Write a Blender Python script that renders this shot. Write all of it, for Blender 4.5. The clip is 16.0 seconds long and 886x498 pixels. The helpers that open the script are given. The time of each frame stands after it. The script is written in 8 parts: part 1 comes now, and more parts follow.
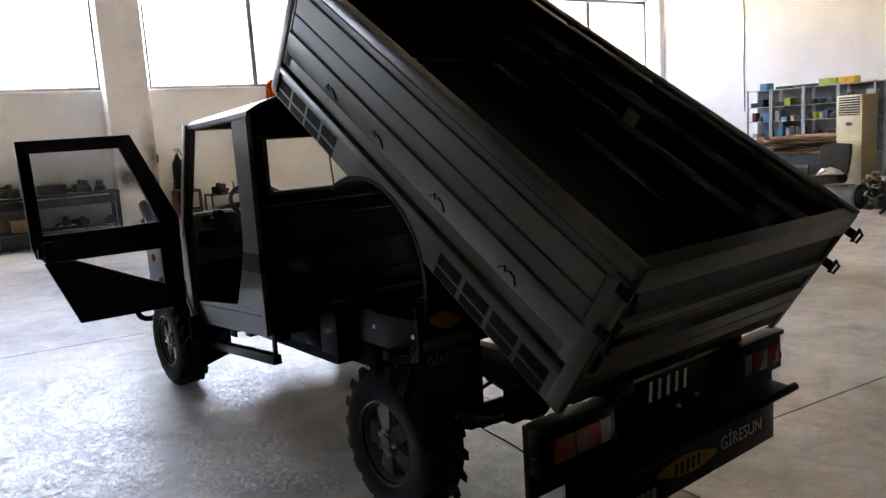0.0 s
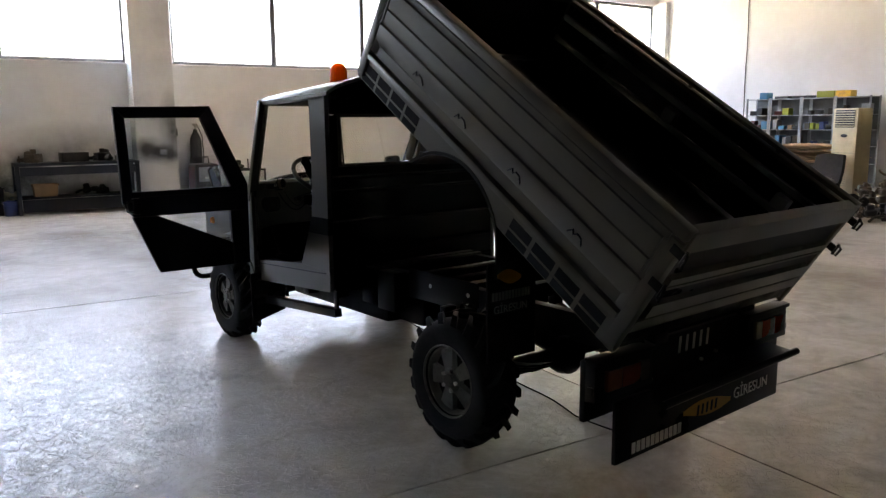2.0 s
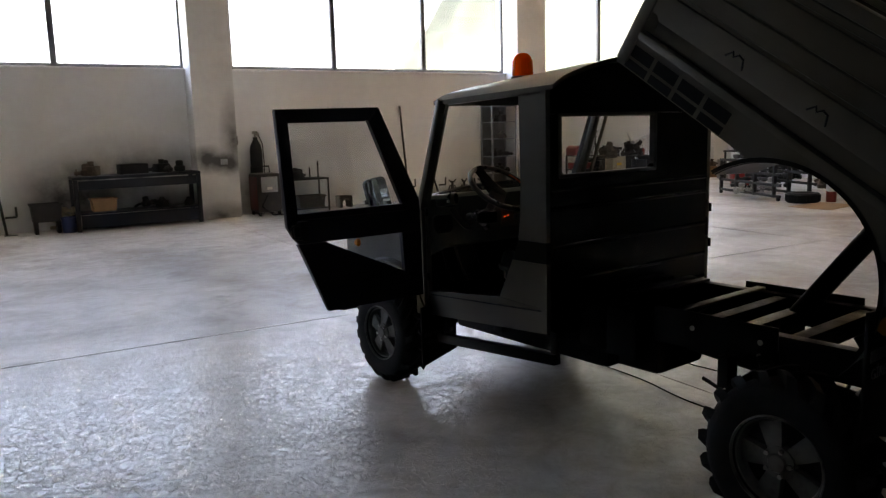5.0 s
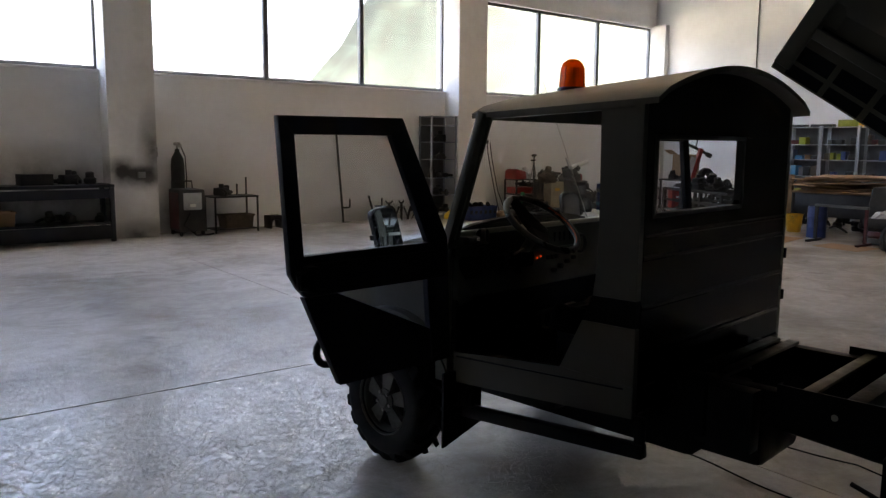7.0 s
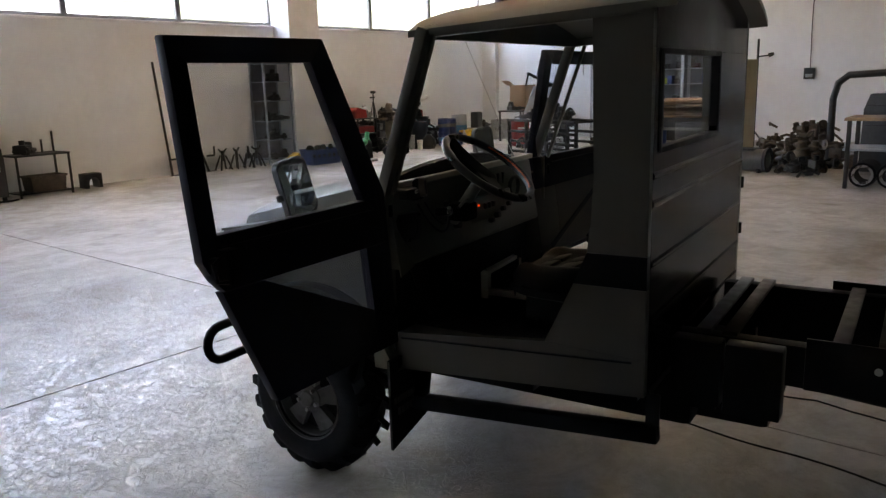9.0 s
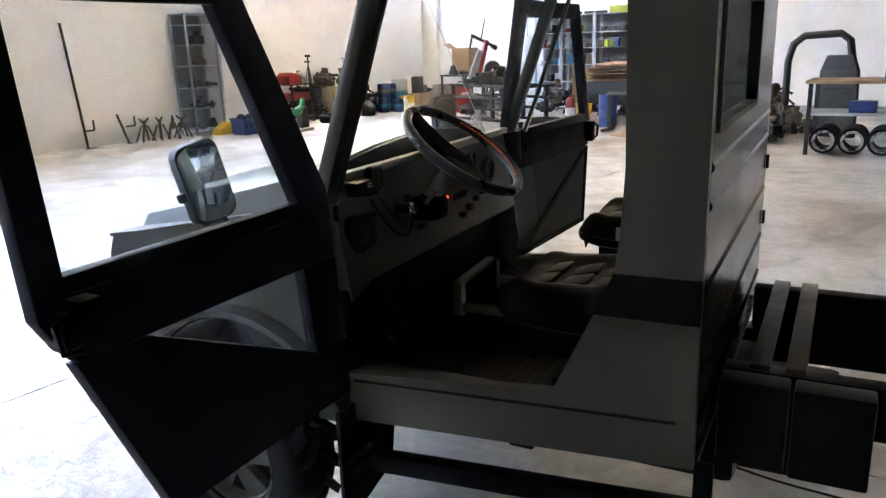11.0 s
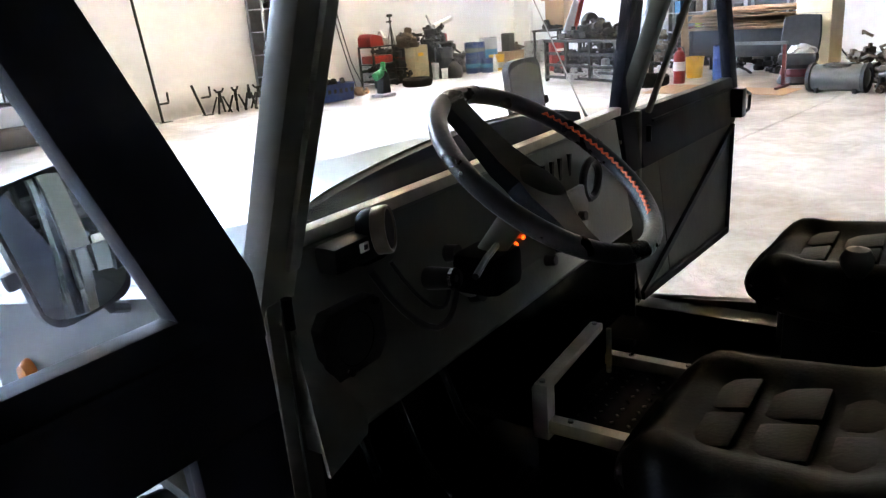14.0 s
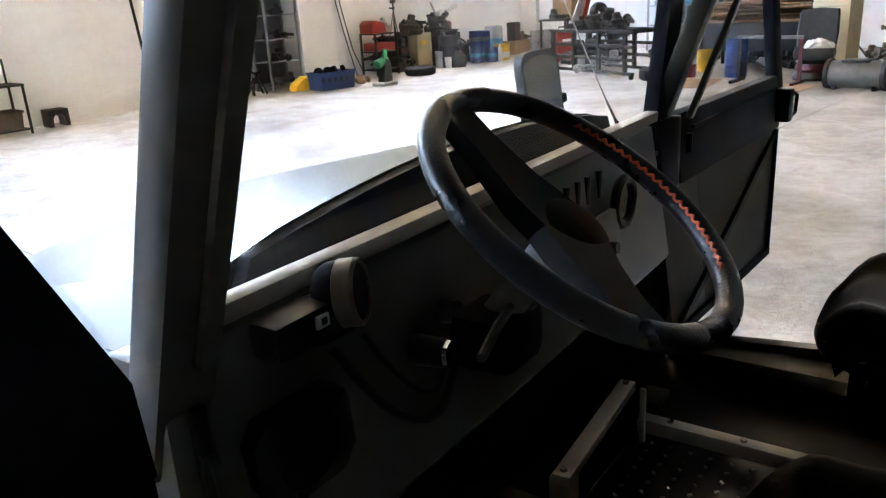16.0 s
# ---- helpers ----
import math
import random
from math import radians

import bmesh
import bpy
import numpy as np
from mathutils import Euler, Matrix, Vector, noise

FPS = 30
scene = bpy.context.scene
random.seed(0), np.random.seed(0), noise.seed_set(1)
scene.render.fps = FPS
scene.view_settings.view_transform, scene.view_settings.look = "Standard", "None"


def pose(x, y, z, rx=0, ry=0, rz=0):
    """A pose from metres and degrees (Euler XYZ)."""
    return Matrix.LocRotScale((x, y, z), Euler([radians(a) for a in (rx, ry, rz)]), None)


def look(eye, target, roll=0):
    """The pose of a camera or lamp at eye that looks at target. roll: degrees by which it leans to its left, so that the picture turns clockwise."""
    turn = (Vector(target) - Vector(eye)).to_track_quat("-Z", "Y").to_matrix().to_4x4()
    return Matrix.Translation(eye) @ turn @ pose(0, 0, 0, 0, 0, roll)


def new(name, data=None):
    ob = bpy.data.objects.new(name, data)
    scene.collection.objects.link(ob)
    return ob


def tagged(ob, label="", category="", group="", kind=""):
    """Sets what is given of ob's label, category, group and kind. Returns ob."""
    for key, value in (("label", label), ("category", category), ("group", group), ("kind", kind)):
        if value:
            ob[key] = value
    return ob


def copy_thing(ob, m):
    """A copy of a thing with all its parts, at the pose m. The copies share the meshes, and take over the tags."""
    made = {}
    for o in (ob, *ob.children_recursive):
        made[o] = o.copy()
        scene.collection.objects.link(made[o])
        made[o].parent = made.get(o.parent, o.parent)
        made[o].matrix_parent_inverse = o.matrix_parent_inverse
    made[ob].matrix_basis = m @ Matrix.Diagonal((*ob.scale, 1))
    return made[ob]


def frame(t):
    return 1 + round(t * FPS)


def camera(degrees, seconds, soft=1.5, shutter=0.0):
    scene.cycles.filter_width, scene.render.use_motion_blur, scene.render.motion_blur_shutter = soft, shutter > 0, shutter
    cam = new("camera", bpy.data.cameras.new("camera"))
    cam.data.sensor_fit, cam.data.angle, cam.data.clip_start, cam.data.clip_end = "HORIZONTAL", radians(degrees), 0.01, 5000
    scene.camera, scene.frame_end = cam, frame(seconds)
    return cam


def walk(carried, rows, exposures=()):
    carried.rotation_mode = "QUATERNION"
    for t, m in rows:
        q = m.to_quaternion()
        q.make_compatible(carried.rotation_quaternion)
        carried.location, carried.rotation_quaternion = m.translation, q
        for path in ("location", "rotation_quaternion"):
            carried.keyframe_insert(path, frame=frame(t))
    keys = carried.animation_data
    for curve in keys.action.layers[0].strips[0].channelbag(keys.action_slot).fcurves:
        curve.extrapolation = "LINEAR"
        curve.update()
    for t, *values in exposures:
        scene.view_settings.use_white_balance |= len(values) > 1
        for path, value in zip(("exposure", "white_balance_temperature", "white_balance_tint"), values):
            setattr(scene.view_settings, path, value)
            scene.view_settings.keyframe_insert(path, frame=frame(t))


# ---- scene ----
cam = camera(59.9, 16.0, soft=1.35, shutter=0.0)
PATH = [
    (0, (-1.986, -2.73, 1.605), (-0.924, -1.063, 1.302), -3.7),
    (0.5, (-2.116, -2.867, 1.596), (-1.07, -1.187, 1.308), -2.8),
    (1, (-2.242, -2.98, 1.595), (-1.194, -1.31, 1.261), -1.0),
    (1.5, (-2.388, -2.998, 1.592), (-1.342, -1.323, 1.273), 0.1),
    (2, (-2.594, -2.998, 1.585), (-1.507, -1.351, 1.259), -0.5),
    (2.5, (-2.678, -2.836, 1.576), (-1.641, -1.158, 1.249), 0.5),
    (3, (-2.716, -2.624, 1.598), (-1.729, -0.908, 1.311), -0.3),
    (3.5, (-2.756, -2.407, 1.589), (-1.752, -0.704, 1.287), 0.7),
    (4, (-2.87, -2.128, 1.601), (-1.84, -0.441, 1.296), -1.3),
    (4.2, (-2.911, -2.033, 1.589), (-1.907, -0.333, 1.273), -1.9),
    (6.3, (-3.06, -0.878, 1.586), (-1.894, 0.724, 1.309), -0.7),
    (6.5, (-3.048, -0.774, 1.582), (-1.876, 0.827, 1.326), -0.6),
    (7, (-2.972, -0.486, 1.59), (-1.725, 1.054, 1.322), 0.5),
    (7.5, (-2.998, -0.289, 1.58), (-1.657, 1.17, 1.309), 0.7),
    (8, (-3.057, -0.042, 1.589), (-1.56, 1.24, 1.248), -2.1),
    (8.5, (-2.979, 0.16, 1.564), (-1.442, 1.378, 1.17), -1.4),
    (9, (-2.802, 0.341, 1.557), (-1.265, 1.547, 1.131), -1.8),
    (9.5, (-2.708, 0.477, 1.539), (-1.123, 1.607, 1.081), -2.2),
    (9.7, (-2.673, 0.56, 1.536), (-1.049, 1.638, 1.088), -2.8),
    (11.8, (-1.911, 1.055, 1.521), (-0.31, 2.123, 0.975), -1.6),
    (12, (-1.828, 1.135, 1.516), (-0.208, 2.176, 0.975), -2.5),
    (12.5, (-1.678, 1.22, 1.497), (-0.106, 2.319, 0.929), -2.7),
    (13, (-1.495, 1.271, 1.487), (-0.03, 2.498, 0.899), -2.1),
    (13.5, (-1.397, 1.302, 1.485), (0.02, 2.576, 0.876), -3.8),
    (14, (-1.314, 1.41, 1.479), (0.122, 2.665, 0.876), -4.5),
    (14.5, (-1.208, 1.499, 1.485), (0.265, 2.711, 0.885), -5.5),
    (15, (-1.039, 1.532, 1.476), (0.447, 2.735, 0.89), -3.0),
    (15.5, (-0.968, 1.565, 1.466), (0.416, 2.868, 0.844), -3.0),
    (16, (-1.037, 1.634, 1.459), (0.39, 2.886, 0.829), -3.5),
]
# tune begin
EXPOSURES = [(0.0, 6.25, 7950, 11), (1.5, 6.1, 7950, 11), (3.0, 5.85, 8050, 11), (4.2, 5.65, 8050, 11), (6.3, 4.85, 7450, 11), (7.5, 4.9, 7450, 11), (9.2, 5.75, 7700, 11), (12.0, 7.45, 6850, 8), (14.0, 7.55, 6850, 8), (16.0, 7.0, 6850, 8)]
SKY = 0.15
# tune end
walk(cam, [(t, look(eye, target, roll)) for t, eye, target, roll in PATH], EXPOSURES)

# ---- world, sun and daylight ----
world = bpy.data.worlds.new("sky")
scene.world = world
world.use_nodes = True
wn, wl = world.node_tree.nodes, world.node_tree.links
sky = wn.new("ShaderNodeTexSky")
sky.sky_type, sky.sun_disc = "NISHITA", False
sky.sun_elevation, sky.sun_rotation = radians(50), radians(143)
sky.air_density, sky.dust_density, sky.ozone_density = 0.5, 8.0, 0.2
wn["Background"].inputs["Strength"].default_value = SKY
wl.new(sky.outputs[0], wn["Background"].inputs[0])
sun = new("sun", bpy.data.lights.new("sun", "SUN"))
sun.data.energy, sun.data.angle, sun.data.color = 1.2, radians(3), (1.0, 0.97, 0.92)
sun.matrix_world = look((6, -8, 12), (0, 0, 0))


# ---- materials ----
def mat(name, color, rough=0.5, metal=0.0, vary=0.12, scale=6.0, bump=0.0, bscale=40.0, rvary=0.0, spec=0.5, coat=0.0, dirt=None, dscale=1.5):
    """A surface with its base colour broken up at two scales, worn gloss and fine relief."""
    m = bpy.data.materials.new(name)
    m.use_nodes = True
    n, l = m.node_tree.nodes, m.node_tree.links
    b = n["Principled BSDF"]
    b.inputs["Metallic"].default_value, b.inputs["Roughness"].default_value = metal, rough
    b.inputs["Specular IOR Level"].default_value, b.inputs["Coat Weight"].default_value = spec, coat
    co = n.new("ShaderNodeTexCoord")
    big = n.new("ShaderNodeTexNoise")
    big.inputs["Scale"].default_value, big.inputs["Detail"].default_value = scale, 6
    l.new(co.outputs["Object"], big.inputs["Vector"])
    fine = n.new("ShaderNodeTexNoise")
    fine.inputs["Scale"].default_value, fine.inputs["Detail"].default_value = scale * 9, 3
    l.new(co.outputs["Object"], fine.inputs["Vector"])
    mixf = n.new("ShaderNodeMath")
    mixf.operation = "MULTIPLY_ADD"
    l.new(fine.outputs[0], mixf.inputs[0])
    mixf.inputs[1].default_value = 0.4
    l.new(big.outputs[0], mixf.inputs[2])
    ramp = n.new("ShaderNodeMapRange")
    ramp.inputs[1].default_value, ramp.inputs[2].default_value = 0.45, 0.95
    ramp.inputs[3].default_value, ramp.inputs[4].default_value = 1 - vary, 1 + vary
    l.new(mixf.outputs[0], ramp.inputs[0])
    mul = n.new("ShaderNodeVectorMath")
    mul.operation = "SCALE"
    mul.inputs[0].default_value = color
    l.new(ramp.outputs[0], mul.inputs["Scale"])
    out = mul.outputs[0]
    if dirt:
        dn = n.new("ShaderNodeTexNoise")
        dn.inputs["Scale"].default_value, dn.inputs["Detail"].default_value, dn.inputs["Roughness"].default_value = dscale, 8, 0.65
        l.new(co.outputs["Object"], dn.inputs["Vector"])
        dr = n.new("ShaderNodeMapRange")
        dr.inputs[1].default_value, dr.inputs[2].default_value = 0.5, 0.72
        dr.inputs[4].default_value = 0.75
        l.new(dn.outputs[0], dr.inputs[0])
        mx = n.new("ShaderNodeMix")
        mx.data_type = "RGBA"
        l.new(dr.outputs[0], mx.inputs["Factor"])
        l.new(out, mx.inputs["A"])
        mx.inputs["B"].default_value = (*dirt, 1)
        out = mx.outputs["Result"]
    l.new(out, b.inputs["Base Color"])
    if rvary:
        rr = n.new("ShaderNodeMapRange")
        rr.inputs[1].default_value, rr.inputs[2].default_value = 0.35, 0.7
        rr.inputs[3].default_value, rr.inputs[4].default_value = max(0.04, rough - rvary), min(1, rough + rvary)
        l.new(big.outputs[0], rr.inputs[0])
        l.new(rr.outputs[0], b.inputs["Roughness"])
    if bump:
        bn = n.new("ShaderNodeTexNoise")
        bn.inputs["Scale"].default_value, bn.inputs["Detail"].default_value = bscale, 5
        l.new(co.outputs["Object"], bn.inputs["Vector"])
        bp = n.new("ShaderNodeBump")
        bp.inputs["Strength"].default_value, bp.inputs["Distance"].default_value = bump, 0.01
        l.new(bn.outputs[0], bp.inputs["Height"])
        l.new(bp.outputs[0], b.inputs["Normal"])
    return m


def glow(name, color, strength):
    m = bpy.data.materials.new(name)
    m.use_nodes = True
    b = m.node_tree.nodes["Principled BSDF"]
    b.inputs["Base Color"].default_value = (*color, 1)
    b.inputs["Emission Color"].default_value = (*color, 1)
    b.inputs["Emission Strength"].default_value = strength
    return m


def clear_glass(name, tint=(1, 1, 1), gloss=0.06, rough=0.02):
    """A thin pane: it lets light straight through and reflects a little."""
    m = bpy.data.materials.new(name)
    m.use_nodes = True
    n, l = m.node_tree.nodes, m.node_tree.links
    n.remove(n["Principled BSDF"])
    tr, gl, mx = n.new("ShaderNodeBsdfTransparent"), n.new("ShaderNodeBsdfGlossy"), n.new("ShaderNodeMixShader")
    tr.inputs[0].default_value = (*tint, 1)
    gl.inputs["Roughness"].default_value = rough
    mx.inputs[0].default_value = gloss
    l.new(tr.outputs[0], mx.inputs[1])
    l.new(gl.outputs[0], mx.inputs[2])
    l.new(mx.outputs[0], n["Material Output"].inputs[0])
    return m


def milky(name, tint):
    """Translucent sheet for the added roof panels: it scatters the daylight that falls on it."""
    m = bpy.data.materials.new(name)
    m.use_nodes = True
    n, l = m.node_tree.nodes, m.node_tree.links
    n.remove(n["Principled BSDF"])
    t = n.new("ShaderNodeBsdfTranslucent")
    t.inputs[0].default_value = (*tint, 1)
    l.new(t.outputs[0], n["Material Output"].inputs[0])
    return m


# warm tint for unseen roof panels, added to brighten the floor
M_FILL_SHEET = milky("yellowed_fibreglass", (0.150, 0.132, 0.106))
M_LEVER = mat("dull_blued_steel", (0.10, 0.115, 0.14), 0.28, metal=1.0, vary=0.1)
M_GREEN = mat("olive_grey_paint", (0.074, 0.071, 0.051), 0.34, vary=0.08, scale=1.6, bump=0.03, bscale=45, rvary=0.06, spec=0.5, coat=0.12)
M_BLACK = mat("black_gloss_paint", (0.0035, 0.0034, 0.0034), 0.30, vary=0.2, scale=2, bump=0.03, bscale=60, rvary=0.03, spec=0.14)
M_GLOSS = mat("black_gloss_enamel", (0.004, 0.004, 0.0045), 0.18, vary=0.2, scale=3, bump=0.03, bscale=60, rvary=0.05, spec=0.28)
# the cab's olive paint again, lightened to lift the dim dash
M_DASH = mat("dark_olive_dash_paint", (0.088, 0.091, 0.073), 0.36, vary=0.12, scale=5, bump=0.05, bscale=90)
M_SPOKE = mat("matt_black_spoke", (0.0025, 0.0025, 0.003), 0.6, vary=0.2, scale=9, spec=0.08)
M_TANKGREY = mat("grey_tube_paint", (0.16, 0.16, 0.15), 0.4, vary=0.15, scale=9)
M_STRIP = mat("brown_steel_strip", (0.040, 0.035, 0.027), 0.42, metal=0.2, vary=0.25, scale=14, rvary=0.12)
M_SLOT = mat("dark_grille_paint", (0.005, 0.005, 0.006), 0.7, vary=0.15, spec=0.12)
M_RAIL = mat("worn_bare_rail", (0.50, 0.475, 0.40), 0.42, metal=0.15, vary=0.15, scale=20, rvary=0.1)
M_DOORBLACK = mat("blue_black_paint", (0.006, 0.0065, 0.013), 0.50, vary=0.2, scale=4, bump=0.05, bscale=90, rvary=0.1, spec=0.18)
M_UNDER = mat("black_chassis_paint", (0.0045, 0.0045, 0.0045), 0.45, vary=0.3, scale=7, bump=0.15, bscale=60, rvary=0.15, spec=0.14, dirt=(0.010, 0.009, 0.0075), dscale=5)
M_BEDIN = mat("black_bed_paint", (0.006, 0.006, 0.006), 0.40, vary=0.25, scale=5, bump=0.06, bscale=70, rvary=0.08, spec=0.35)
M_RUBBER = mat("tyre_rubber", (0.009, 0.009, 0.009), 0.75, vary=0.3, scale=20, bump=0.2, bscale=150, spec=0.25, dirt=(0.024, 0.022, 0.019), dscale=6)
M_RIM = mat("grey_wheel_paint", (0.14, 0.14, 0.132), 0.36, vary=0.12, scale=12, rvary=0.1, dirt=(0.04, 0.035, 0.03), dscale=14)
M_STEEL = mat("bare_steel", (0.42, 0.41, 0.39), 0.35, metal=1.0, vary=0.15, scale=14, rvary=0.12)
M_ALU = mat("aluminium_channel", (0.66, 0.62, 0.54), 0.42, metal=0.35, vary=0.12, scale=20, rvary=0.12, bump=0.05)
M_CLAMP = mat("yellowed_clear_plastic", (0.17, 0.17, 0.115), 0.3, vary=0.1, scale=14)
M_BEZEL = mat("browned_chrome", (0.17, 0.145, 0.115), 0.30, metal=1.0, vary=0.15, scale=14)
M_CHROME = mat("chrome", (0.75, 0.75, 0.75), 0.12, metal=1.0, vary=0.05)
M_WALL = mat("white_plaster", (0.84, 0.85, 0.855), 0.85, vary=0.05, scale=0.7, bump=0.12, bscale=25, dirt=(0.75, 0.75, 0.74), dscale=0.5)
M_PILLAR = mat("pillar_plaster", (0.81, 0.815, 0.81), 0.85, vary=0.06, scale=1.1, bump=0.12, bscale=25, dirt=(0.66, 0.65, 0.63), dscale=0.9)
# dark brown for unseen walls, to hold down bounce onto the truck
M_SOUTH = mat("bare_brown_blockwork", (0.07, 0.058, 0.042), 0.9, vary=0.15, scale=1.5, bump=0.15, bscale=14)
M_CEIL = mat("ceiling_concrete", (0.44, 0.44, 0.43), 0.9, vary=0.08, scale=1, bump=0.1, bscale=18)
M_SASH = mat("grey_window_frame", (0.16, 0.17, 0.18), 0.45, vary=0.1, scale=8)
M_VINYL = mat("black_vinyl", (0.0026, 0.0020, 0.0015), 0.44, vary=0.2, scale=9, bump=0.10, bscale=160, rvary=0.06, spec=0.045)
M_PLASTIC = mat("black_plastic", (0.007, 0.007, 0.007), 0.40, vary=0.2, scale=10, rvary=0.1)
M_GRIP = mat("steering_grip", (0.007, 0.0075, 0.009), 0.33, vary=0.2, scale=12, bump=0.15, bscale=220, rvary=0.1)
M_MESH = mat("brown_door_panel", (0.060, 0.054, 0.046), 0.55, vary=0.15, scale=9, bump=0.1)
M_AMBER = mat("amber_lens", (0.85, 0.20, 0.01), 0.18, vary=0.1, scale=10, coat=0.4)
M_REDLENS = mat("red_lens", (0.16, 0.018, 0.008), 0.2, vary=0.2, scale=20, coat=0.4)
M_ORLENS = mat("orange_lens", (0.19, 0.027, 0.006), 0.2, vary=0.2, scale=20, coat=0.4)
M_CLEARLENS = mat("white_lens", (0.13, 0.12, 0.11), 0.2, vary=0.2, scale=20, coat=0.4)
M_LAMP = glow("lit_warning_lamp", (1.0, 0.075, 0.008), 0.022)
M_LETTER = mat("white_lettering", (0.72, 0.72, 0.70), 0.5, vary=0.06)
# print on the unlit mud flap, shade put into its grey; drum labels too
M_DIMLETTER = mat("grey_lettering", (0.15, 0.15, 0.145), 0.5, vary=0.1)
M_DARKLETTER = mat("worn_dark_lettering", (0.06, 0.06, 0.058), 0.5, vary=0.1)
M_YELLOW = mat("yellow_decal", (0.50, 0.235, 0.014), 0.45, vary=0.1)
M_STITCH = mat("orange_stitching", (0.75, 0.11, 0.02), 0.6, vary=0.1)
M_MIRROR = mat("mirror_glass", (0.80, 0.83, 0.82), 0.03, metal=1.0, vary=0.02)
G_PANE = clear_glass("window_glass", (0.97, 0.98, 0.98), 0.05)
def hazy_perspex(name):
    """Scratched clear sheet: mostly see-through, with wiped smears that scatter a little light."""
    m = clear_glass(name, (0.90, 0.92, 0.94), 0.06, 0.05)
    n, l = m.node_tree.nodes, m.node_tree.links
    out = n["Material Output"]
    src = out.inputs[0].links[0].from_socket
    co, nz, mr, df, mx = n.new("ShaderNodeTexCoord"), n.new("ShaderNodeTexNoise"), n.new("ShaderNodeMapRange"), n.new("ShaderNodeBsdfTranslucent"), n.new("ShaderNodeMixShader")
    nz.inputs["Scale"].default_value, nz.inputs["Detail"].default_value, nz.inputs["Distortion"].default_value = 5.0, 5, 1.2
    l.new(co.outputs["Object"], nz.inputs["Vector"])
    mr.inputs[1].default_value, mr.inputs[2].default_value = 0.45, 0.75
    mr.inputs[3].default_value, mr.inputs[4].default_value = 0.001, 0.022
    l.new(nz.outputs[0], mr.inputs[0])
    df.inputs[0].default_value = (0.8, 0.82, 0.85, 1)
    l.new(mr.outputs[0], mx.inputs[0])
    l.new(src, mx.inputs[1])
    l.new(df.outputs[0], mx.inputs[2])
    l.new(mx.outputs[0], out.inputs[0])
    return m


G_DOOR = hazy_perspex("door_perspex")


# ---- building helpers ----
def finish(bm, sharp=35.0):
    bmesh.ops.recalc_face_normals(bm, faces=bm.faces)
    lim = radians(sharp)
    for f in bm.faces:
        f.smooth = True
    for e in bm.edges:
        e.smooth = len(e.link_faces) == 2 and e.calc_face_angle(0) < lim


def part(name, bm, material, parent=None, label="", m=None):
    """Links a bmesh as ONE mesh object, under a thing or a part where one is given."""
    finish(bm)
    me = bpy.data.meshes.new(name)
    bm.to_mesh(me)
    bm.free()
    me.materials.append(material)
    ob = new(name, me)
    if parent:
        ob.parent = parent
    if m is not None:
        ob.matrix_basis = m
    if label:
        ob["label"] = label
    return ob


def same_part(ob, m, parent=None):
    """Another piece on the same mesh."""
    o = new(ob.name.split(".")[0], ob.data)
    o.parent = parent or ob.parent
    o.matrix_basis = m
    if "label" in ob:
        o["label"] = ob["label"]
    return o


def thing(name, m, label, category, group="", kind=""):
    e = new(name)
    e.empty_display_size = 0.1
    e.matrix_basis = m
    return tagged(e, label, category, group, kind)


def box(bm, x0, x1, y0, y1, z0, z1, bev=0.0, m=None):
    r = bmesh.ops.create_cube(bm, size=1.0)
    vs = r["verts"]
    for v in vs:
        v.co = Vector((x0 + (v.co.x + 0.5) * (x1 - x0), y0 + (v.co.y + 0.5) * (y1 - y0), z0 + (v.co.z + 0.5) * (z1 - z0)))
    if bev:
        es = list({e for v in vs for e in v.link_edges})
        r = bmesh.ops.bevel(bm, geom=es, offset=bev, segments=2, profile=0.6, affect="EDGES")
        vs = list({v for f in r["faces"] for v in f.verts} | {v for v in vs if v.is_valid})
    if m is not None:
        for v in vs:
            v.co = m @ v.co
    return vs


def bar(bm, a, b, w, h=None, roll=0.0, bev=0.0):
    """A square bar from a to b."""
    a, b = Vector(a), Vector(b)
    h = h or w
    d = b - a
    m = Matrix.Translation(a) @ d.to_track_quat("Y", "Z").to_matrix().to_4x4() @ Matrix.Rotation(radians(roll), 4, "Y")
    return box(bm, -w / 2, w / 2, 0, d.length, -h / 2, h / 2, bev, m)


def rod(bm, a, b, r, r2=None, seg=14):
    a, b = Vector(a), Vector(b)
    d = b - a
    m = Matrix.Translation((a + b) / 2) @ d.to_track_quat("Z", "Y").to_matrix().to_4x4()
    return bmesh.ops.create_cone(bm, cap_ends=True, segments=seg, radius1=r, radius2=r if r2 is None else r2, depth=d.length, matrix=m)["verts"]


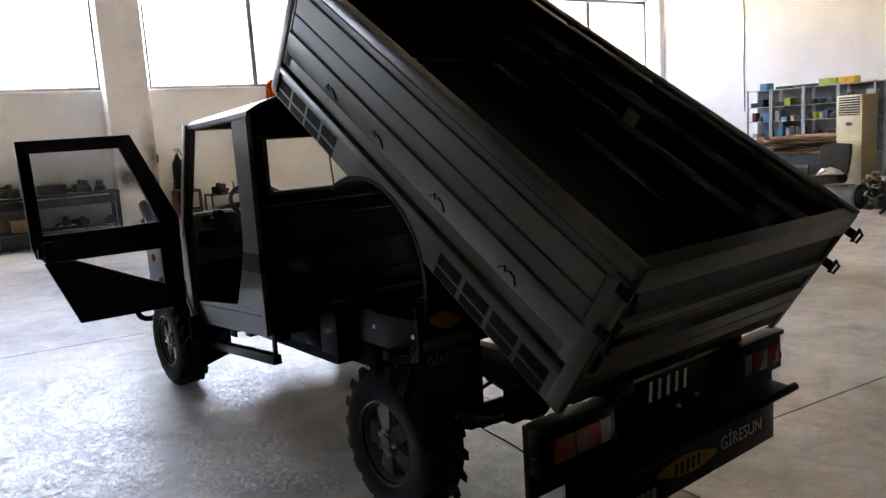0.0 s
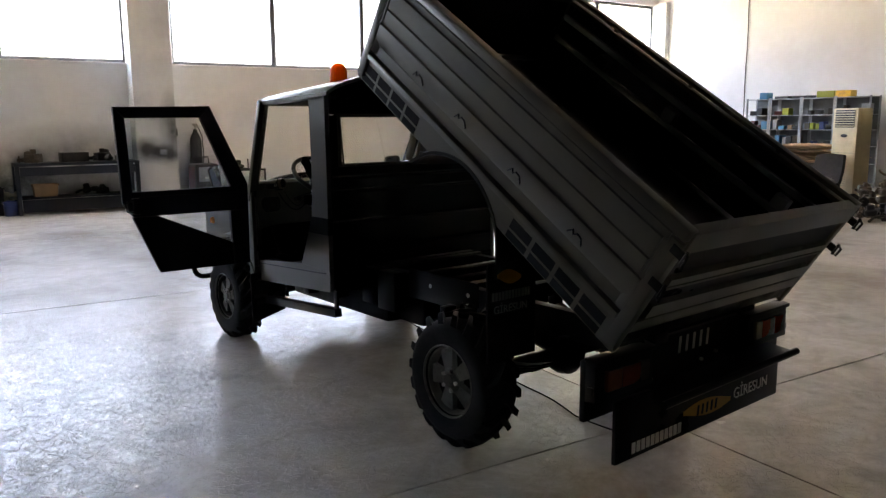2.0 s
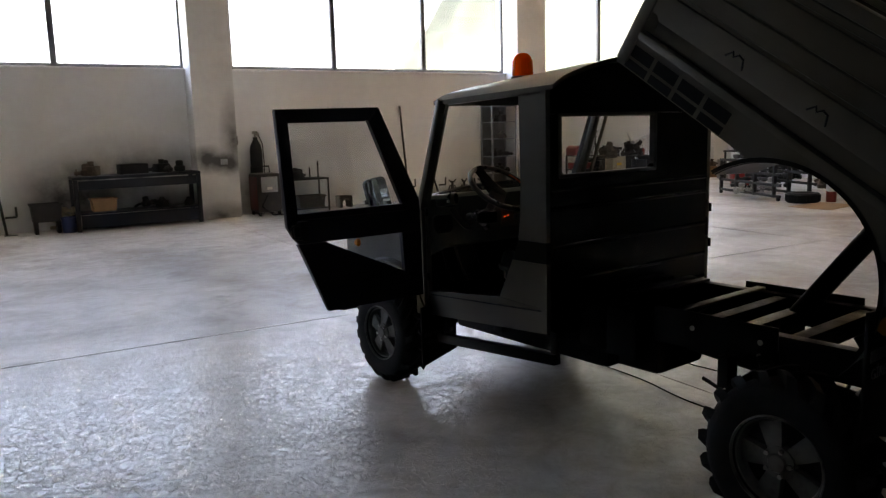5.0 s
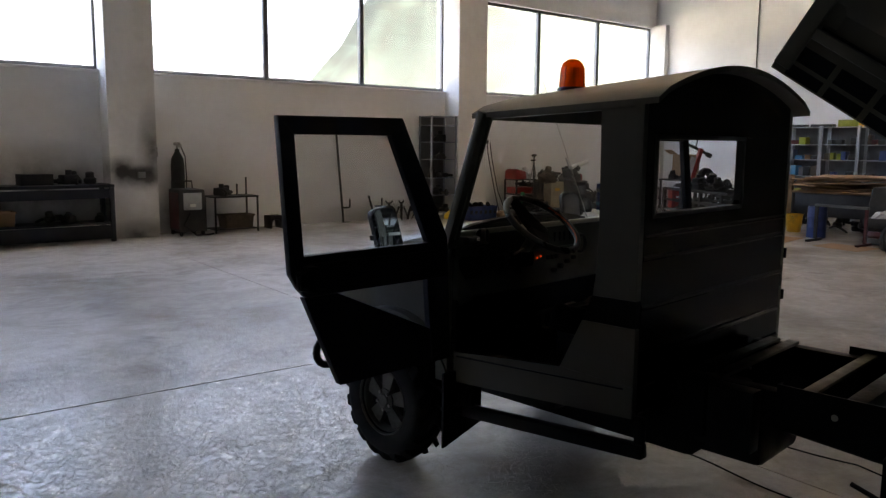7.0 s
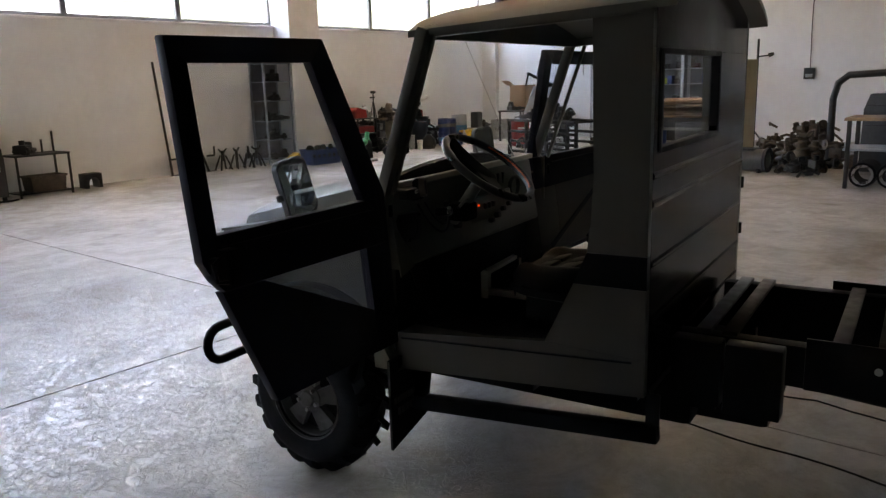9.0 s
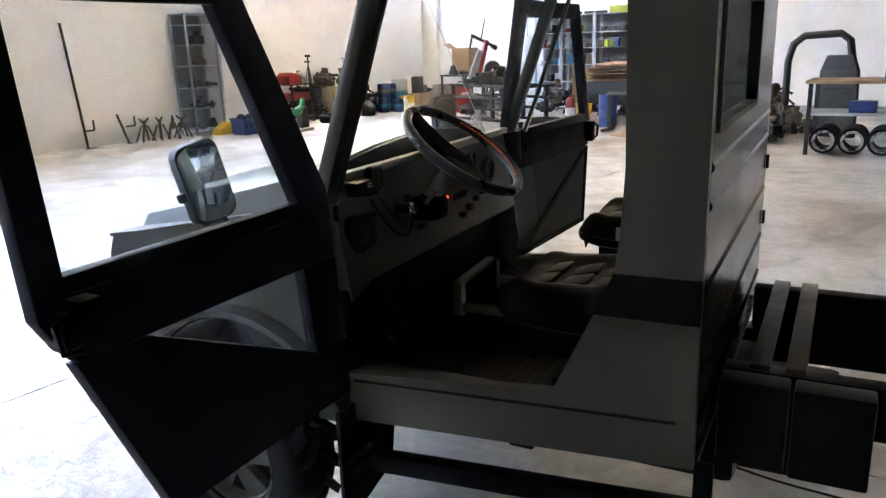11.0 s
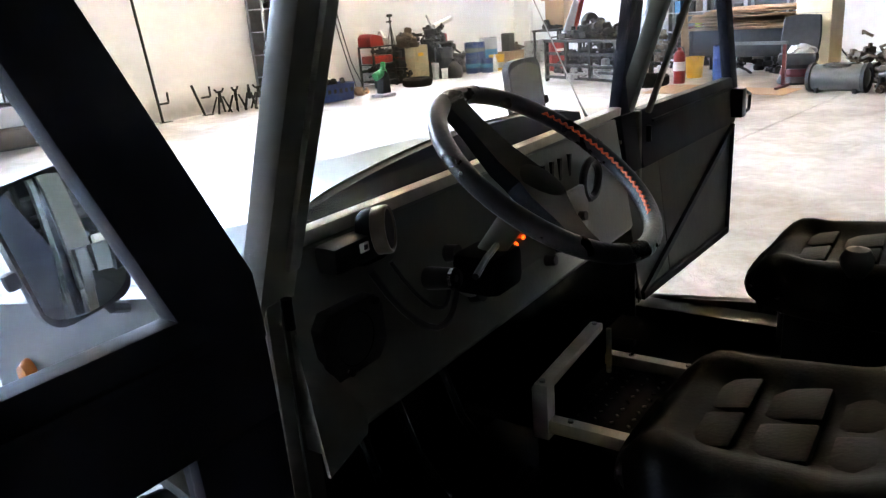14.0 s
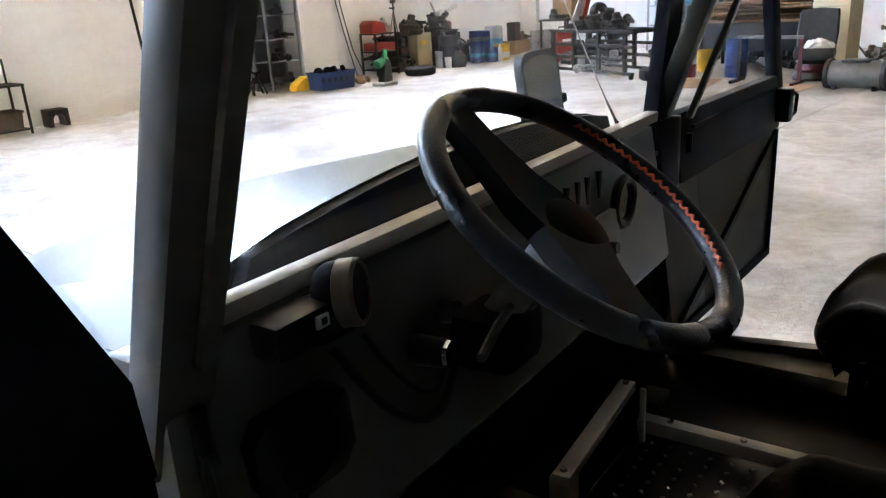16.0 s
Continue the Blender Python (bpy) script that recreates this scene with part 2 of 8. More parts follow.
def tube(bm, pts, r, seg=10, closed=False):
    """A round tube along a line of points."""
    pts = [Vector(p) for p in pts]
    n = len(pts)
    rings, up = [], None
    for i, p in enumerate(pts):
        a, b = pts[(i - 1) % n if closed else max(i - 1, 0)], pts[(i + 1) % n if closed else min(i + 1, n - 1)]
        d = (b - a).normalized()
        if up is None:
            up = d.orthogonal().normalized()
        up = (up - d * up.dot(d)).normalized()
        side = d.cross(up)
        rings.append([bm.verts.new(p + r * (math.cos(k * math.tau / seg) * up + math.sin(k * math.tau / seg) * side)) for k in range(seg)])
    for i in range(n if closed else n - 1):
        a, b = rings[i], rings[(i + 1) % n]
        if closed and i == n - 1:
            s = min(range(seg), key=lambda k: (b[k].co - a[0].co).length)
            b = b[s:] + b[:s]
        for k in range(seg):
            bm.faces.new((a[k], a[(k + 1) % seg], b[(k + 1) % seg], b[k]))
    if not closed:
        bm.faces.new(rings[0])
        bm.faces.new(rings[-1])


def lathe(bm, prof, seg=32, m=None, closed=True):
    """Turns a profile of (radius, height) about z."""
    rings = []
    for r, z in prof:
        rings.append([bm.verts.new(Vector((r * math.cos(k * math.tau / seg), r * math.sin(k * math.tau / seg), z))) for k in range(seg)])
    pairs = list(zip(rings, rings[1:]))
    for a, b in pairs:
        for k in range(seg):
            bm.faces.new((a[k], a[(k + 1) % seg], b[(k + 1) % seg], b[k]))
    if closed:
        bm.faces.new(rings[0])
        bm.faces.new(rings[-1])
    if m is not None:
        for ring in rings:
            for v in ring:
                v.co = m @ v.co


def slab(bm, poly, axis, a, b, bev=0.0):
    """A flat outline drawn out along an axis from a to b. The outline's two numbers are the other two axes, in order."""
    def at(p, h):
        return Vector({"x": (h, p[0], p[1]), "y": (p[0], h, p[1]), "z": (p[0], p[1], h)}[axis])
    lo, hi = [bm.verts.new(at(p, a)) for p in poly], [bm.verts.new(at(p, b)) for p in poly]
    fs = [bm.faces.new(lo), bm.faces.new(hi)]
    n = len(poly)
    for i in range(n):
        fs.append(bm.faces.new((lo[i], lo[(i + 1) % n], hi[(i + 1) % n], hi[i])))
    if bev:
        es = list({e for f in fs for e in f.edges})
        bmesh.ops.bevel(bm, geom=es, offset=bev, segments=2, profile=0.6, affect="EDGES")
    return fs


def arc(cx, cy, r, a0, a1, n):
    return [(cx + r * math.cos(radians(a0 + (a1 - a0) * i / n)), cy + r * math.sin(radians(a0 + (a1 - a0) * i / n))) for i in range(n + 1)]


def B():
    return bmesh.new()


# ---- the hall ----
HALL = pose(3.71, 13.19, 0)
SILL, HEAD, CEIL = 2.74, 4.90, 6.1
XL, XR, YB = -13.0, 12.1, -24.0


def hall_part(name, bm, material, label, kind="structure", category=""):
    ob = part(name, bm, material)
    ob.matrix_basis = HALL
    return tagged(ob, label, category, "", kind)


def floor_material():
    m = bpy.data.materials.new("polished_concrete")
    m.use_nodes = True
    n, l = m.node_tree.nodes, m.node_tree.links
    b = n["Principled BSDF"]
    co = n.new("ShaderNodeTexCoord")

    def noise_tex(scale, detail, rough=0.6, dist=0.0):
        t = n.new("ShaderNodeTexNoise")
        t.inputs["Scale"].default_value, t.inputs["Detail"].default_value = scale, detail
        t.inputs["Roughness"].default_value, t.inputs["Distortion"].default_value = rough, dist
        l.new(co.outputs["Object"], t.inputs["Vector"])
        return t

    def blend(src, lo, hi, a, b2):
        """Smooth passage from colour a to colour b2 as the noise goes from lo to hi."""
        r = n.new("ShaderNodeMapRange")
        r.interpolation_type = "SMOOTHSTEP"
        r.inputs[1].default_value, r.inputs[2].default_value = lo, hi
        l.new(src, r.inputs[0])
        x = n.new("ShaderNodeMix")
        x.data_type = "RGBA"
        l.new(r.outputs[0], x.inputs["Factor"])
        for v, k in ((a, "A"), (b2, "B")):
            if isinstance(v, tuple):
                x.inputs[k].default_value = (*v, 1)
            else:
                l.new(v, x.inputs[k])
        return x.outputs["Result"]

    cloud, fine, brown = noise_tex(0.9, 6, 0.62, 0.6), noise_tex(14.0, 5, 0.7, 0.3), noise_tex(0.33, 4, 0.55, 0.4)
    pale = blend(cloud.outputs[0], 0.25, 0.75, (0.70, 0.675, 0.635), (0.87, 0.85, 0.815))
    worn = blend(cloud.outputs[0], 0.25, 0.75, (0.32, 0.275, 0.21), (0.66, 0.62, 0.555))
    soft = blend(brown.outputs[0], 0.42, 0.64, pale, worn)
    speck = blend(fine.outputs[0], 0.30, 0.72, (0.87, 0.86, 0.84), (1.0, 1.0, 1.0))
    spill = noise_tex(1.5, 3, 0.55, 0.3)
    soft = blend(spill.outputs[0], 0.58, 0.80, soft, (0.36, 0.33, 0.285))
    blot = noise_tex(2.6, 8, 0.74, 0.9)
    mottle = n.new("ShaderNodeMix")
    mottle.data_type, mottle.blend_type = "RGBA", "MULTIPLY"
    mottle.inputs["Factor"].default_value = 1.0
    l.new(soft, mottle.inputs["A"])
    l.new(blend(blot.outputs[0], 0.36, 0.60, (0.79, 0.77, 0.735), (1.0, 1.0, 1.0)), mottle.inputs["B"])
    mul = n.new("ShaderNodeMix")
    mul.data_type, mul.blend_type = "RGBA", "MULTIPLY"
    mul.inputs["Factor"].default_value = 1.0
    l.new(mottle.outputs["Result"], mul.inputs["A"])
    l.new(speck, mul.inputs["B"])
    l.new(mul.outputs["Result"], b.inputs["Base Color"])
    rn = noise_tex(3.0, 5, 0.65, 0.2)
    rr = n.new("ShaderNodeMapRange")
    rr.inputs[1].default_value, rr.inputs[2].default_value = 0.25, 0.75
    rr.inputs[3].default_value, rr.inputs[4].default_value = 0.19, 0.28
    l.new(rn.outputs[0], rr.inputs[0])
    l.new(rr.outputs[0], b.inputs["Roughness"])
    b.inputs["Specular IOR Level"].default_value = 1.0
    b.inputs["Coat Weight"].default_value, b.inputs["Coat Roughness"].default_value = 0.42, 0.32
    # trowel chips that glint, on a slow waviness
    bn, bf = noise_tex(4.5, 4, 0.65, 0.5), noise_tex(17.0, 6, 0.70, 2.0)
    chip = n.new("ShaderNodeMapRange")
    chip.interpolation_type = "SMOOTHSTEP"
    chip.inputs[1].default_value, chip.inputs[2].default_value = 0.46, 0.62
    l.new(bf.outputs[0], chip.inputs[0])
    add = n.new("ShaderNodeMath")
    add.operation = "MULTIPLY_ADD"
    add.inputs[1].default_value = 0.30
    l.new(chip.outputs[0], add.inputs[0])
    l.new(bn.outputs[0], add.inputs[2])
    bp = n.new("ShaderNodeBump")
    bp.inputs["Strength"].default_value, bp.inputs["Distance"].default_value = 0.62, 0.010
    l.new(add.outputs[0], bp.inputs["Height"])
    l.new(bp.outputs[0], b.inputs["Normal"])
    l.new(bp.outputs[0], b.inputs["Coat Normal"])
    return m


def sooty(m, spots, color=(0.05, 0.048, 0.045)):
    """Smears of soot and other dark patches; each spot is (x, z, half width, half height, strength)."""
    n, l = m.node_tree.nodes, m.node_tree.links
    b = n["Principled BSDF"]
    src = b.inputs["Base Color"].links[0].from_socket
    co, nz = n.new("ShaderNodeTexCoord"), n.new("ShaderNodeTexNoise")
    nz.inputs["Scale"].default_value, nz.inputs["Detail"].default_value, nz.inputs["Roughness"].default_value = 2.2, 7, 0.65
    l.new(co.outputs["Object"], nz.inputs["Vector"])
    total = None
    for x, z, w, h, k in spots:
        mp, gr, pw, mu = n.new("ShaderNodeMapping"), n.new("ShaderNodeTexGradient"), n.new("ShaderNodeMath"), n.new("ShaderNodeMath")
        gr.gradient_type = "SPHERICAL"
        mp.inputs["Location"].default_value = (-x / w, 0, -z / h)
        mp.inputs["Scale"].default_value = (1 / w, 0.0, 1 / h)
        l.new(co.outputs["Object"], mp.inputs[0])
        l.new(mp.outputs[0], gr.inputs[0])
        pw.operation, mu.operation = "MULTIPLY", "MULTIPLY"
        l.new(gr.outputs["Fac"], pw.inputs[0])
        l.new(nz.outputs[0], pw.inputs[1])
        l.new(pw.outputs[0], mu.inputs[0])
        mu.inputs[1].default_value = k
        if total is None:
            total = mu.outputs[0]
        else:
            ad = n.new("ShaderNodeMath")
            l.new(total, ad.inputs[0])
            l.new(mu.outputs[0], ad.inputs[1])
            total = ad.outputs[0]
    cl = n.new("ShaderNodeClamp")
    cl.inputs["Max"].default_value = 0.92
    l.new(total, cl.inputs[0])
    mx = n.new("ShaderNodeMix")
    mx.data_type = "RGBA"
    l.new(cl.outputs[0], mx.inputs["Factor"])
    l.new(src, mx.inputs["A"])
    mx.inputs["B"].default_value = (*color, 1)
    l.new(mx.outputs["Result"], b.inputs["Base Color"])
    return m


# soot behind the bench; further spots darken the wall low behind other things
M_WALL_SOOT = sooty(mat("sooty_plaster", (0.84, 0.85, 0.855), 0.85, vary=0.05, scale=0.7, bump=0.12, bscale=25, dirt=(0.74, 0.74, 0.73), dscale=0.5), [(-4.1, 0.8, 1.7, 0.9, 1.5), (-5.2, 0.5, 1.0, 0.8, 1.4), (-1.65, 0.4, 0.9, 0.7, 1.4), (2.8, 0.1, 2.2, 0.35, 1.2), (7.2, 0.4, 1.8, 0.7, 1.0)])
# smears up the pillar, and a darker patch at its foot
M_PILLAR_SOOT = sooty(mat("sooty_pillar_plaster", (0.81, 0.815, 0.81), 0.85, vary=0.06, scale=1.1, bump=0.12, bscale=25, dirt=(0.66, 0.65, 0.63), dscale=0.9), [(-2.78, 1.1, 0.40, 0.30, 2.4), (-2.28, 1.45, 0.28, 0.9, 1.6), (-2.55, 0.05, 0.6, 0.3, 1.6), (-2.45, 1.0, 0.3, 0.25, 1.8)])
M_FLOOR = floor_material()
M_JOINT = mat("floor_joint", (0.06, 0.055, 0.05), 0.9)
M_GROUND = mat("outside_ground", (0.20, 0.20, 0.18), 0.95, vary=0.2, scale=0.2)


def hall():
    # the floor is laid in slabs with sawn joints between them
    xs = [XL - 1.2, -8.3, -2.66, 2.98, 8.62, XR + 1.2]
    ys = [YB - 0.8, -18.3, -13.65, -9.0, -4.38, 0.8]
    g = 0.006
    bm = B()
    box(bm, XL - 1.2, XR + 1.2, YB - 0.8, 0.8, -0.30, -0.012)
    hall_part("floor_bed", bm, M_JOINT, "dark grit in the sawn joints of the concrete floor")
    floor = new("floor")
    floor.matrix_basis = HALL @ pose(0, 0, 0, 0, 0, -2.2)
    tagged(floor, "worn polished grey concrete floor with brown stains", "floor", "", "structure")
    for i in range(len(xs) - 1):
        for j in range(len(ys) - 1):
            bm = B()
            box(bm, xs[i] + g, xs[i + 1] - g, ys[j] + g, ys[j + 1] - g, -0.1, 0.0)
            part("floor_slab", bm, M_FLOOR, floor)

    # window wall: parapet, lintel and the piers between bays
    bm = B()
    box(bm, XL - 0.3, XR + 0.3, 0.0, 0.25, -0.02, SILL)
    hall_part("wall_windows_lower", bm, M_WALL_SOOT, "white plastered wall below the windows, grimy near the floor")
    bm = B()
    box(bm, XL - 0.3, XR + 0.3, 0.0, 0.25, HEAD, CEIL)
    hall_part("wall_windows_upper", bm, M_WALL, "white plastered wall above the windows")
    for x0, x1, dep in ((-10.15, -9.40, 0.42), (-2.97, -2.20, 0.42), (4.40, 5.22, 0.5)):
        bm = B()
        box(bm, x0, x1, -dep, 0.30, -0.01, CEIL, 0.012)
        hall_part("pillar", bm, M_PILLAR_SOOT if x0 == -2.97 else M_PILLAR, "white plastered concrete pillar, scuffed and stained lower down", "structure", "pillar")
    bm = B()
    box(bm, 11.93, XR, -0.45, 0.30, -0.01, HEAD + 0.06, 0.012)
    hall_part("pillar", bm, M_PILLAR, "short white plastered pillar in the corner, ending below the ceiling", "structure", "pillar")
    bm = B()
    box(bm, XL - 0.3, XR + 0.3, -0.05, 0.06, SILL, SILL + 0.035, 0.008)
    hall_part("window_sill", bm, M_WALL, "white window ledge along the wall")
    # glazing in bays of three
    for k, (x0, x1) in enumerate(((-9.40, -2.97), (-2.06, 4.40), (5.22, 11.93))):
        w = thing("window_%d" % (k + 1), HALL, "large grey-framed window of three panes with bright daylight", "window", "", "structure")
        n = 3
        st = (x1 - x0) / n
        y0, y1 = 0.08, 0.15
        bm = B()
        box(bm, x0, x1, y0, y1, SILL + 0.035, SILL + 0.10, 0.006)
        part("bottom_rail", bm, M_SASH, w)
        bm = B()
        box(bm, x0, x1, y0, y1, HEAD - 0.07, HEAD, 0.006)
        part("top_rail", bm, M_SASH, w)
        for i in range(n + 1):
            xm = x0 + st * i
            wd = 0.05 if 0 < i < n else 0.035
            bm = B()
            box(bm, max(x0, xm - wd), min(x1, xm + wd), y0 - 0.01, y1 + 0.01, SILL + 0.04, HEAD, 0.006)
            part("mullion", bm, M_SASH, w)
        for i in range(n):
            bm = B()
            box(bm, x0 + st * i + 0.045, x0 + st * (i + 1) - 0.045, 0.112, 0.118, SILL + 0.09, HEAD - 0.06)
            p = part("pane", bm, G_PANE, w)
            p.visible_shadow = False

    bm = B()
    box(bm, XR, XR + 0.25, -14.5, 0.25, -0.02, CEIL)
    hall_part("wall_east", bm, M_WALL, "white plastered side wall, grimy near the floor")
    bm = B()
    box(bm, XR, XR + 0.25, YB - 0.3, -14.5, -0.02, CEIL)
    hall_part("wall_east_end", bm, M_SOUTH, "unseen end of the side wall, dark to cut bounce light")
    bm = B()
    box(bm, XL - 0.25, XL, YB - 0.3, 0.25, -0.02, CEIL)
    hall_part("wall_west", bm, M_SOUTH, "unseen side wall, dark to cut bounce light")
    bm = B()
    box(bm, XL, XR, YB - 0.25, YB, -0.02, CEIL)
    hall_part("wall_south", bm, M_SOUTH, "unseen far end wall, dark to cut bounce light")
    # roof slab with three openings for the added, unseen fill-light panels
    lights = [(1.0, 2.6), (4.4, 6.0), (7.8, 9.4)]
    RL0, RL1 = -9.0, -2.2
    bm = B()
    box(bm, XL - 0.3, XR + 0.3, YB - 0.3, RL0, CEIL, CEIL + 0.15)
    box(bm, XL - 0.3, XR + 0.3, RL1, 0.3, CEIL, CEIL + 0.15)
    edges = [XL - 0.3] + [v for p in lights for v in p] + [XR + 0.3]
    for a, b in zip(edges[::2], edges[1::2]):
        box(bm, a, b, RL0, RL1, CEIL, CEIL + 0.15)
    for y in (-9.4, -13.5, -18.0):
        box(bm, XL, XR, y - 0.2, y + 0.2, CEIL - 0.55, CEIL + 0.01)
    hall_part("ceiling", bm, M_CEIL, "pale concrete ceiling with deep beams")
    for a, b in lights:
        bm = B()
        box(bm, a - 0.12, b + 0.12, RL0 - 0.12, RL1 + 0.12, CEIL + 0.153, CEIL + 0.157)
        hall_part("roof_light", bm, M_FILL_SHEET, "added unseen milky roof panel that lets in fill light", "structure", "roof light")
    bm = B()
    box(bm, -900, 900, -900, 900, -0.6, -0.32)
    hall_part("ground", bm, M_GROUND, "flat ground outside the hall")


hall()


# ---- wooded hillside beyond the windows ----
M_WOODS = mat("hazy_woods", (0.020, 0.031, 0.026), 0.95, vary=0.55, scale=0.16, bump=1.0, bscale=0.6)


def hillside():
    bm = B()
    nx, ny = 90, 26
    rows = []
    for j in range(ny):
        row = []
        for i in range(nx):
            x, v = -160 + 620 * i / (nx - 1), j / (ny - 1)
            y = 95 + 130 * v
            ridge = 4 + 92 / (1 + math.exp(-(x - 146) / 14)) + 6 * noise.noise(Vector((x * 0.02, 3.1, 0)))
            z = -2 + ridge * v ** 0.8 + 5.0 * v * noise.noise(Vector((x * 0.05, y * 0.05, 1))) + 3.5 * v * noise.noise(Vector((x * 0.22, y * 0.2, 5)))
            row.append(bm.verts.new((x, y, z)))
        rows.append(row)
    for a, b in zip(rows, rows[1:]):
        for i in range(nx - 1):
            bm.faces.new((a[i], a[i + 1], b[i + 1], b[i]))
    hall_part("backdrop", bm, M_WOODS, "hazy green wooded hillside in the distance", "structure", "hillside")


hillside()


# ---- the tipper truck ----
TRUCK = pose(0.1976, 0.0836, 0, 0, 0, 6.0)
truck = thing("tipper_truck", TRUCK, "olive-grey and black tipper truck, bed raised, doors open", "truck")
BED = pose(0, -0.956, 0.692, 33.5, 0, 0)


# wheels: the hub lies on the x axis, outer face towards -x
def wheel():
    w = new("wheel")
    bm = B()
    R, W = 0.288, 0.185
    prof = [(0.160, 0.015), (0.168, 0.0), (0.195, -0.006), (0.24, -0.012), (0.268, 0.0), (0.283, 0.02), (R, 0.05), (R, W - 0.05), (0.283, W - 0.02), (0.268, W), (0.24, W + 0.012), (0.195, W + 0.006), (0.168, W), (0.160, W - 0.015)]
    lathe(bm, prof, 56, closed=False)
    part("tyre", bm, M_RUBBER, w)
    bm = B()
    n = 19
    for side in (0, 1):
        for k in range(n):
            a = math.tau * (k + 0.5 * side) / n
            pts = []
            # a slanting bar that runs from the middle of the tread over the shoulder
            for f, lift, half in ((0.0, 0.022, 0.016), (0.45, 0.030, 0.019), (0.9, 0.030, 0.022), (1.12, 0.004, 0.025)):
                z = W / 2 + (f * W / 2 if side else -f * W / 2) * 1.0 + (-0.012 if side else 0.012)
                z = min(max(z, -0.012), W + 0.012)
                r0 = R - 0.012 if f < 1 else 0.262
                r1 = R + lift if f < 1 else 0.286
                ang = a + 0.30 * f
                pts.append((z, r0, r1, ang, half))
            prev = None
            for z, r0, r1, ang, half in pts:
                da, db = half / r0, half * 0.8 / r1
                q = [bm.verts.new((r * math.cos(t), r * math.sin(t), z)) for r, t in ((r0, ang - da), (r1, ang - db), (r1, ang + db), (r0, ang + da))]
                if prev:
                    for i in range(4):
                        bm.faces.new((prev[i], prev[(i + 1) % 4], q[(i + 1) % 4], q[i]))
                else:
                    bm.faces.new(q)
                prev = q
            bm.faces.new(prev)
    tagged(part("tread", bm, M_RUBBER, w), kind="stuff")
    bm = B()
    lathe(bm, [(0.164, 0.004), (0.169, -0.006), (0.173, -0.004), (0.173, 0.004), (0.164, 0.014), (0.154, 0.014), (0.148, 0.03), (0.146, 0.14), (0.170, W - 0.01)], 48, closed=False)
    part("rim", bm, M_RIM, w)
    bm = B()
    lathe(bm, [(0.0, 0.052), (0.146, 0.060), (0.146, 0.075), (0.0, 0.085)], 40, closed=False)
    part("wheel_disc", bm, M_UNDER, w)
    for k in range(5):
        bm = B()
        a = math.tau * (k + 0.25) / 5
        m = Matrix.Rotation(a, 4, "Z")
        vs = slab(bm, [(0.045, -0.026), (0.148, -0.046), (0.148, 0.046), (0.045, 0.026)], "z", 0.022, 0.062)
        for v in bm.verts:
            if v.co.x > 0.1 and v.co.z < 0.04:
                v.co.z += 0.012
            v.co = m @ v.co
        part("spoke", bm, M_RIM, w)
    bm = B()
    lathe(bm, [(0.0, 0.004), (0.030, 0.004), (0.036, 0.012), (0.058, 0.018), (0.062, 0.05)], 28, closed=False)
    part("hub_cap", bm, M_RIM, w)
    for k in range(5):
        a = math.tau * (k + 0.75) / 5
        bm = B()
        rod(bm, (0.047 * math.cos(a), 0.047 * math.sin(a), 0.004), (0.047 * math.cos(a), 0.047 * math.sin(a), 0.03), 0.009, seg=6)
        part("wheel_nut", bm, M_STEEL, w)
    return w


w0 = wheel()
w0.parent = truck
w0.matrix_basis = pose(-0.80, 0, 0.334, 0, 90, 0) @ Matrix.Scale(1.06, 4)
for (x, y, z, s, spin, size) in ((0.82, 0.0, 0.334, 1, 40, 1.0), (-0.79, 2.610, 0.314, -1, 22, 0.943), (0.81, 2.610, 0.314, 1, 75, 0.943)):
    made = copy_thing(w0, pose(x, y, z, 0, 90 if s < 0 else -90, 0) @ pose(0, 0, 0, 0, 0, spin) @ Matrix.Scale(size, 4))
    made.parent = truck


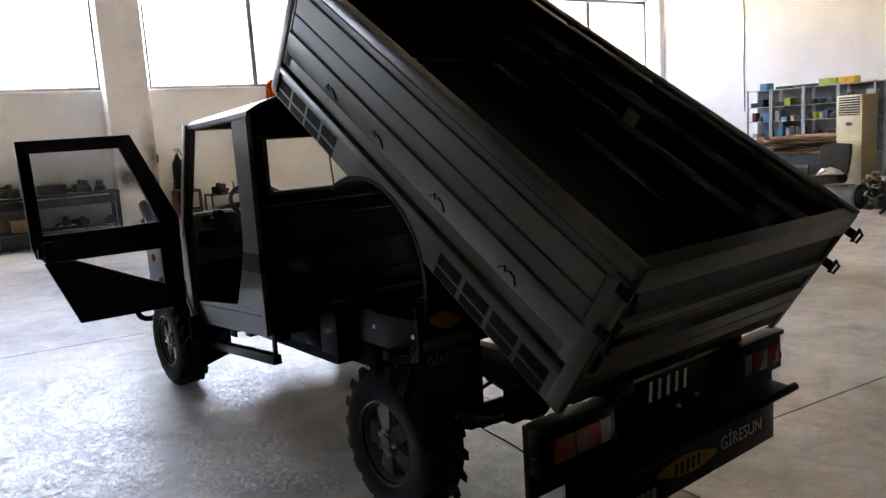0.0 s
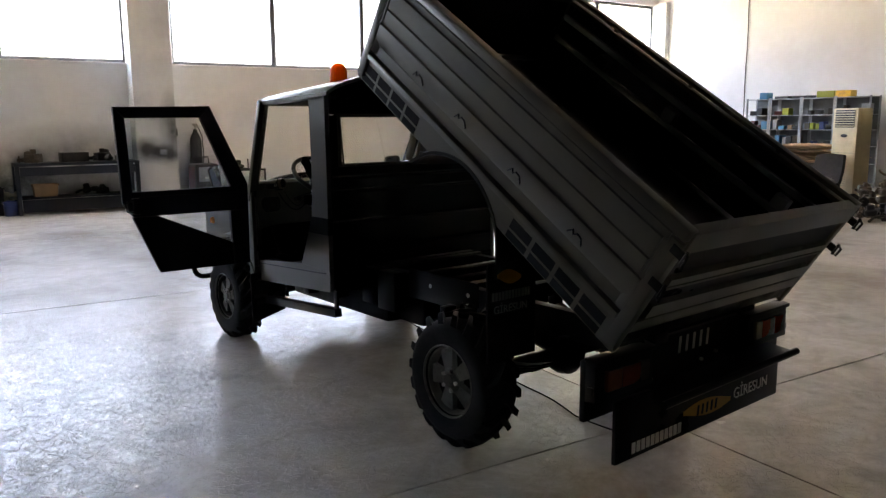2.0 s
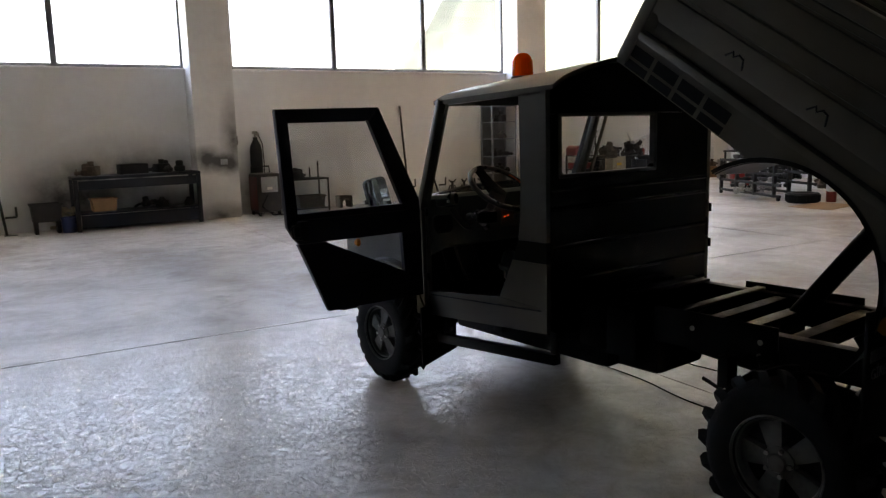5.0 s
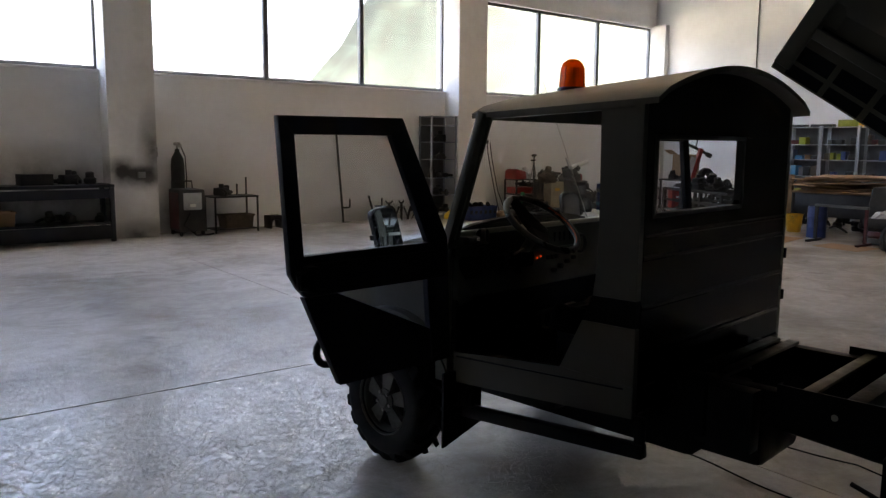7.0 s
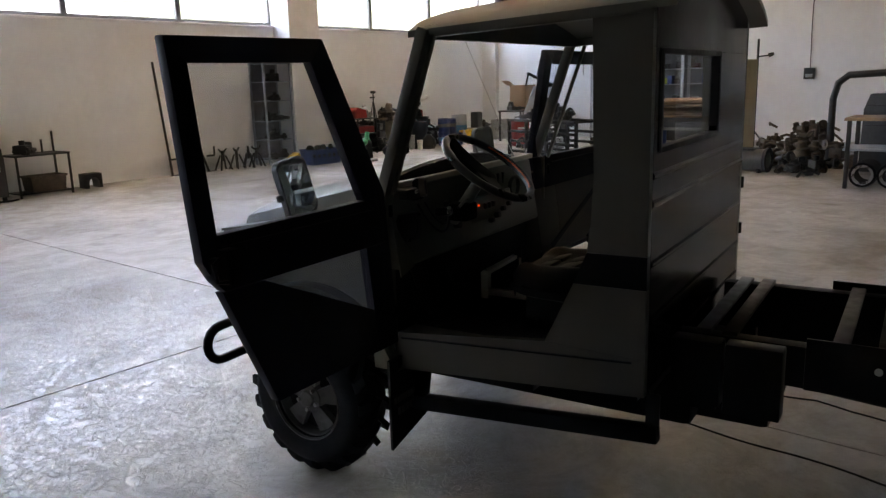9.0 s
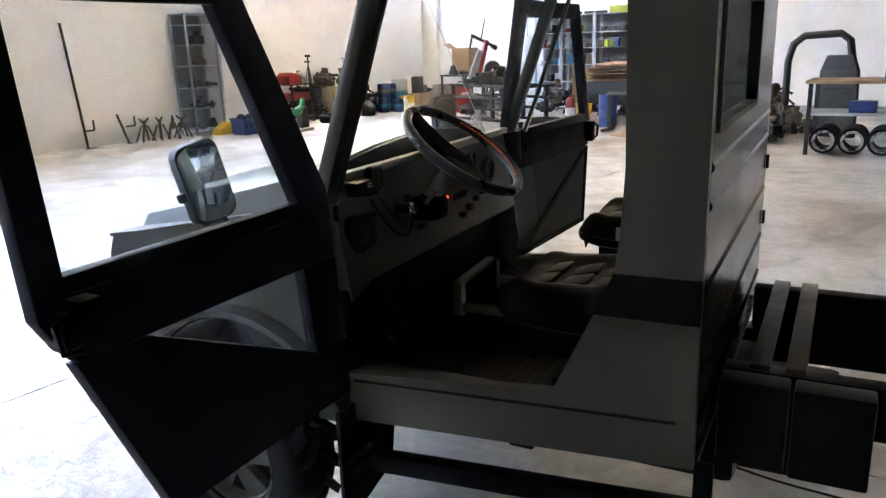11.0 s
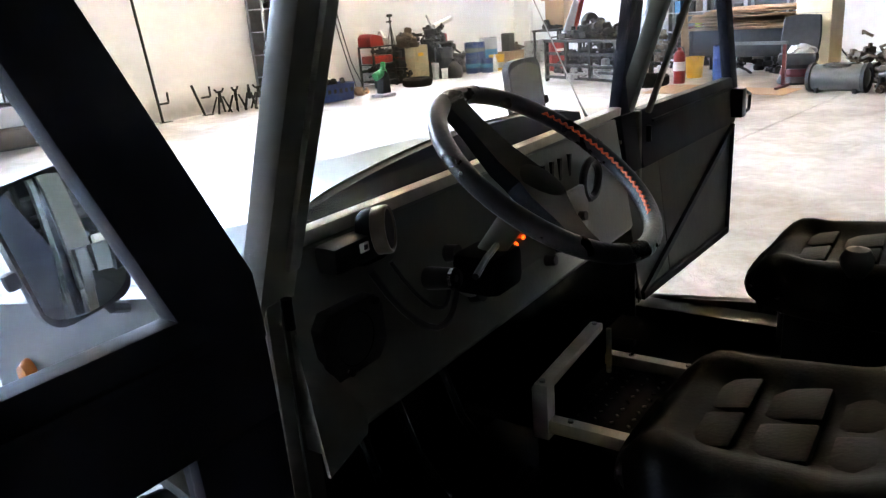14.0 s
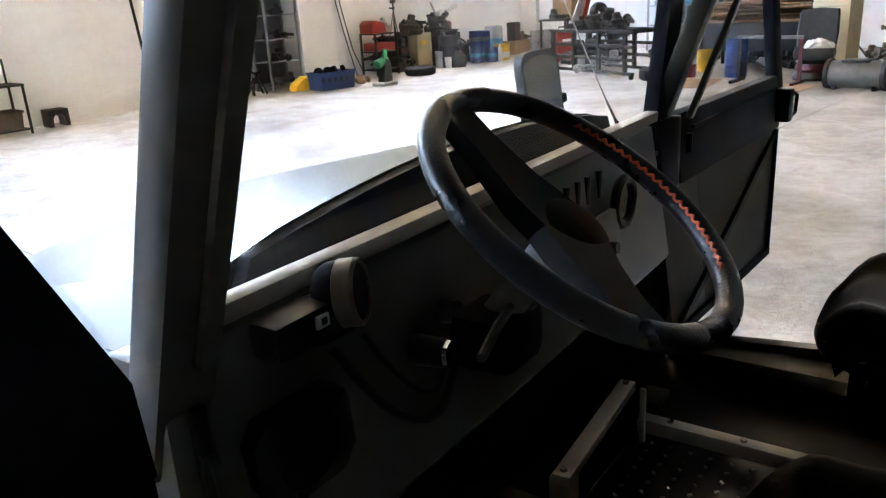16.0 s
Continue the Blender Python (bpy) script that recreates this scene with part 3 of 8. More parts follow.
def chassis():
    ch = new("chassis")
    ch.parent = truck
    for s in (-1, 1):
        bm = B()
        box(bm, s * 0.36 - 0.03, s * 0.36 + 0.03, -0.856, 1.235, 0.555, 0.695, 0.006)
        box(bm, s * 0.36 - 0.029, s * 0.36 + 0.029, 1.1, 2.95, 0.42, 0.545, 0.006)
        slab(bm, [(1.0, 0.57), (1.23, 0.43), (1.23, 0.56), (1.1, 0.68)], "x", s * 0.36 - 0.028, s * 0.36 + 0.028)
        part("chassis_rail", bm, M_UNDER, ch)
        bm = B()
        box(bm, s * 0.395 - 0.005, s * 0.395 + 0.005, 0.22, 0.83, 0.555, 0.728, 0.003)
        ob = part("side_plate", bm, M_BLACK, ch)
        for y, z in ((0.625, 0.652), (0.297, 0.652), (0.300, 0.592), (0.940, 0.625)):
            bm = B()
            rod(bm, (s * (0.389 if y > 0.9 else 0.399), y, z), (s * (0.393 if y > 0.9 else 0.403), y, z), 0.012, seg=16)
            part("plate_hole", bm, M_STEEL, ch, "bright round hole rim")
        # leaf spring, shackles and damper
        for yc in (0.0, 2.604):
            bm = B()
            for k in range(4):
                ln = 0.42 - 0.08 * k
                pts = [(y, 0.47 - 0.10 * (1 - (y / 0.42) ** 2) - 0.012 * k) for y in np.linspace(-ln, ln, 9)]
                poly = [(yc + y, z) for y, z in pts] + [(yc + y, z - 0.010) for y, z in reversed(pts)]
                slab(bm, poly, "x", s * 0.44 - 0.03, s * 0.44 + 0.03)
            part("leaf_spring", bm, M_UNDER, ch)
            for e in (-0.42, 0.42):
                bm = B()
                box(bm, s * 0.44 - 0.04, s * 0.44 + 0.04, yc + e - 0.025, yc + e + 0.025, 0.44, 0.58, 0.006)
                part("spring_shackle", bm, M_UNDER, ch)
            bm = B()
            rod(bm, (s * 0.47, yc + 0.10, 0.30), (s * 0.40, yc + 0.28, 0.60), 0.022)
            rod(bm, (s * 0.44, yc + 0.18, 0.42), (s * 0.40, yc + 0.28, 0.60), 0.030)
            part("damper", bm, M_UNDER, ch)
    for y in (-0.80, -0.5, 0.18, 0.42, 0.60, 1.6, 2.3):
        bm = B()
        box(bm, -0.34, 0.34, y - 0.035, y + 0.035, *((0.60, 0.685) if y < 1.2 else (0.45, 0.535)), 0.005)
        part("cross_member", bm, M_UNDER, ch)
    for y in (0.735, 1.065, 1.15):
        bm = B()
        box(bm, -0.385, 0.385, y - 0.025, y + 0.025, 0.697, 0.712, 0.004)
        part("cross_strip", bm, M_STRIP, ch, "dull brownish steel strip")
    for yc in (0.0, 2.604):
        bm = B()
        rod(bm, (-0.66, yc, 0.312), (0.66, yc, 0.312), 0.043, seg=18)
        for s in (-1, 1):
            rod(bm, (s * 0.61, yc, 0.312), (s * 0.665, yc, 0.312), 0.12, seg=24)
        part("axle", bm, M_UNDER, ch)
        bm = B()
        lathe(bm, [(0.0, -0.10), (0.06, -0.095), (0.115, -0.05), (0.125, 0.0), (0.115, 0.05), (0.06, 0.095), (0.0, 0.10)], 24, pose(0.06, yc, 0.312, 90, 0, 0), closed=False)
        rod(bm, (0.06, yc, 0.312), (0.06, yc + (0.28 if yc < 1 else -0.28), 0.36), 0.055, 0.04)
        part("differential", bm, M_UNDER, ch)
    bm = B()
    rod(bm, (0.06, 0.25, 0.36), (0.06, 1.25, 0.44), 0.028)
    part("drive_shaft", bm, M_UNDER, ch)
    # plain boxes added under the cab to block light beneath the truck
    bm = B()
    box(bm, -0.30, 0.30, 1.2, 2.45, 0.30, 0.52, 0.03)
    box(bm, -0.20, 0.20, 0.95, 1.3, 0.30, 0.50, 0.03)
    part("gearbox", bm, M_UNDER, ch)
    bm = B()
    box(bm, -0.470, -0.395, 0.885, 1.063, 0.455, 0.694, 0.008)
    part("battery_box", bm, M_BLACK, ch)
    bm = B()
    box(bm, -0.470, -0.395, 1.073, 1.235, 0.468, 0.694, 0.008)
    part("tool_box", bm, M_BLACK, ch)
    bm = B()
    box(bm, 0.42, 0.62, 0.60, 1.16, 0.40, 0.60, 0.03)
    part("fuel_tank", bm, M_UNDER, ch)
    # tipping ram
    bm = B()
    a, c = Vector((0.12, 0.42, 0.64)), BED @ Vector((0.12, 1.06, 0.14))
    rod(bm, a, a + (c - a) * 0.62, 0.045, seg=20)
    part("ram_cylinder", bm, M_UNDER, ch)
    bm = B()
    rod(bm, a + (c - a) * 0.6, c, 0.026, seg=16)
    part("ram_rod", bm, M_STEEL, ch, "bright steel ram rod")
    bm = B()
    tube(bm, [(-0.42, 0.55, 0.44), (-0.46, 0.30, 0.38), (-0.40, 0.12, 0.36), (-0.20, 0.06, 0.40), (0.0, 0.1, 0.42)], 0.009)
    part("brake_hose", bm, M_UNDER, ch)
    bm = B()
    for s in (-1, 1):
        box(bm, s * 0.36 - 0.05, s * 0.36 + 0.05, -0.91, -0.78, 0.64, 0.735, 0.008)
    rod(bm, (-0.45, -0.865, 0.71), (0.45, -0.865, 0.71), 0.02)
    part("tipping_hinge", bm, M_UNDER, ch)


chassis()


# ---- load bed ----
def bed():
    bd = new("load_bed")
    bd.parent = truck
    bd.matrix_basis = BED @ pose(-0.090, 0, 0)
    LEN, HT, XW = 2.08, 0.612, 0.676
    FL = 0.165
    bm = B()
    box(bm, -XW + 0.03, XW - 0.03, 0.02, LEN - 0.02, FL - 0.012, FL + 0.006)
    part("bed_floor", bm, M_BEDIN, bd, "black chequered steel bed floor")
    for s in (-1, 1):
        bm = B()
        box(bm, s * 0.36 - 0.035, s * 0.36 + 0.035, 0.02, LEN - 0.05, 0.035, FL - 0.013, 0.005)
        part("bed_bearer", bm, M_UNDER, bd)
    for u in np.linspace(0.12, LEN - 0.1, 7):
        bm = B()
        box(bm, -XW + 0.05, XW - 0.05, u - 0.025, u + 0.025, 0.09, FL - 0.014, 0.004)
        part("bed_crossbar", bm, M_UNDER, bd)

    for s in (-1, 1):
        side = bd
        x = s * XW
        o = lambda d: sorted((x - s * 0.03, x + s * d))  # noqa: E731
        bm = B()
        box(bm, *sorted((x - s * 0.028, x - s * 0.006)), 0.05, LEN - 0.05, 0.170, HT - 0.05)
        part("side_panel", bm, M_GREEN, side)
        bm = B()
        box(bm, *sorted((x - s * 0.034, x - s * 0.028)), 0.05, LEN - 0.05, FL, HT - 0.05)
        part("inner_lining", bm, M_BEDIN, side)
        # pressed fields with dark grooves between them, and a rounded trough low down
        lo, pr = x - s * 0.007, x + s * 0.004
        for prof, u0, u1 in (([(lo, 0.530), (pr, 0.534), (pr, 0.558), (lo, 0.562)], 0.062, LEN - 0.058),
                             ([(lo, 0.421), (pr, 0.425), (pr, 0.518), (lo, 0.522)], 0.082, LEN - 0.080),
                             ([(lo, 0.345), (pr, 0.351), (pr, 0.415), (lo, 0.419)], 0.082, LEN - 0.080),
                             ([(lo, 0.222), (pr, 0.246), (pr, 0.330), (lo, 0.334)], 0.062, LEN - 0.058)):
            bm = B()
            slab(bm, prof, "y", u0, u1)
            part("pressed_field", bm, M_GREEN, side)
        for u0, u1 in ((0.062, 0.074), (LEN - 0.072, LEN - 0.058)):
            bm = B()
            box(bm, *sorted((lo, pr)), u0, u1, 0.337, 0.524, 0.001)
            part("pressed_edge", bm, M_GREEN, side)
        for u0, u1, q in ((0.061, 0.085, 1), (LEN - 0.085, LEN - 0.057, -1)):
            bm = B()
            slab(bm, [(lo, u0 - (0.0 if q > 0 else 0.02)), (pr, u0), (pr, u1), (lo, u1 + (0.02 if q > 0 else 0.0))], "z", 0.179, 0.248)
            part("trough_end", bm, M_GREEN, side)
        bm = B()
        if s < 0:
            box(bm, *sorted((x - s * 0.045, x + s * 0.010)), 0.0, LEN, HT - 0.048, HT, 0.008)
        else:
            # two tubes with a narrow slit of daylight between them
            box(bm, x - 0.045, x + 0.010, 0.0, LEN, HT - 0.060, HT - 0.034, 0.006)
            box(bm, x - 0.045, x + 0.010, 0.0, LEN, HT - 0.022, HT, 0.006)
            for u in (0.02, 0.45, 1.05, 1.65, LEN - 0.02):
                box(bm, x - 0.035, x, u - 0.012, u + 0.012, HT - 0.034, HT - 0.022)
        part("top_rail", bm, M_GREEN, side)
        bm = B()
        box(bm, *sorted((x - s * 0.034, x + s * 0.008)), 0.0, 0.060, 0.02, HT - 0.061, 0.005)
        part("rear_post", bm, M_GREEN, side)
        bm = B()
        box(bm, *sorted((x - s * 0.034, x + s * 0.008)), LEN - 0.055, LEN, 0.02, HT - 0.061, 0.005)
        part("front_post", bm, M_GREEN, side)
        bm = B()
        box(bm, *sorted((x - s * 0.030, x + s * 0.012)), 0.061, LEN - 0.056, 0.128, 0.160, 0.006)
        part("bottom_rail", bm, M_GREEN, side)
        # inside: rails and lashing points
        # grey paler than the paint: highlights on ribs, brackets and edges put into colour
        for v in (0.46, 0.33):
            bm = B()
            box(bm, *sorted((x - s * 0.035, x - s * 0.062)), 0.06, LEN - 0.06, v, v + 0.035, 0.008)
            part("inner_rib", bm, M_TANKGREY, side)
        for u in (0.28, 1.05, 1.60):
            bm = B()
            box(bm, *sorted((x - s * 0.035, x - s * 0.085)), u - 0.04, u + 0.04, 0.37, 0.44, 0.006)
            part("inner_bracket", bm, M_TANKGREY, side)
        bm = B()
        box(bm, *sorted((x - s * 0.035, x - s * 0.085)), 0.05, LEN - 0.06, FL + 0.0065, FL + 0.018, 0.004)
        part("floor_edge_strip", bm, M_TANKGREY, side)
        # rope hooks
        HV = 0.268
        for u in (0.39, 0.80, 1.22, 1.59):
            bm = B()
            tube(bm, [(x + s * 0.002, u - 0.035, HV - 0.02), (x + s * 0.022, u - 0.03, HV + 0.018), (x + s * 0.026, u - 0.01, HV + 0.025), (x + s * 0.024, u + 0.008, HV + 0.008), (x + s * 0.022, u + 0.02, HV + 0.023), (x + s * 0.016, u + 0.045, HV - 0.004)], 0.0042, 8)
            part("rope_hook", bm, M_BLACK, side)
        # skirt with black grille slots, cut round the wheel
        sk = bd
        cu, cv, r = 1.07, -0.32, 0.432
        a0 = math.degrees(math.asin((0.002 - cv) / r))
        pts = [(0.0, 0.0)] + [(cu - r * math.cos(radians(a)), cv + r * math.sin(radians(a))) for a in np.linspace(a0, 180 - a0, 20)] + [(LEN, 0.0), (LEN, 0.131), (0.0, 0.131)]
        bm = B()
        slab(bm, pts, "x", *sorted((x - s * 0.028, x - s * 0.004)))
        part("skirt_panel", bm, M_GREEN, sk)
        for u0, n in ((0.10, 4), (1.50, 4)):
            for k in range(n):
                for v0, h in ((0.006, 0.034), (0.053, 0.047)):
                    bm = B()
                    w, st = (0.137, 0.160) if u0 < 1 else (0.118, 0.138)
                    uu = u0 + k * st
                    box(bm, *sorted((x - s * 0.0045, x - s * 0.0025)), uu, uu + w, v0, v0 + h, 0.0)
                    part("grille_slot", bm, M_SLOT, sk, "dark painted grille slot")
        # mudguard arch with a turned flange
        bm = B()
        ring = []
        for a in np.linspace(28, 192, 30):
            c, d = math.cos(radians(a)), math.sin(radians(a))
            ring.append([bm.verts.new((xx, cu + rr * c, cv + rr * d)) for xx, rr in ((x, 0.416), (x, 0.432), (x - s * 0.014, 0.432), (x - s * 0.014, 0.412), (x - s * 0.30, 0.412), (x - s * 0.30, 0.402))])
        for a, b in zip(ring, ring[1:]):
            for i in range(6):
                bm.faces.new((a[i], a[(i + 1) % 6], b[(i + 1) % 6], b[i]))
        bm.faces.new(ring[0])
        bm.faces.new(ring[-1])
        part("mudguard", bm, M_BLACK, bd)

    tg = bd
    bm = B()
    box(bm, -XW + 0.036, XW - 0.036, 0.012, 0.034, 0.18, HT - 0.055)
    part("gate_panel", bm, M_BLACK, tg)
    bm = B()
    box(bm, -XW + 0.02, XW - 0.02, -0.010, 0.045, HT - 0.100, HT - 0.008, 0.007)
    part("gate_top_rail", bm, M_GREEN, tg)
    for v0, v1, d, e in ((0.352, 0.384, -0.012, 0.012), (0.322, 0.334, -0.006, 0.004), (0.185, 0.250, -0.010, 0.02)):
        bm = B()
        slab(bm, [(d, v0), (0.013, v0 - e), (0.013, v1 + 0.008), (d, v1)], "x", -XW + 0.06, XW - 0.06)
        part("gate_rib", bm, M_GREEN, tg)
    bm = B()
    box(bm, -XW + 0.03, XW - 0.03, -0.004, 0.04, 0.105, 0.165, 0.006)
    part("rear_sill", bm, M_GREEN, bd)
    bm = B()
    box(bm, -0.655, 0.655, 0.012, 0.060, 0.020, 0.104, 0.005)
    part("rear_crossbar", bm, M_UNDER, bd)
    for s in (-1, 1):
        for v in (0.52, 0.365):
            bm = B()
            box(bm, *sorted((s * 0.678, s * 0.690)), -0.035, 0.03, v - 0.018, v + 0.018, 0.004)
            rod(bm, (s * 0.692, -0.035, v - 0.03), (s * 0.692, -0.035, v + 0.03), 0.007)
            tube(bm, [(s * 0.692, -0.035, v - 0.02), (s * 0.704, -0.05, v - 0.03), (s * 0.708, -0.05, v + 0.01), (s * 0.694, -0.04, v + 0.02)], 0.006, 8)
            part("gate_latch", bm, M_BLACK, bd)
    bm = B()
    box(bm, -XW + 0.035, XW - 0.035, LEN - 0.03, LEN - 0.008, FL, HT - 0.002)
    part("front_board", bm, M_BEDIN, bd)
    # same paler grey, for the highlight along this edge
    bm = B()
    box(bm, -XW + 0.09, XW - 0.09, LEN - 0.060, LEN - 0.031, FL + 0.007, FL + 0.03, 0.004)
    part("front_edge_strip", bm, M_TANKGREY, bd)
    bm = B()
    box(bm, -XW + 0.04, XW - 0.04, LEN - 0.055, LEN - 0.031, HT - 0.05, HT + 0.0, 0.005)
    part("front_rail", bm, M_GREEN, bd)
    # mud flap behind each rear wheel, hanging from the mudguard's lower end
    for s in (-1, 1):
        fl = new("mud_flap")
        fl.parent = truck
        fl.matrix_basis = Matrix.Translation((s * 0.62 - 0.03, -0.29, 0.935))
        bm = B()
        box(bm, -0.155, 0.155, -0.006, 0.006, -0.44, 0.02, 0.003)
        part("flap_sheet", bm, M_RUBBER, fl)
        if s < 0:
            flap_marks(fl)


def bars(parent, x0, x1, z0, z1, n, y, material, gap=0.25):
    """A row of n plain upright bars."""
    st = (x1 - x0) / n
    bm = B()
    box(bm, 0, (1 - gap) * st, -0.0015, 0, 0, z1 - z0)
    first = part("number_bar", bm, material, parent, m=pose(x0, y, z0))
    for i in range(1, n):
        same_part(first, pose(x0 + i * st, y, z0), parent)


def word(txt, size, m, material, parent, name="lettering"):
    cu = bpy.data.curves.new(name, "FONT")
    cu.body, cu.size, cu.extrude, cu.align_x = txt, size, 0.0012, "LEFT"
    tmp = bpy.data.objects.new("tmp", cu)
    scene.collection.objects.link(tmp)
    me = bpy.data.meshes.new_from_object(tmp.evaluated_get(bpy.context.evaluated_depsgraph_get()))
    bpy.data.objects.remove(tmp)
    me.materials.clear()
    me.materials.append(material)
    ob = new(name, me)
    ob.parent = parent
    ob.matrix_basis = m
    return ob


def logo(parent, cx, cz, w, h, y, material):
    """A slanted lens-shaped plate."""
    bm = B()
    top = [(cx - w / 2 + w * i / 10, cz + h / 2 * math.sin(math.pi * min(1, 0.15 + i / 11.5))) for i in range(11)]
    bot = [(cx + w / 2 - w * i / 10, cz - h / 2 * math.sin(math.pi * min(1, 0.15 + i / 11.5))) for i in range(11)]
    slab(bm, top + bot, "y", y - 0.002, y)
    return part("emblem", bm, material, parent, "yellow emblem")


def flap_marks(fl):
    logo(fl, -0.02, -0.05, 0.15, 0.07, -0.006, M_YELLOW)
    bars(fl, -0.13, 0.12, -0.155, -0.115, 12, -0.0065, M_DIMLETTER)
    word("GİRESUN", 0.052, pose(-0.12, -0.0075, -0.215, 90, 0, 0), M_DIMLETTER, fl)


bed()


# ---- rear beam, lights and plate ----
def rear_end():
    re = new("rear_beam")
    re.parent = truck
    bm = B()
    box(bm, -0.83, 0.70, -0.885, -0.858, 0.40, 0.655, 0.006)
    part("beam", bm, M_BLACK, re)
    for s, cx in ((-1, -0.645), (1, 0.488)):
        tl = new("tail_light")
        tl.parent = truck
        tl.matrix_basis = pose(cx, -0.935, 0.578)
        bm = B()
        slab(bm, [(-0.005, -0.082), (0.049, -0.088), (0.049, 0.088), (0.0, 0.078)], "x", -0.186, 0.186, 0.004)
        part("light_box", bm, M_BLACK, tl)
        bm = B()
        slab(bm, [(-0.014, 0.066), (0.0, 0.064), (0.047, 0.076), (0.047, 0.094), (-0.014, 0.084)], "x", -0.192, 0.192, 0.003)
        part("light_hood", bm, M_BLACK, tl)
        # orange outside, red between, white towards the middle of the truck
        for x0, x1, mm, lab in ((-0.132, -0.040, M_ORLENS, "orange indicator lens"), (-0.038, 0.082, M_REDLENS, "dark red tail lens"), (0.084, 0.140, M_CLEARLENS, "dull white reversing lens")):
            bm = B()
            a, b = sorted((x0 * -s, x1 * -s))
            box(bm, a, b, -0.024, -0.003, -0.046, 0.040, 0.007)
            part("lens", bm, mm, tl, lab)
        bm = B()
        box(bm, *sorted((s * 0.188, s * 0.200)), 0.0, 0.03, -0.05, -0.02, 0.004)
        part("light_clip", bm, M_BLACK, tl)
    bm = B()
    slab(bm, [(-0.745, 0.225), (0.540, 0.225), (0.540, 0.425), (-0.50, 0.425), (-0.52, 0.49), (-0.745, 0.49)], "y", -0.977, -0.957, 0.003)
    part("rear_flap", bm, M_BLACK, re, "black lower plate with lettering")
    bm = B()
    slab(bm, [(-1.030, 0.425), (-1.015, 0.417), (-0.884, 0.440), (-0.884, 0.460), (-1.020, 0.445)], "x", -0.50, 0.60, 0.004)
    part("bumper_step", bm, M_BLACK, re)
    bm = B()
    rod(bm, (-0.50, -1.025, 0.430), (0.625, -1.025, 0.438), 0.018, seg=16)
    part("bumper_tube", bm, M_BLACK, re)
    for x in (-0.35, 0.3):
        bm = B()
        box(bm, x - 0.03, x + 0.03, -0.956, -0.886, 0.30, 0.42, 0.005)
        part("bumper_bracket", bm, M_BLACK, re)
    for x, z in ((-0.44, 0.50), (-0.41, 0.49), (0.40, 0.475), (0.10, 0.515), (-0.02, 0.50)):
        bm = B()
        rod(bm, (x, -0.886, z), (x, -0.900, z), 0.009, seg=8)
        part("bolt", bm, M_STEEL, re)
    # brand mark on the upper beam as plain slanted bars
    for x in (-0.200, -0.145, -0.090, -0.035, 0.020):
        bm = B()
        slab(bm, [(x, 0.560), (x + 0.016, 0.560), (x + 0.024, 0.636), (x + 0.008, 0.636)], "y", -0.889, -0.886)
        part("brand_bar", bm, M_LETTER, re)
    logo(re, -0.090, 0.315, 0.38, 0.080, -0.978, M_YELLOW)
    for i in range(5):
        bm = B()
        slab(bm, [(-0.18 + 0.036 * i, 0.290), (-0.165 + 0.036 * i, 0.290), (-0.159 + 0.036 * i, 0.337), (-0.174 + 0.036 * i, 0.337)], "y", -0.982, -0.9805)
        part("brand_bar", bm, M_BLACK, re)
    word("GİRESUN", 0.074, pose(0.125, -0.9795, 0.294, 90, 0, 0), M_LETTER, re)
    bars(re, -0.64, -0.285, 0.245, 0.292, 11, -0.9775, M_LETTER)
    bm = B()
    rod(bm, (0.16, -0.886, 0.50), (0.16, -0.92, 0.50), 0.012)
    part("tow_pin", bm, M_UNDER, re)


rear_end()


# ---- cab ----
CX, YR, YF = 0.69, 1.268, 2.06


def roof_z(x, y):
    k = (y - YR) / (YF - YR)
    return 1.775 - 0.035 * k + (0.142 - 0.030 * k) * math.cos(math.pi / 2 * min(1, abs(x) / 0.71)) ** 0.85


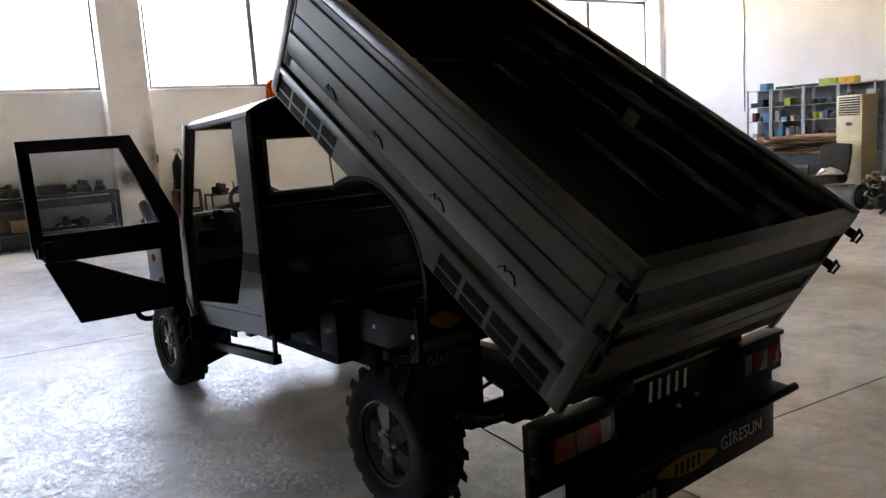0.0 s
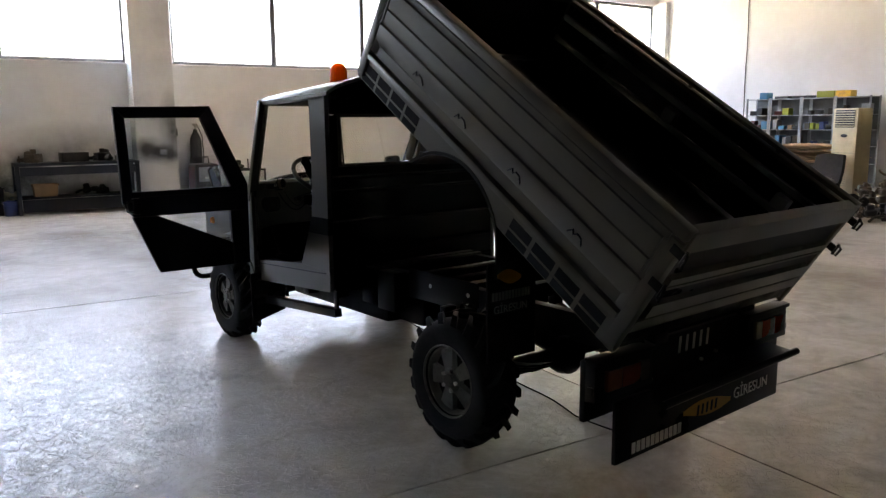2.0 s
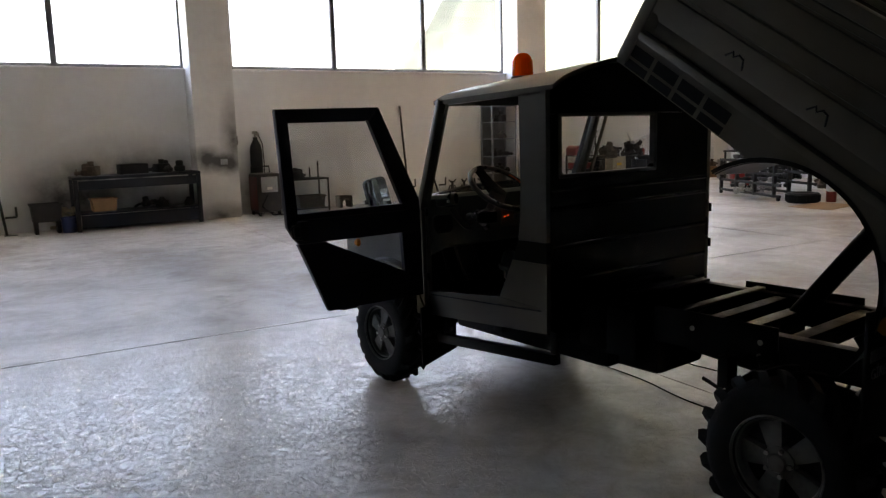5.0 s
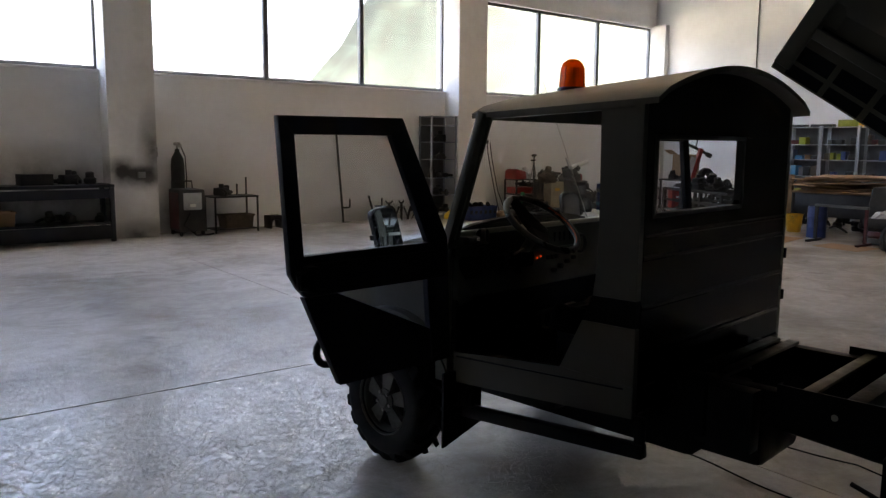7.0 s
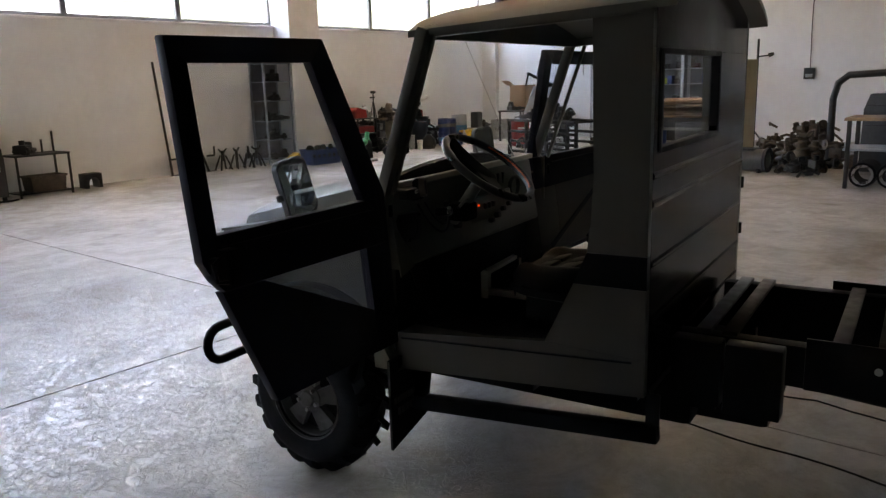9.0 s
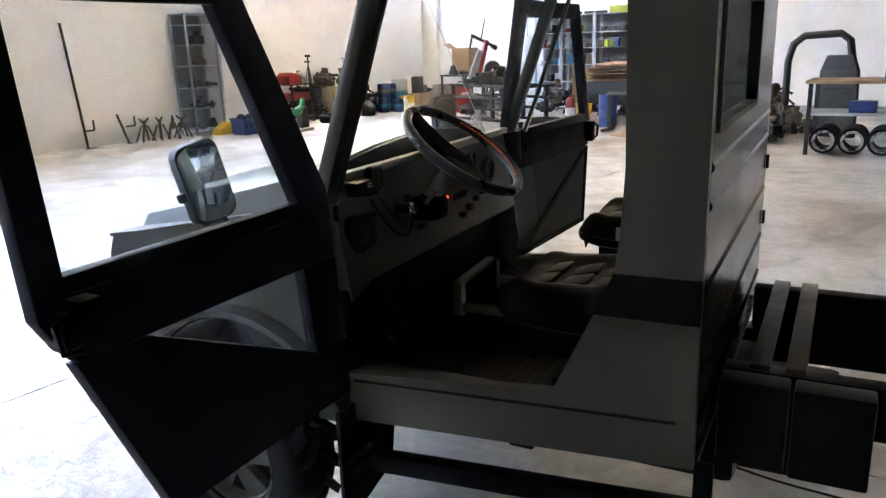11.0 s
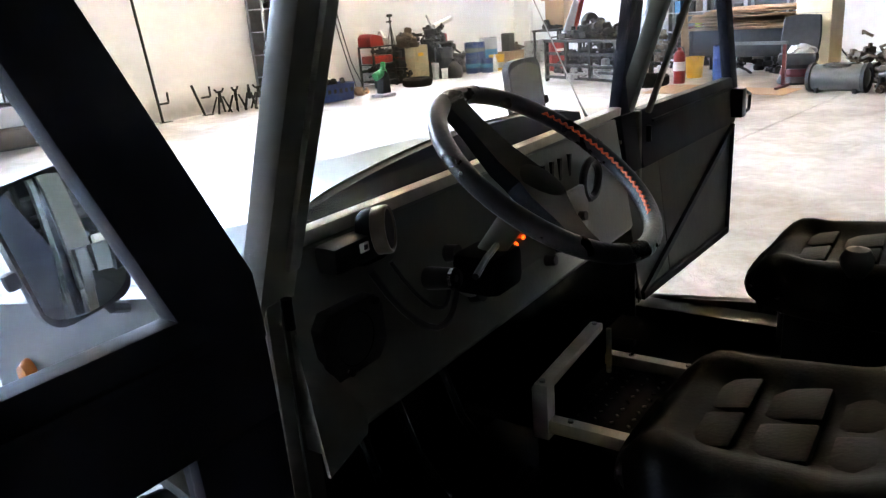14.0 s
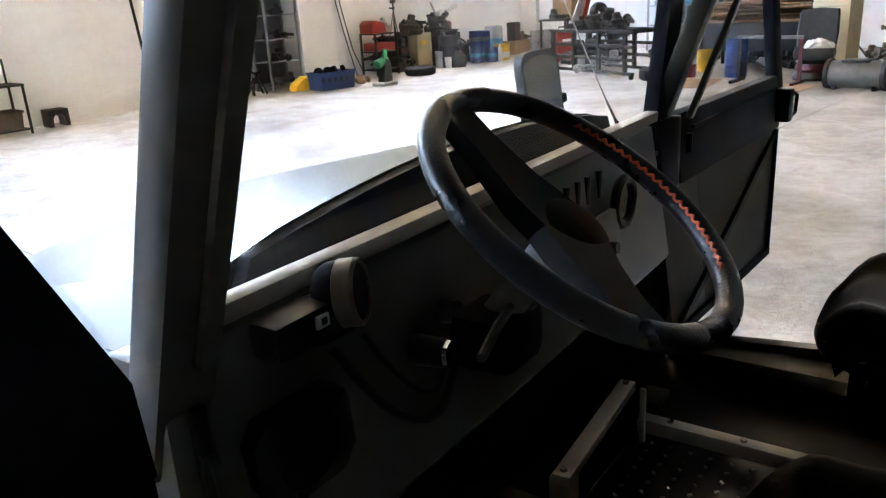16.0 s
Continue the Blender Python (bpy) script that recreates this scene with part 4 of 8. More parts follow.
def cab():
    cb = new("cab")
    cb.parent = truck
    # arched roof with a lip that overhangs the back
    bm = B()
    rows = []
    xs = np.linspace(-0.715, 0.715, 21)
    ys = np.linspace(YR - 0.083, YF + 0.03, 9)
    for dz in (0.0, -0.022):
        rows.append([[bm.verts.new((x, y, roof_z(x, y) + dz - (0.012 if abs(x) > 0.7 else 0))) for x in xs] for y in ys])
    for g in rows:
        for a, b in zip(g, g[1:]):
            for i in range(len(xs) - 1):
                bm.faces.new((a[i], a[i + 1], b[i + 1], b[i]))
    t, u = rows
    ring = [(0, i) for i in range(20)] + [(j, 20) for j in range(8)] + [(8, i) for i in range(20, 0, -1)] + [(j, 0) for j in range(8, 0, -1)]
    for (a, b), (c, d) in zip(ring, ring[1:] + ring[:1]):
        bm.faces.new((t[a][b], t[c][d], u[c][d], u[a][b]))
    part("roof", bm, M_GREEN, cb, "olive-grey arched roof")

    # back wall built round its window
    def back(poly, name="back_panel", mm=M_GLOSS):
        bm = B()
        slab(bm, poly, "y", YR - 0.012, YR + 0.012)
        return part(name, bm, mm, cb)
    top = [(x, roof_z(x, YR) - 0.018) for x in np.linspace(0.658, -0.658, 17)]
    wl, wr, wb, wt = -0.60, 0.165, 1.325, 1.632
    back([(-0.658, 1.633)] + [(0.658, 1.633)] + top)
    back([(-0.658, wb), (wl, wb), (wl, wt), (-0.658, wt)])
    back([(wr, wb), (0.658, wb), (0.658, wt), (wr, wt)])
    back([(-0.658, 0.54), (0.658, 0.54), (0.658, wb), (-0.658, wb)], mm=M_GLOSS)
    bm = B()
    for x0, x1, z0, z1 in ((wl - 0.004, wl + 0.018, wb, wt), (wr - 0.018, wr + 0.004, wb, wt), (wl, wr, wb - 0.004, wb + 0.014), (wl, wr, wt - 0.014, wt + 0.004)):
        box(bm, x0, x1, YR - 0.018, YR + 0.018, z0, z1, 0.004)
    part("back_window_rubber", bm, M_PLASTIC, cb)
    # the window's corners are clipped
    for x, z, a, b in ((wl, wb, 1, 1), (wr, wb, -1, 1), (wl, wt, 1, -1), (wr, wt, -1, -1)):
        c = 0.050 if z == wb else 0.035
        back([(x, z), (x + a * c, z), (x, z + b * c)], "window_corner")
    bm = B()
    box(bm, wl + 0.01, wr - 0.01, YR - 0.002, YR + 0.002, wb + 0.01, wt - 0.01)
    part("back_window_pane", bm, G_PANE, cb).visible_shadow = False
    # pressed swages across the back
    for z in (1.255, 1.17, 0.98, 0.80, 0.66):
        bm = B()
        slab(bm, [(YR - 0.012, z - 0.012), (YR - 0.018, z - 0.004), (YR - 0.018, z + 0.004), (YR - 0.012, z + 0.012)], "x", -0.655, 0.655)
        part("pressed_swage", bm, M_GLOSS, cb)
    for z in (1.07, 0.86):
        bm = B()
        rod(bm, (0.70, YR - 0.01, z - 0.025), (0.70, YR - 0.01, z + 0.025), 0.012)
        part("hinge", bm, M_BLACK, cb)

    for s in (-1, 1):
        x0, x1 = sorted((s * CX, s * (CX - 0.03)))
        # rear pillar panel with a slanting front edge below, black stripe across it
        def side(poly, name, mm=M_GREEN, out=0.0):
            bm = B()
            slab(bm, poly, "x", *sorted((s * (CX + out), s * (CX - 0.03 + out))))
            return part(name, bm, mm, cb)
        side([(YR - 0.012, 1.012), (1.452, 1.010), (1.440, 1.10), (1.432, 1.25), (1.440, 1.735), (YR - 0.012, 1.762)], "rear_pillar")
        side([(YR - 0.012, 0.905), (1.498, 0.903), (1.452, 1.009), (YR - 0.012, 1.011)], "black_stripe", M_BLACK, 0.001)
        side([(YR - 0.012, 0.675), (1.600, 0.690), (1.498, 0.902), (YR - 0.012, 0.904)], "lower_pillar")
        # rocker panel
        side([(YR - 0.012, 0.552), (2.21, 0.485), (2.21, 0.630), (1.600, 0.689), (YR - 0.012, 0.674)], "rocker_panel")
        bm = B()
        bar(bm, (s * (CX + 0.002), YR + 0.03, 0.664), (s * (CX + 0.002), 2.19, 0.612), 0.006, 0.006)
        part("rocker_seam", bm, M_BLACK, cb)
        bm = B()
        box(bm, *sorted((s * (CX - 0.11), s * (CX - 0.031))), 1.26, 2.2, 0.60, 0.635, 0.005)
        part("inner_sill", bm, M_GREEN, cb)
        # door opening head rail and front pillar
        bm = B()
        bar(bm, (s * 0.672, YR + 0.02, 1.752), (s * 0.672, YF, 1.722), 0.04, 0.04, 0, 0.006)
        part("roof_rail", bm, M_GREEN, cb)
        bm = B()
        if s < 0:
            bar(bm, (-0.700, 2.269, 1.05), (-0.698, 2.023, 1.735), 0.068, 0.044, 0, 0.010)
        else:
            bar(bm, (0.654, 2.301, 1.05), (0.654, YF - 0.001, 1.735), 0.046, 0.042, 0, 0.010)
        part("front_pillar", bm, M_GREEN, cb)
        bm = B()
        bar(bm, (s * 0.686, 2.204, 1.16), (s * 0.686, YF - 0.058, 1.72), 0.022, 0.014, 0, 0.004)
        part("pillar_flange", bm, M_GREEN, cb)
        bm = B()
        slab(bm, [(2.222, 0.485), (2.30, 0.485), (2.30, 1.165), (2.222, 1.165)], "x", *((-0.724, -0.697) if s < 0 else (CX - 0.022, CX)), 0.005)
        part("hinge_post", bm, M_GREEN, cb)
        for z in (0.72, 1.10):
            bm = B()
            rod(bm, (s * 0.700, 2.207, z - 0.022), (s * 0.700, 2.207, z + 0.022), 0.008)
            part("door_hinge", bm, M_BLACK, cb)
        # side step on drop brackets
        bm = B()
        bar(bm, (s * 0.66, 1.215, 0.425), (s * 0.66, 2.16, 0.352), 0.05, 0.055, 0, 0.006)
        part("side_step", bm, M_BLACK, cb)
        for y, x1 in ((1.235, 0.66), (2.13, 0.62)):
            bm = B()
            bar(bm, (s * 0.66, y, 0.40 if y < 1.3 else 0.36), (s * x1, y, 0.56), 0.012 if y < 1.3 else 0.045, 0.045, 0, 0.003)
            part("step_bracket", bm, M_BLACK, cb)
        for y, w, h in ((1.33, 0.05, 0.05), (1.72, 0.07, 0.08), (1.88, 0.05, 0.045)):
            bm = B()
            box(bm, *sorted((s * 0.52, s * 0.60)), y - w / 2, y + w / 2, 0.545 - h - 0.02 * (y - 1.3), 0.56, 0.006)
            part("body_mount", bm, M_BLACK, cb)
        # flap behind the front wheel
        fl = new("front_mud_flap")
        fl.parent = truck
        fl.matrix_basis = Matrix.Translation((s * 0.64, 2.20, 0.42))
        bm = B()
        slab(bm, [(-0.13, -0.17), (0.13, -0.24), (0.13, 0.12), (-0.13, 0.12)] if s > 0 else [(-0.13, -0.24), (0.13, -0.17), (0.13, 0.12), (-0.13, 0.12)], "y", -0.006, 0.006)
        part("flap_sheet", bm, M_RUBBER, fl)
        bars(fl, -0.11, 0.11, -0.06, -0.035, 10, -0.0065, M_DARKLETTER)
        bars(fl, -0.09, 0.09, -0.11, -0.08, 7, -0.0065, M_DARKLETTER)

    # windscreen header, cowl rail and glass
    bm = B()
    pts = [(x, roof_z(x, YF) - 0.024) for x in np.linspace(-0.69, 0.69, 15)]
    slab(bm, pts + [(0.69, 1.70), (-0.69, 1.70)], "y", YF - 0.03, YF + 0.005)
    part("windscreen_header", bm, M_GREEN, cb)
    bm = B()
    box(bm, -0.66, 0.66, 2.242, 2.272, 1.166, 1.188, 0.004)
    part("cowl_rail", bm, M_RAIL, cb, "pale bare-edged cowl rail")
    bm = B()
    slab(bm, [(2.272, 1.19), (2.276, 1.19), (2.077, 1.70), (2.073, 1.70)], "x", -0.645, 0.645)
    part("windscreen", bm, G_PANE, cb).visible_shadow = False

    # floor, tunnel and bulkhead
    bm = B()
    box(bm, -0.655, 0.655, 1.25, 2.33, 0.548, 0.566)
    part("cab_floor", bm, M_BLACK, cb)
    bm = B()
    box(bm, -0.64, 0.64, 2.305, 2.33, 0.55, 1.16)
    part("bulkhead", bm, M_BLACK, cb)
    bm = B()
    box(bm, -0.64, 0.64, 1.27, 1.62, 0.566, 0.70, 0.008)
    part("seat_box", bm, M_BLACK, cb)
    # chequer-plate studs on the floor
    bm = B()
    for i in range(18):
        for j in range(19):
            x, y = -0.60 + 0.025 * i, 1.66 + 0.030 * j
            a = 45 if (i + j) % 2 else -45
            box(bm, -0.003, 0.003, -0.0016, 0.0016, 0, 0.0016, 0, pose(x, y, 0.566, 0, 0, a))
    part("floor_studs", bm, M_GLOSS, cb)
    ob = cb.children[-1]
    tagged(ob, kind="stuff")
    # aluminium tunnel frame
    bm = B()
    box(bm, -0.16, 0.22, 1.75, 2.13, 0.566, 0.640, 0.006)
    part("tunnel_cover", bm, M_BLACK, cb)
    for x in (-0.150, 0.178):
        bm = B()
        box(bm, x - 0.014, x + 0.014, 1.80, 2.12, 0.655, 0.683, 0.003)
        part("tunnel_channel", bm, M_ALU, cb, "bare aluminium channel")
        bm = B()
        box(bm, x - (0.018 if x < 0 else 0.025), x + (0.016 if x < 0 else -0.017), 2.10, 2.135 if x < 0 else 2.112, 0.64, 0.752, 0.003)
        part("tunnel_upright", bm, M_ALU, cb, "bare aluminium upright")
        for y in (1.93, 2.06):
            bm = B()
            rod(bm, (x, y, 0.683), (x, y, 0.688), 0.006, seg=8)
            part("bolt", bm, M_STEEL, cb)
    bm = B()
    bar(bm, (-0.170, 2.114, 0.752), (0.160, 2.136, 0.752), 0.030, 0.018, 0, 0.004)
    part("tunnel_crossbar", bm, M_ALU, cb, "bare aluminium crossbar")
    for x, y in ((-0.155, 2.116), (0.145, 2.135)):
        bm = B()
        rod(bm, (x, y, 0.760), (x, y, 0.766), 0.006, seg=8)
        part("bolt", bm, M_STEEL, cb)
    bm = B()
    box(bm, -0.164, -0.136, 2.140, 2.30, 0.655, 0.683, 0.003)
    part("tunnel_bar", bm, M_STRIP, cb, "dull brown steel bar")
    bm = B()
    for i in range(10):
        for j in range(9):
            box(bm, -0.004, 0.004, -0.002, 0.002, 0, 0.003, 0, pose(-0.11 + 0.03 * i, 1.80 + 0.036 * j, 0.640, 0, 0, 45 if (i + j) % 2 else -45))
    tagged(part("tunnel_studs", bm, M_STEEL, cb), kind="stuff")

    # slanting dash
    bm = B()
    slab(bm, [(2.30, 1.165), (2.235, 1.165), (2.188, 0.885), (2.195, 0.872), (2.30, 0.872)], "x", -0.680, 0.53, 0.004)
    part("dashboard", bm, M_DASH, cb)
    bm = B()
    slab(bm, [(-0.695, 1.07), (-0.695, 0.850), (-0.600, 0.872), (-0.590, 0.90)], "y", 2.180, 2.186)
    for v in bm.verts:
        v.co.y += 0.17 * max(0.0, v.co.z - 0.872) - 0.06 * max(0.0, -0.60 - v.co.x)
    part("dash_gusset", bm, M_DASH, cb)

    def on_dash(x, z):
        return 2.235 - (1.165 - z) * 0.17
    # speedometer pod, switches, levers and warning lamps
    pod = pose(-0.491, 2.186, 1.163) @ Vector((0.42, -0.88, 0.10)).to_track_quat("Z", "Y").to_matrix().to_4x4()
    bm = B()
    lathe(bm, [(0.0, -0.048), (0.028, -0.048), (0.035, -0.038), (0.036, -0.024), (0.034, -0.022)], 28, pod, closed=False)
    box(bm, -0.545, -0.480, 2.20, 2.245, 1.112, 1.165, 0.014)
    part("gauge_pod", bm, M_SPOKE, cb)
    bm = B()
    lathe(bm, [(0.034, -0.024), (0.0375, -0.022), (0.0375, -0.003), (0.035, 0.0), (0.032, 0.0), (0.031, -0.004)], 28, pod, closed=False)
    part("gauge_bezel", bm, M_BEZEL, cb, "browned chrome gauge bezel")
    bm = B()
    lathe(bm, [(0.0, -0.003), (0.0315, -0.003)], 24, pod, closed=False)
    part("gauge_face", bm, M_SPOKE, cb, "black gauge face")
    bm = B()
    box(bm, -0.612, -0.507, 2.192, 2.240, 1.122, 1.166, 0.014)
    part("switch_pod", bm, M_PLASTIC, cb)
    bm = B()
    box(bm, -0.560, -0.542, 2.188, 2.192, 1.144, 1.158, 0.001)
    part("switch_icon", bm, M_LETTER, cb, "small white switch symbol")
    bm = B()
    box(bm, -0.554, -0.547, 2.1865, 2.188, 1.148, 1.155)
    part("switch_mark", bm, M_PLASTIC, cb)
    # square vent cover with clipped corners, bolted on
    bm = B()
    y = on_dash(0, 1.005)
    c = 0.024
    slab(bm, [(-0.655, 0.975 + c), (-0.655 + c, 0.965), (-0.535, 0.965), (-0.513, 0.965 + c), (-0.517, 1.05), (-0.535, 1.072), (-0.635, 1.074), (-0.655, 1.055)], "y", y - 0.012, y + 0.02, 0.003)
    part("vent_cover", bm, M_PLASTIC, cb)
    bm = B()
    lathe(bm, [(0.0, -0.006), (0.03, -0.006), (0.042, 0.0)], 24, pose(-0.585, y - 0.013, 1.018, 90, 0, 0), closed=False)
    part("vent_boot", bm, M_VINYL, cb)
    for x, z in ((-0.607, 0.973), (-0.537, 1.062)):
        bm = B()
        rod(bm, (x, y - 0.012, z), (x, y - 0.019, z), 0.006, seg=8)
        part("bolt", bm, M_STEEL, cb)
    for x0, x1, sag, r in ((-0.520, -0.300, 0.110, 0.0060), (-0.470, -0.330, 0.075, 0.0040)):
        bm = B()
        pts = []
        for k in np.linspace(0, 1, 12):
            z = 1.10 - 0.075 * k - sag * 4 * k * (1 - k) * (1 - 0.35 * k)
            pts.append((x0 + (x1 - x0) * k, on_dash(0, z) - 0.014 - 0.02 * math.sin(math.pi * k), z))
        tube(bm, pts, r, 8)
        part("wiring_loom", bm, M_PLASTIC, cb)
    # ignition lock and stalks under the wheel
    bm = B()
    rod(bm, (-0.385, 2.20, 1.045), (-0.392, 2.140, 1.055), 0.020, 0.017, 18)
    part("ignition_lock", bm, M_PLASTIC, cb)
    bm = B()
    lathe(bm, [(0.006, 0.0), (0.018, 0.0), (0.019, 0.006)], 18, pose(-0.393, 2.139, 1.0555, -98, 0, 0), closed=False)
    part("lock_ring", bm, M_CHROME, cb, "chrome lock ring")
    bm = B()
    tube(bm, [(-0.31, 2.11, 1.09), (-0.36, 2.10, 1.085), (-0.42, 2.085, 1.075)], 0.006, 8)
    part("column_stalk", bm, M_PLASTIC, cb)
    for x, z, r in ((-0.30, 1.06, 0.017), (-0.25, 0.97, 0.020), (0.10, 0.955, 0.016), (0.16, 0.975, 0.013), (0.22, 0.99, 0.013), (0.04, 0.94, 0.013)):
        bm = B()
        y = on_dash(x, z)
        rod(bm, (x, y + 0.004, z), (x, y - 0.022, z + 0.004), r, r * 0.85, 16)
        part("dash_knob", bm, M_PLASTIC, cb)
    for x, z in ((-0.094, 1.018), (-0.064, 1.024)):
        bm = B()
        lathe(bm, [(0.0, 0.007), (0.0025, 0.006), (0.0042, 0.003), (0.0045, 0.0)], 14, pose(x, 2.196, z, 100, 0, 0), closed=False)
        part("warning_lamp", bm, M_LAMP, cb, "lit orange warning lamp")
    bm = B()
    box(bm, -0.12, 0.27, on_dash(0, 0.98) - 0.004, on_dash(0, 0.98) + 0.01, 0.935, 1.06, 0.004)
    part("switch_plate", bm, M_DASH, cb)
    for x in (0.00, 0.035, 0.07):
        bm = B()
        box(bm, x - 0.012, x + 0.012, on_dash(0, 1.0) - 0.02, on_dash(0, 1.0), 1.0, 1.025, 0.004)
        part("rocker_switch", bm, M_PLASTIC, cb)
    bm = B()
    tube(bm, [(0.30 + 0.045 * math.cos(a), on_dash(0, 1.06) - 0.012, 1.06 + 0.045 * math.sin(a)) for a in np.linspace(0, math.tau, 20)[:-1]], 0.010, 8, True)
    part("round_vent", bm, M_PLASTIC, cb)
    # brand mark pressed in the dash as plain bars
    for x in (0.08, 0.125, 0.165, 0.215):
        bm = B()
        slab(bm, [(x, 1.085), (x + 0.010, 1.085), (x + 0.016, 1.135), (x + 0.006, 1.135)], "y", on_dash(0, 1.11) - 0.004, on_dash(0, 1.11) + 0.01)
        part("brand_bar", bm, M_BLACK, cb)
    # handbrake by the driver's seat: bright bent lever with a clear block
    bm = B()
    tube(bm, [(-0.545, 1.400, 0.90), (-0.540, 1.415, 1.00), (-0.525, 1.425, 1.08), (-0.495, 1.430, 1.17), (-0.46, 1.430, 1.22)], 0.022, 12)
    part("seat_lever", bm, M_LEVER, cb, "dull steel lever")
    bm = B()
    box(bm, -0.575, -0.520, 1.440, 1.448, 1.056, 1.088, 0.002)
    box(bm, -0.575, -0.569, 1.440, 1.480, 1.056, 1.088, 0.002)
    box(bm, -0.526, -0.520, 1.440, 1.480, 1.056, 1.088, 0.002)
    box(bm, -0.575, -0.520, 1.440, 1.480, 1.056, 1.061, 0.002)
    part("lever_clamp", bm, M_CLAMP, cb, "yellowed clear plastic clamp")
    bm = B()
    tube(bm, [(0.135, 1.60, 0.62), (0.125, 1.60, 0.80), (0.118, 1.612, 0.96)], 0.012, 10)
    part("gear_lever", bm, M_BLACK, cb)
    bm = B()
    lathe(bm, [(0.0, -0.03), (0.015, -0.028), (0.027, -0.008), (0.028, 0.008), (0.02, 0.024), (0.0, 0.03)], 18, pose(0.117, 1.616, 0.985), closed=False)
    part("gear_knob", bm, M_PLASTIC, cb)
    for x in (-0.56, -0.46, -0.32):
        bm = B()
        tube(bm, [(x, 2.26, 0.90), (x, 2.20, 0.75), (x, 2.14, 0.68)], 0.009, 8)
        box(bm, x - 0.03, x + 0.03, 2.10, 2.15, 0.655, 0.672, 0.004)
        part("pedal", bm, M_BLACK, cb)
    bm = B()
    rod(bm, (-0.275, 2.20, 0.99), (-0.28, 2.04, 1.20), 0.024)
    part("steering_column", bm, M_TANKGREY, cb, "grey steering column tube")
    bm = B()
    box(bm, -0.335, -0.235, 2.10, 2.19, 1.00, 1.075, 0.018)
    part("column_bracket", bm, M_SPOKE, cb)

    # steering wheel
    sw = new("steering_wheel")
    sw.parent = truck
    sw.matrix_basis = pose(-0.280, 2.0245, 1.220, 35.6, 0, 2.9)
    bm = B()
    R = 0.196
    tube(bm, [(R * math.cos(a), R * math.sin(a), 0) for a in np.linspace(0, math.tau, 49)[:-1]], 0.0155, 12, True)
    part("wheel_rim", bm, M_GRIP, sw)
    # two broad pressed spokes that run into the hub
    for a in (101, 226):
        bm = B()
        c, d = math.cos(radians(a)), math.sin(radians(a))
        e = Vector((-d, c, 0))
        prev = None
        for f, w, z, th in ((0.0, 0.062, -0.040, 0.012), (0.35, 0.050, -0.032, 0.012), (0.7, 0.036, -0.014, 0.010), (0.92, 0.036, -0.002, 0.009), (1.0, 0.045, 0.0, 0.008)):
            p = Vector((R * f * c, R * f * d, z))
            q = [bm.verts.new(p - e * w - Vector((0, 0, th))), bm.verts.new(p - e * w * 0.8 + Vector((0, 0, th))), bm.verts.new(p + e * w * 0.8 + Vector((0, 0, th))), bm.verts.new(p + e * w - Vector((0, 0, th)))]
            if prev:
                for i in range(4):
                    bm.faces.new((prev[i], prev[(i + 1) % 4], q[(i + 1) % 4], q[i]))
            else:
                bm.faces.new(q)
            prev = q
        bm.faces.new(prev)
        part("wheel_spoke", bm, M_SPOKE, sw)
    bm = B()
    lathe(bm, [(0.0, -0.022), (0.035, -0.023), (0.052, -0.028), (0.058, -0.038), (0.055, -0.055), (0.035, -0.06)], 28, closed=False)
    part("horn_pad", bm, M_SPOKE, sw)
    bm = B()
    for k in range(46):
        a = radians(-62 + 92 * k / 45)
        z0, z1 = (0.011, 0.005) if k % 2 else (0.005, 0.011)
        r = R - 0.0125
        bar(bm, (r * math.cos(a), r * math.sin(a), z0), (r * math.cos(a + 0.045), r * math.sin(a + 0.045), z1), 0.0035)
    part("orange_stitching", bm, M_STITCH, sw)

    # seats
    for cx in (-0.31, 0.455):
        st = new("seat")
        st.parent = truck
        st.matrix_basis = pose(cx, 1.63, 0.80 if cx < 0 else 0.825)
        bm = B()
        n, mrows = 24, 22
        g = {}
        for j in range(mrows + 1):
            for i in range(n + 1):
                x, y = -0.235 + 0.47 * i / n, -0.22 + 0.44 * j / mrows
                dx, dy = min(i, n - i) / n, min(j, mrows - j) / mrows
                bump = lambda t: max(0.0, 1 - t * t) ** 2  # noqa: E731
                z = 0.075 - 0.050 * max(0, 1 - dx * 6) ** 2 - 0.050 * max(0, 1 - dy * 6) ** 2 + 0.022 * bump((abs(x) - 0.165) / 0.085) + 0.022 * bump((y + 0.150) / 0.085) + 0.010 * bump((y - 0.165) / 0.07) - 0.012 * (y / 0.22)
                u, v = x / 0.235, y / 0.22
                rx, ry = x * (1.0 - 0.22 * v ** 4) * (1.03 - 0.06 * v), y * (1.02 - 0.20 * u ** 4)
                g[i, j] = bm.verts.new((rx, ry, z))
        edge = {k: v for k, v in g.items() if k[0] in (0, n) or k[1] in (0, mrows)}
        bands = [{k: bm.verts.new((v.co.x * f, v.co.y * f, z)) for k, v in edge.items()} for f, z in ((1.035, 0.022), (1.045, 0.010), (1.03, -0.004), (0.97, -0.012))]
        low = bands[-1]
        for j in range(mrows):
            for i in range(n):
                bm.faces.new((g[i, j], g[i + 1, j], g[i + 1, j + 1], g[i, j + 1]))
        ring = [(i, 0) for i in range(n)] + [(n, j) for j in range(mrows)] + [(i, mrows) for i in range(n, 0, -1)] + [(0, j) for j in range(mrows, 0, -1)]
        for a, b in zip(ring, ring[1:] + ring[:1]):
            for p, q in zip([g] + bands, bands):
                bm.faces.new((p[a], p[b], q[b], q[a]))
        bm.faces.new([low[k] for k in ring])
        part("seat_cushion", bm, M_VINYL, st)
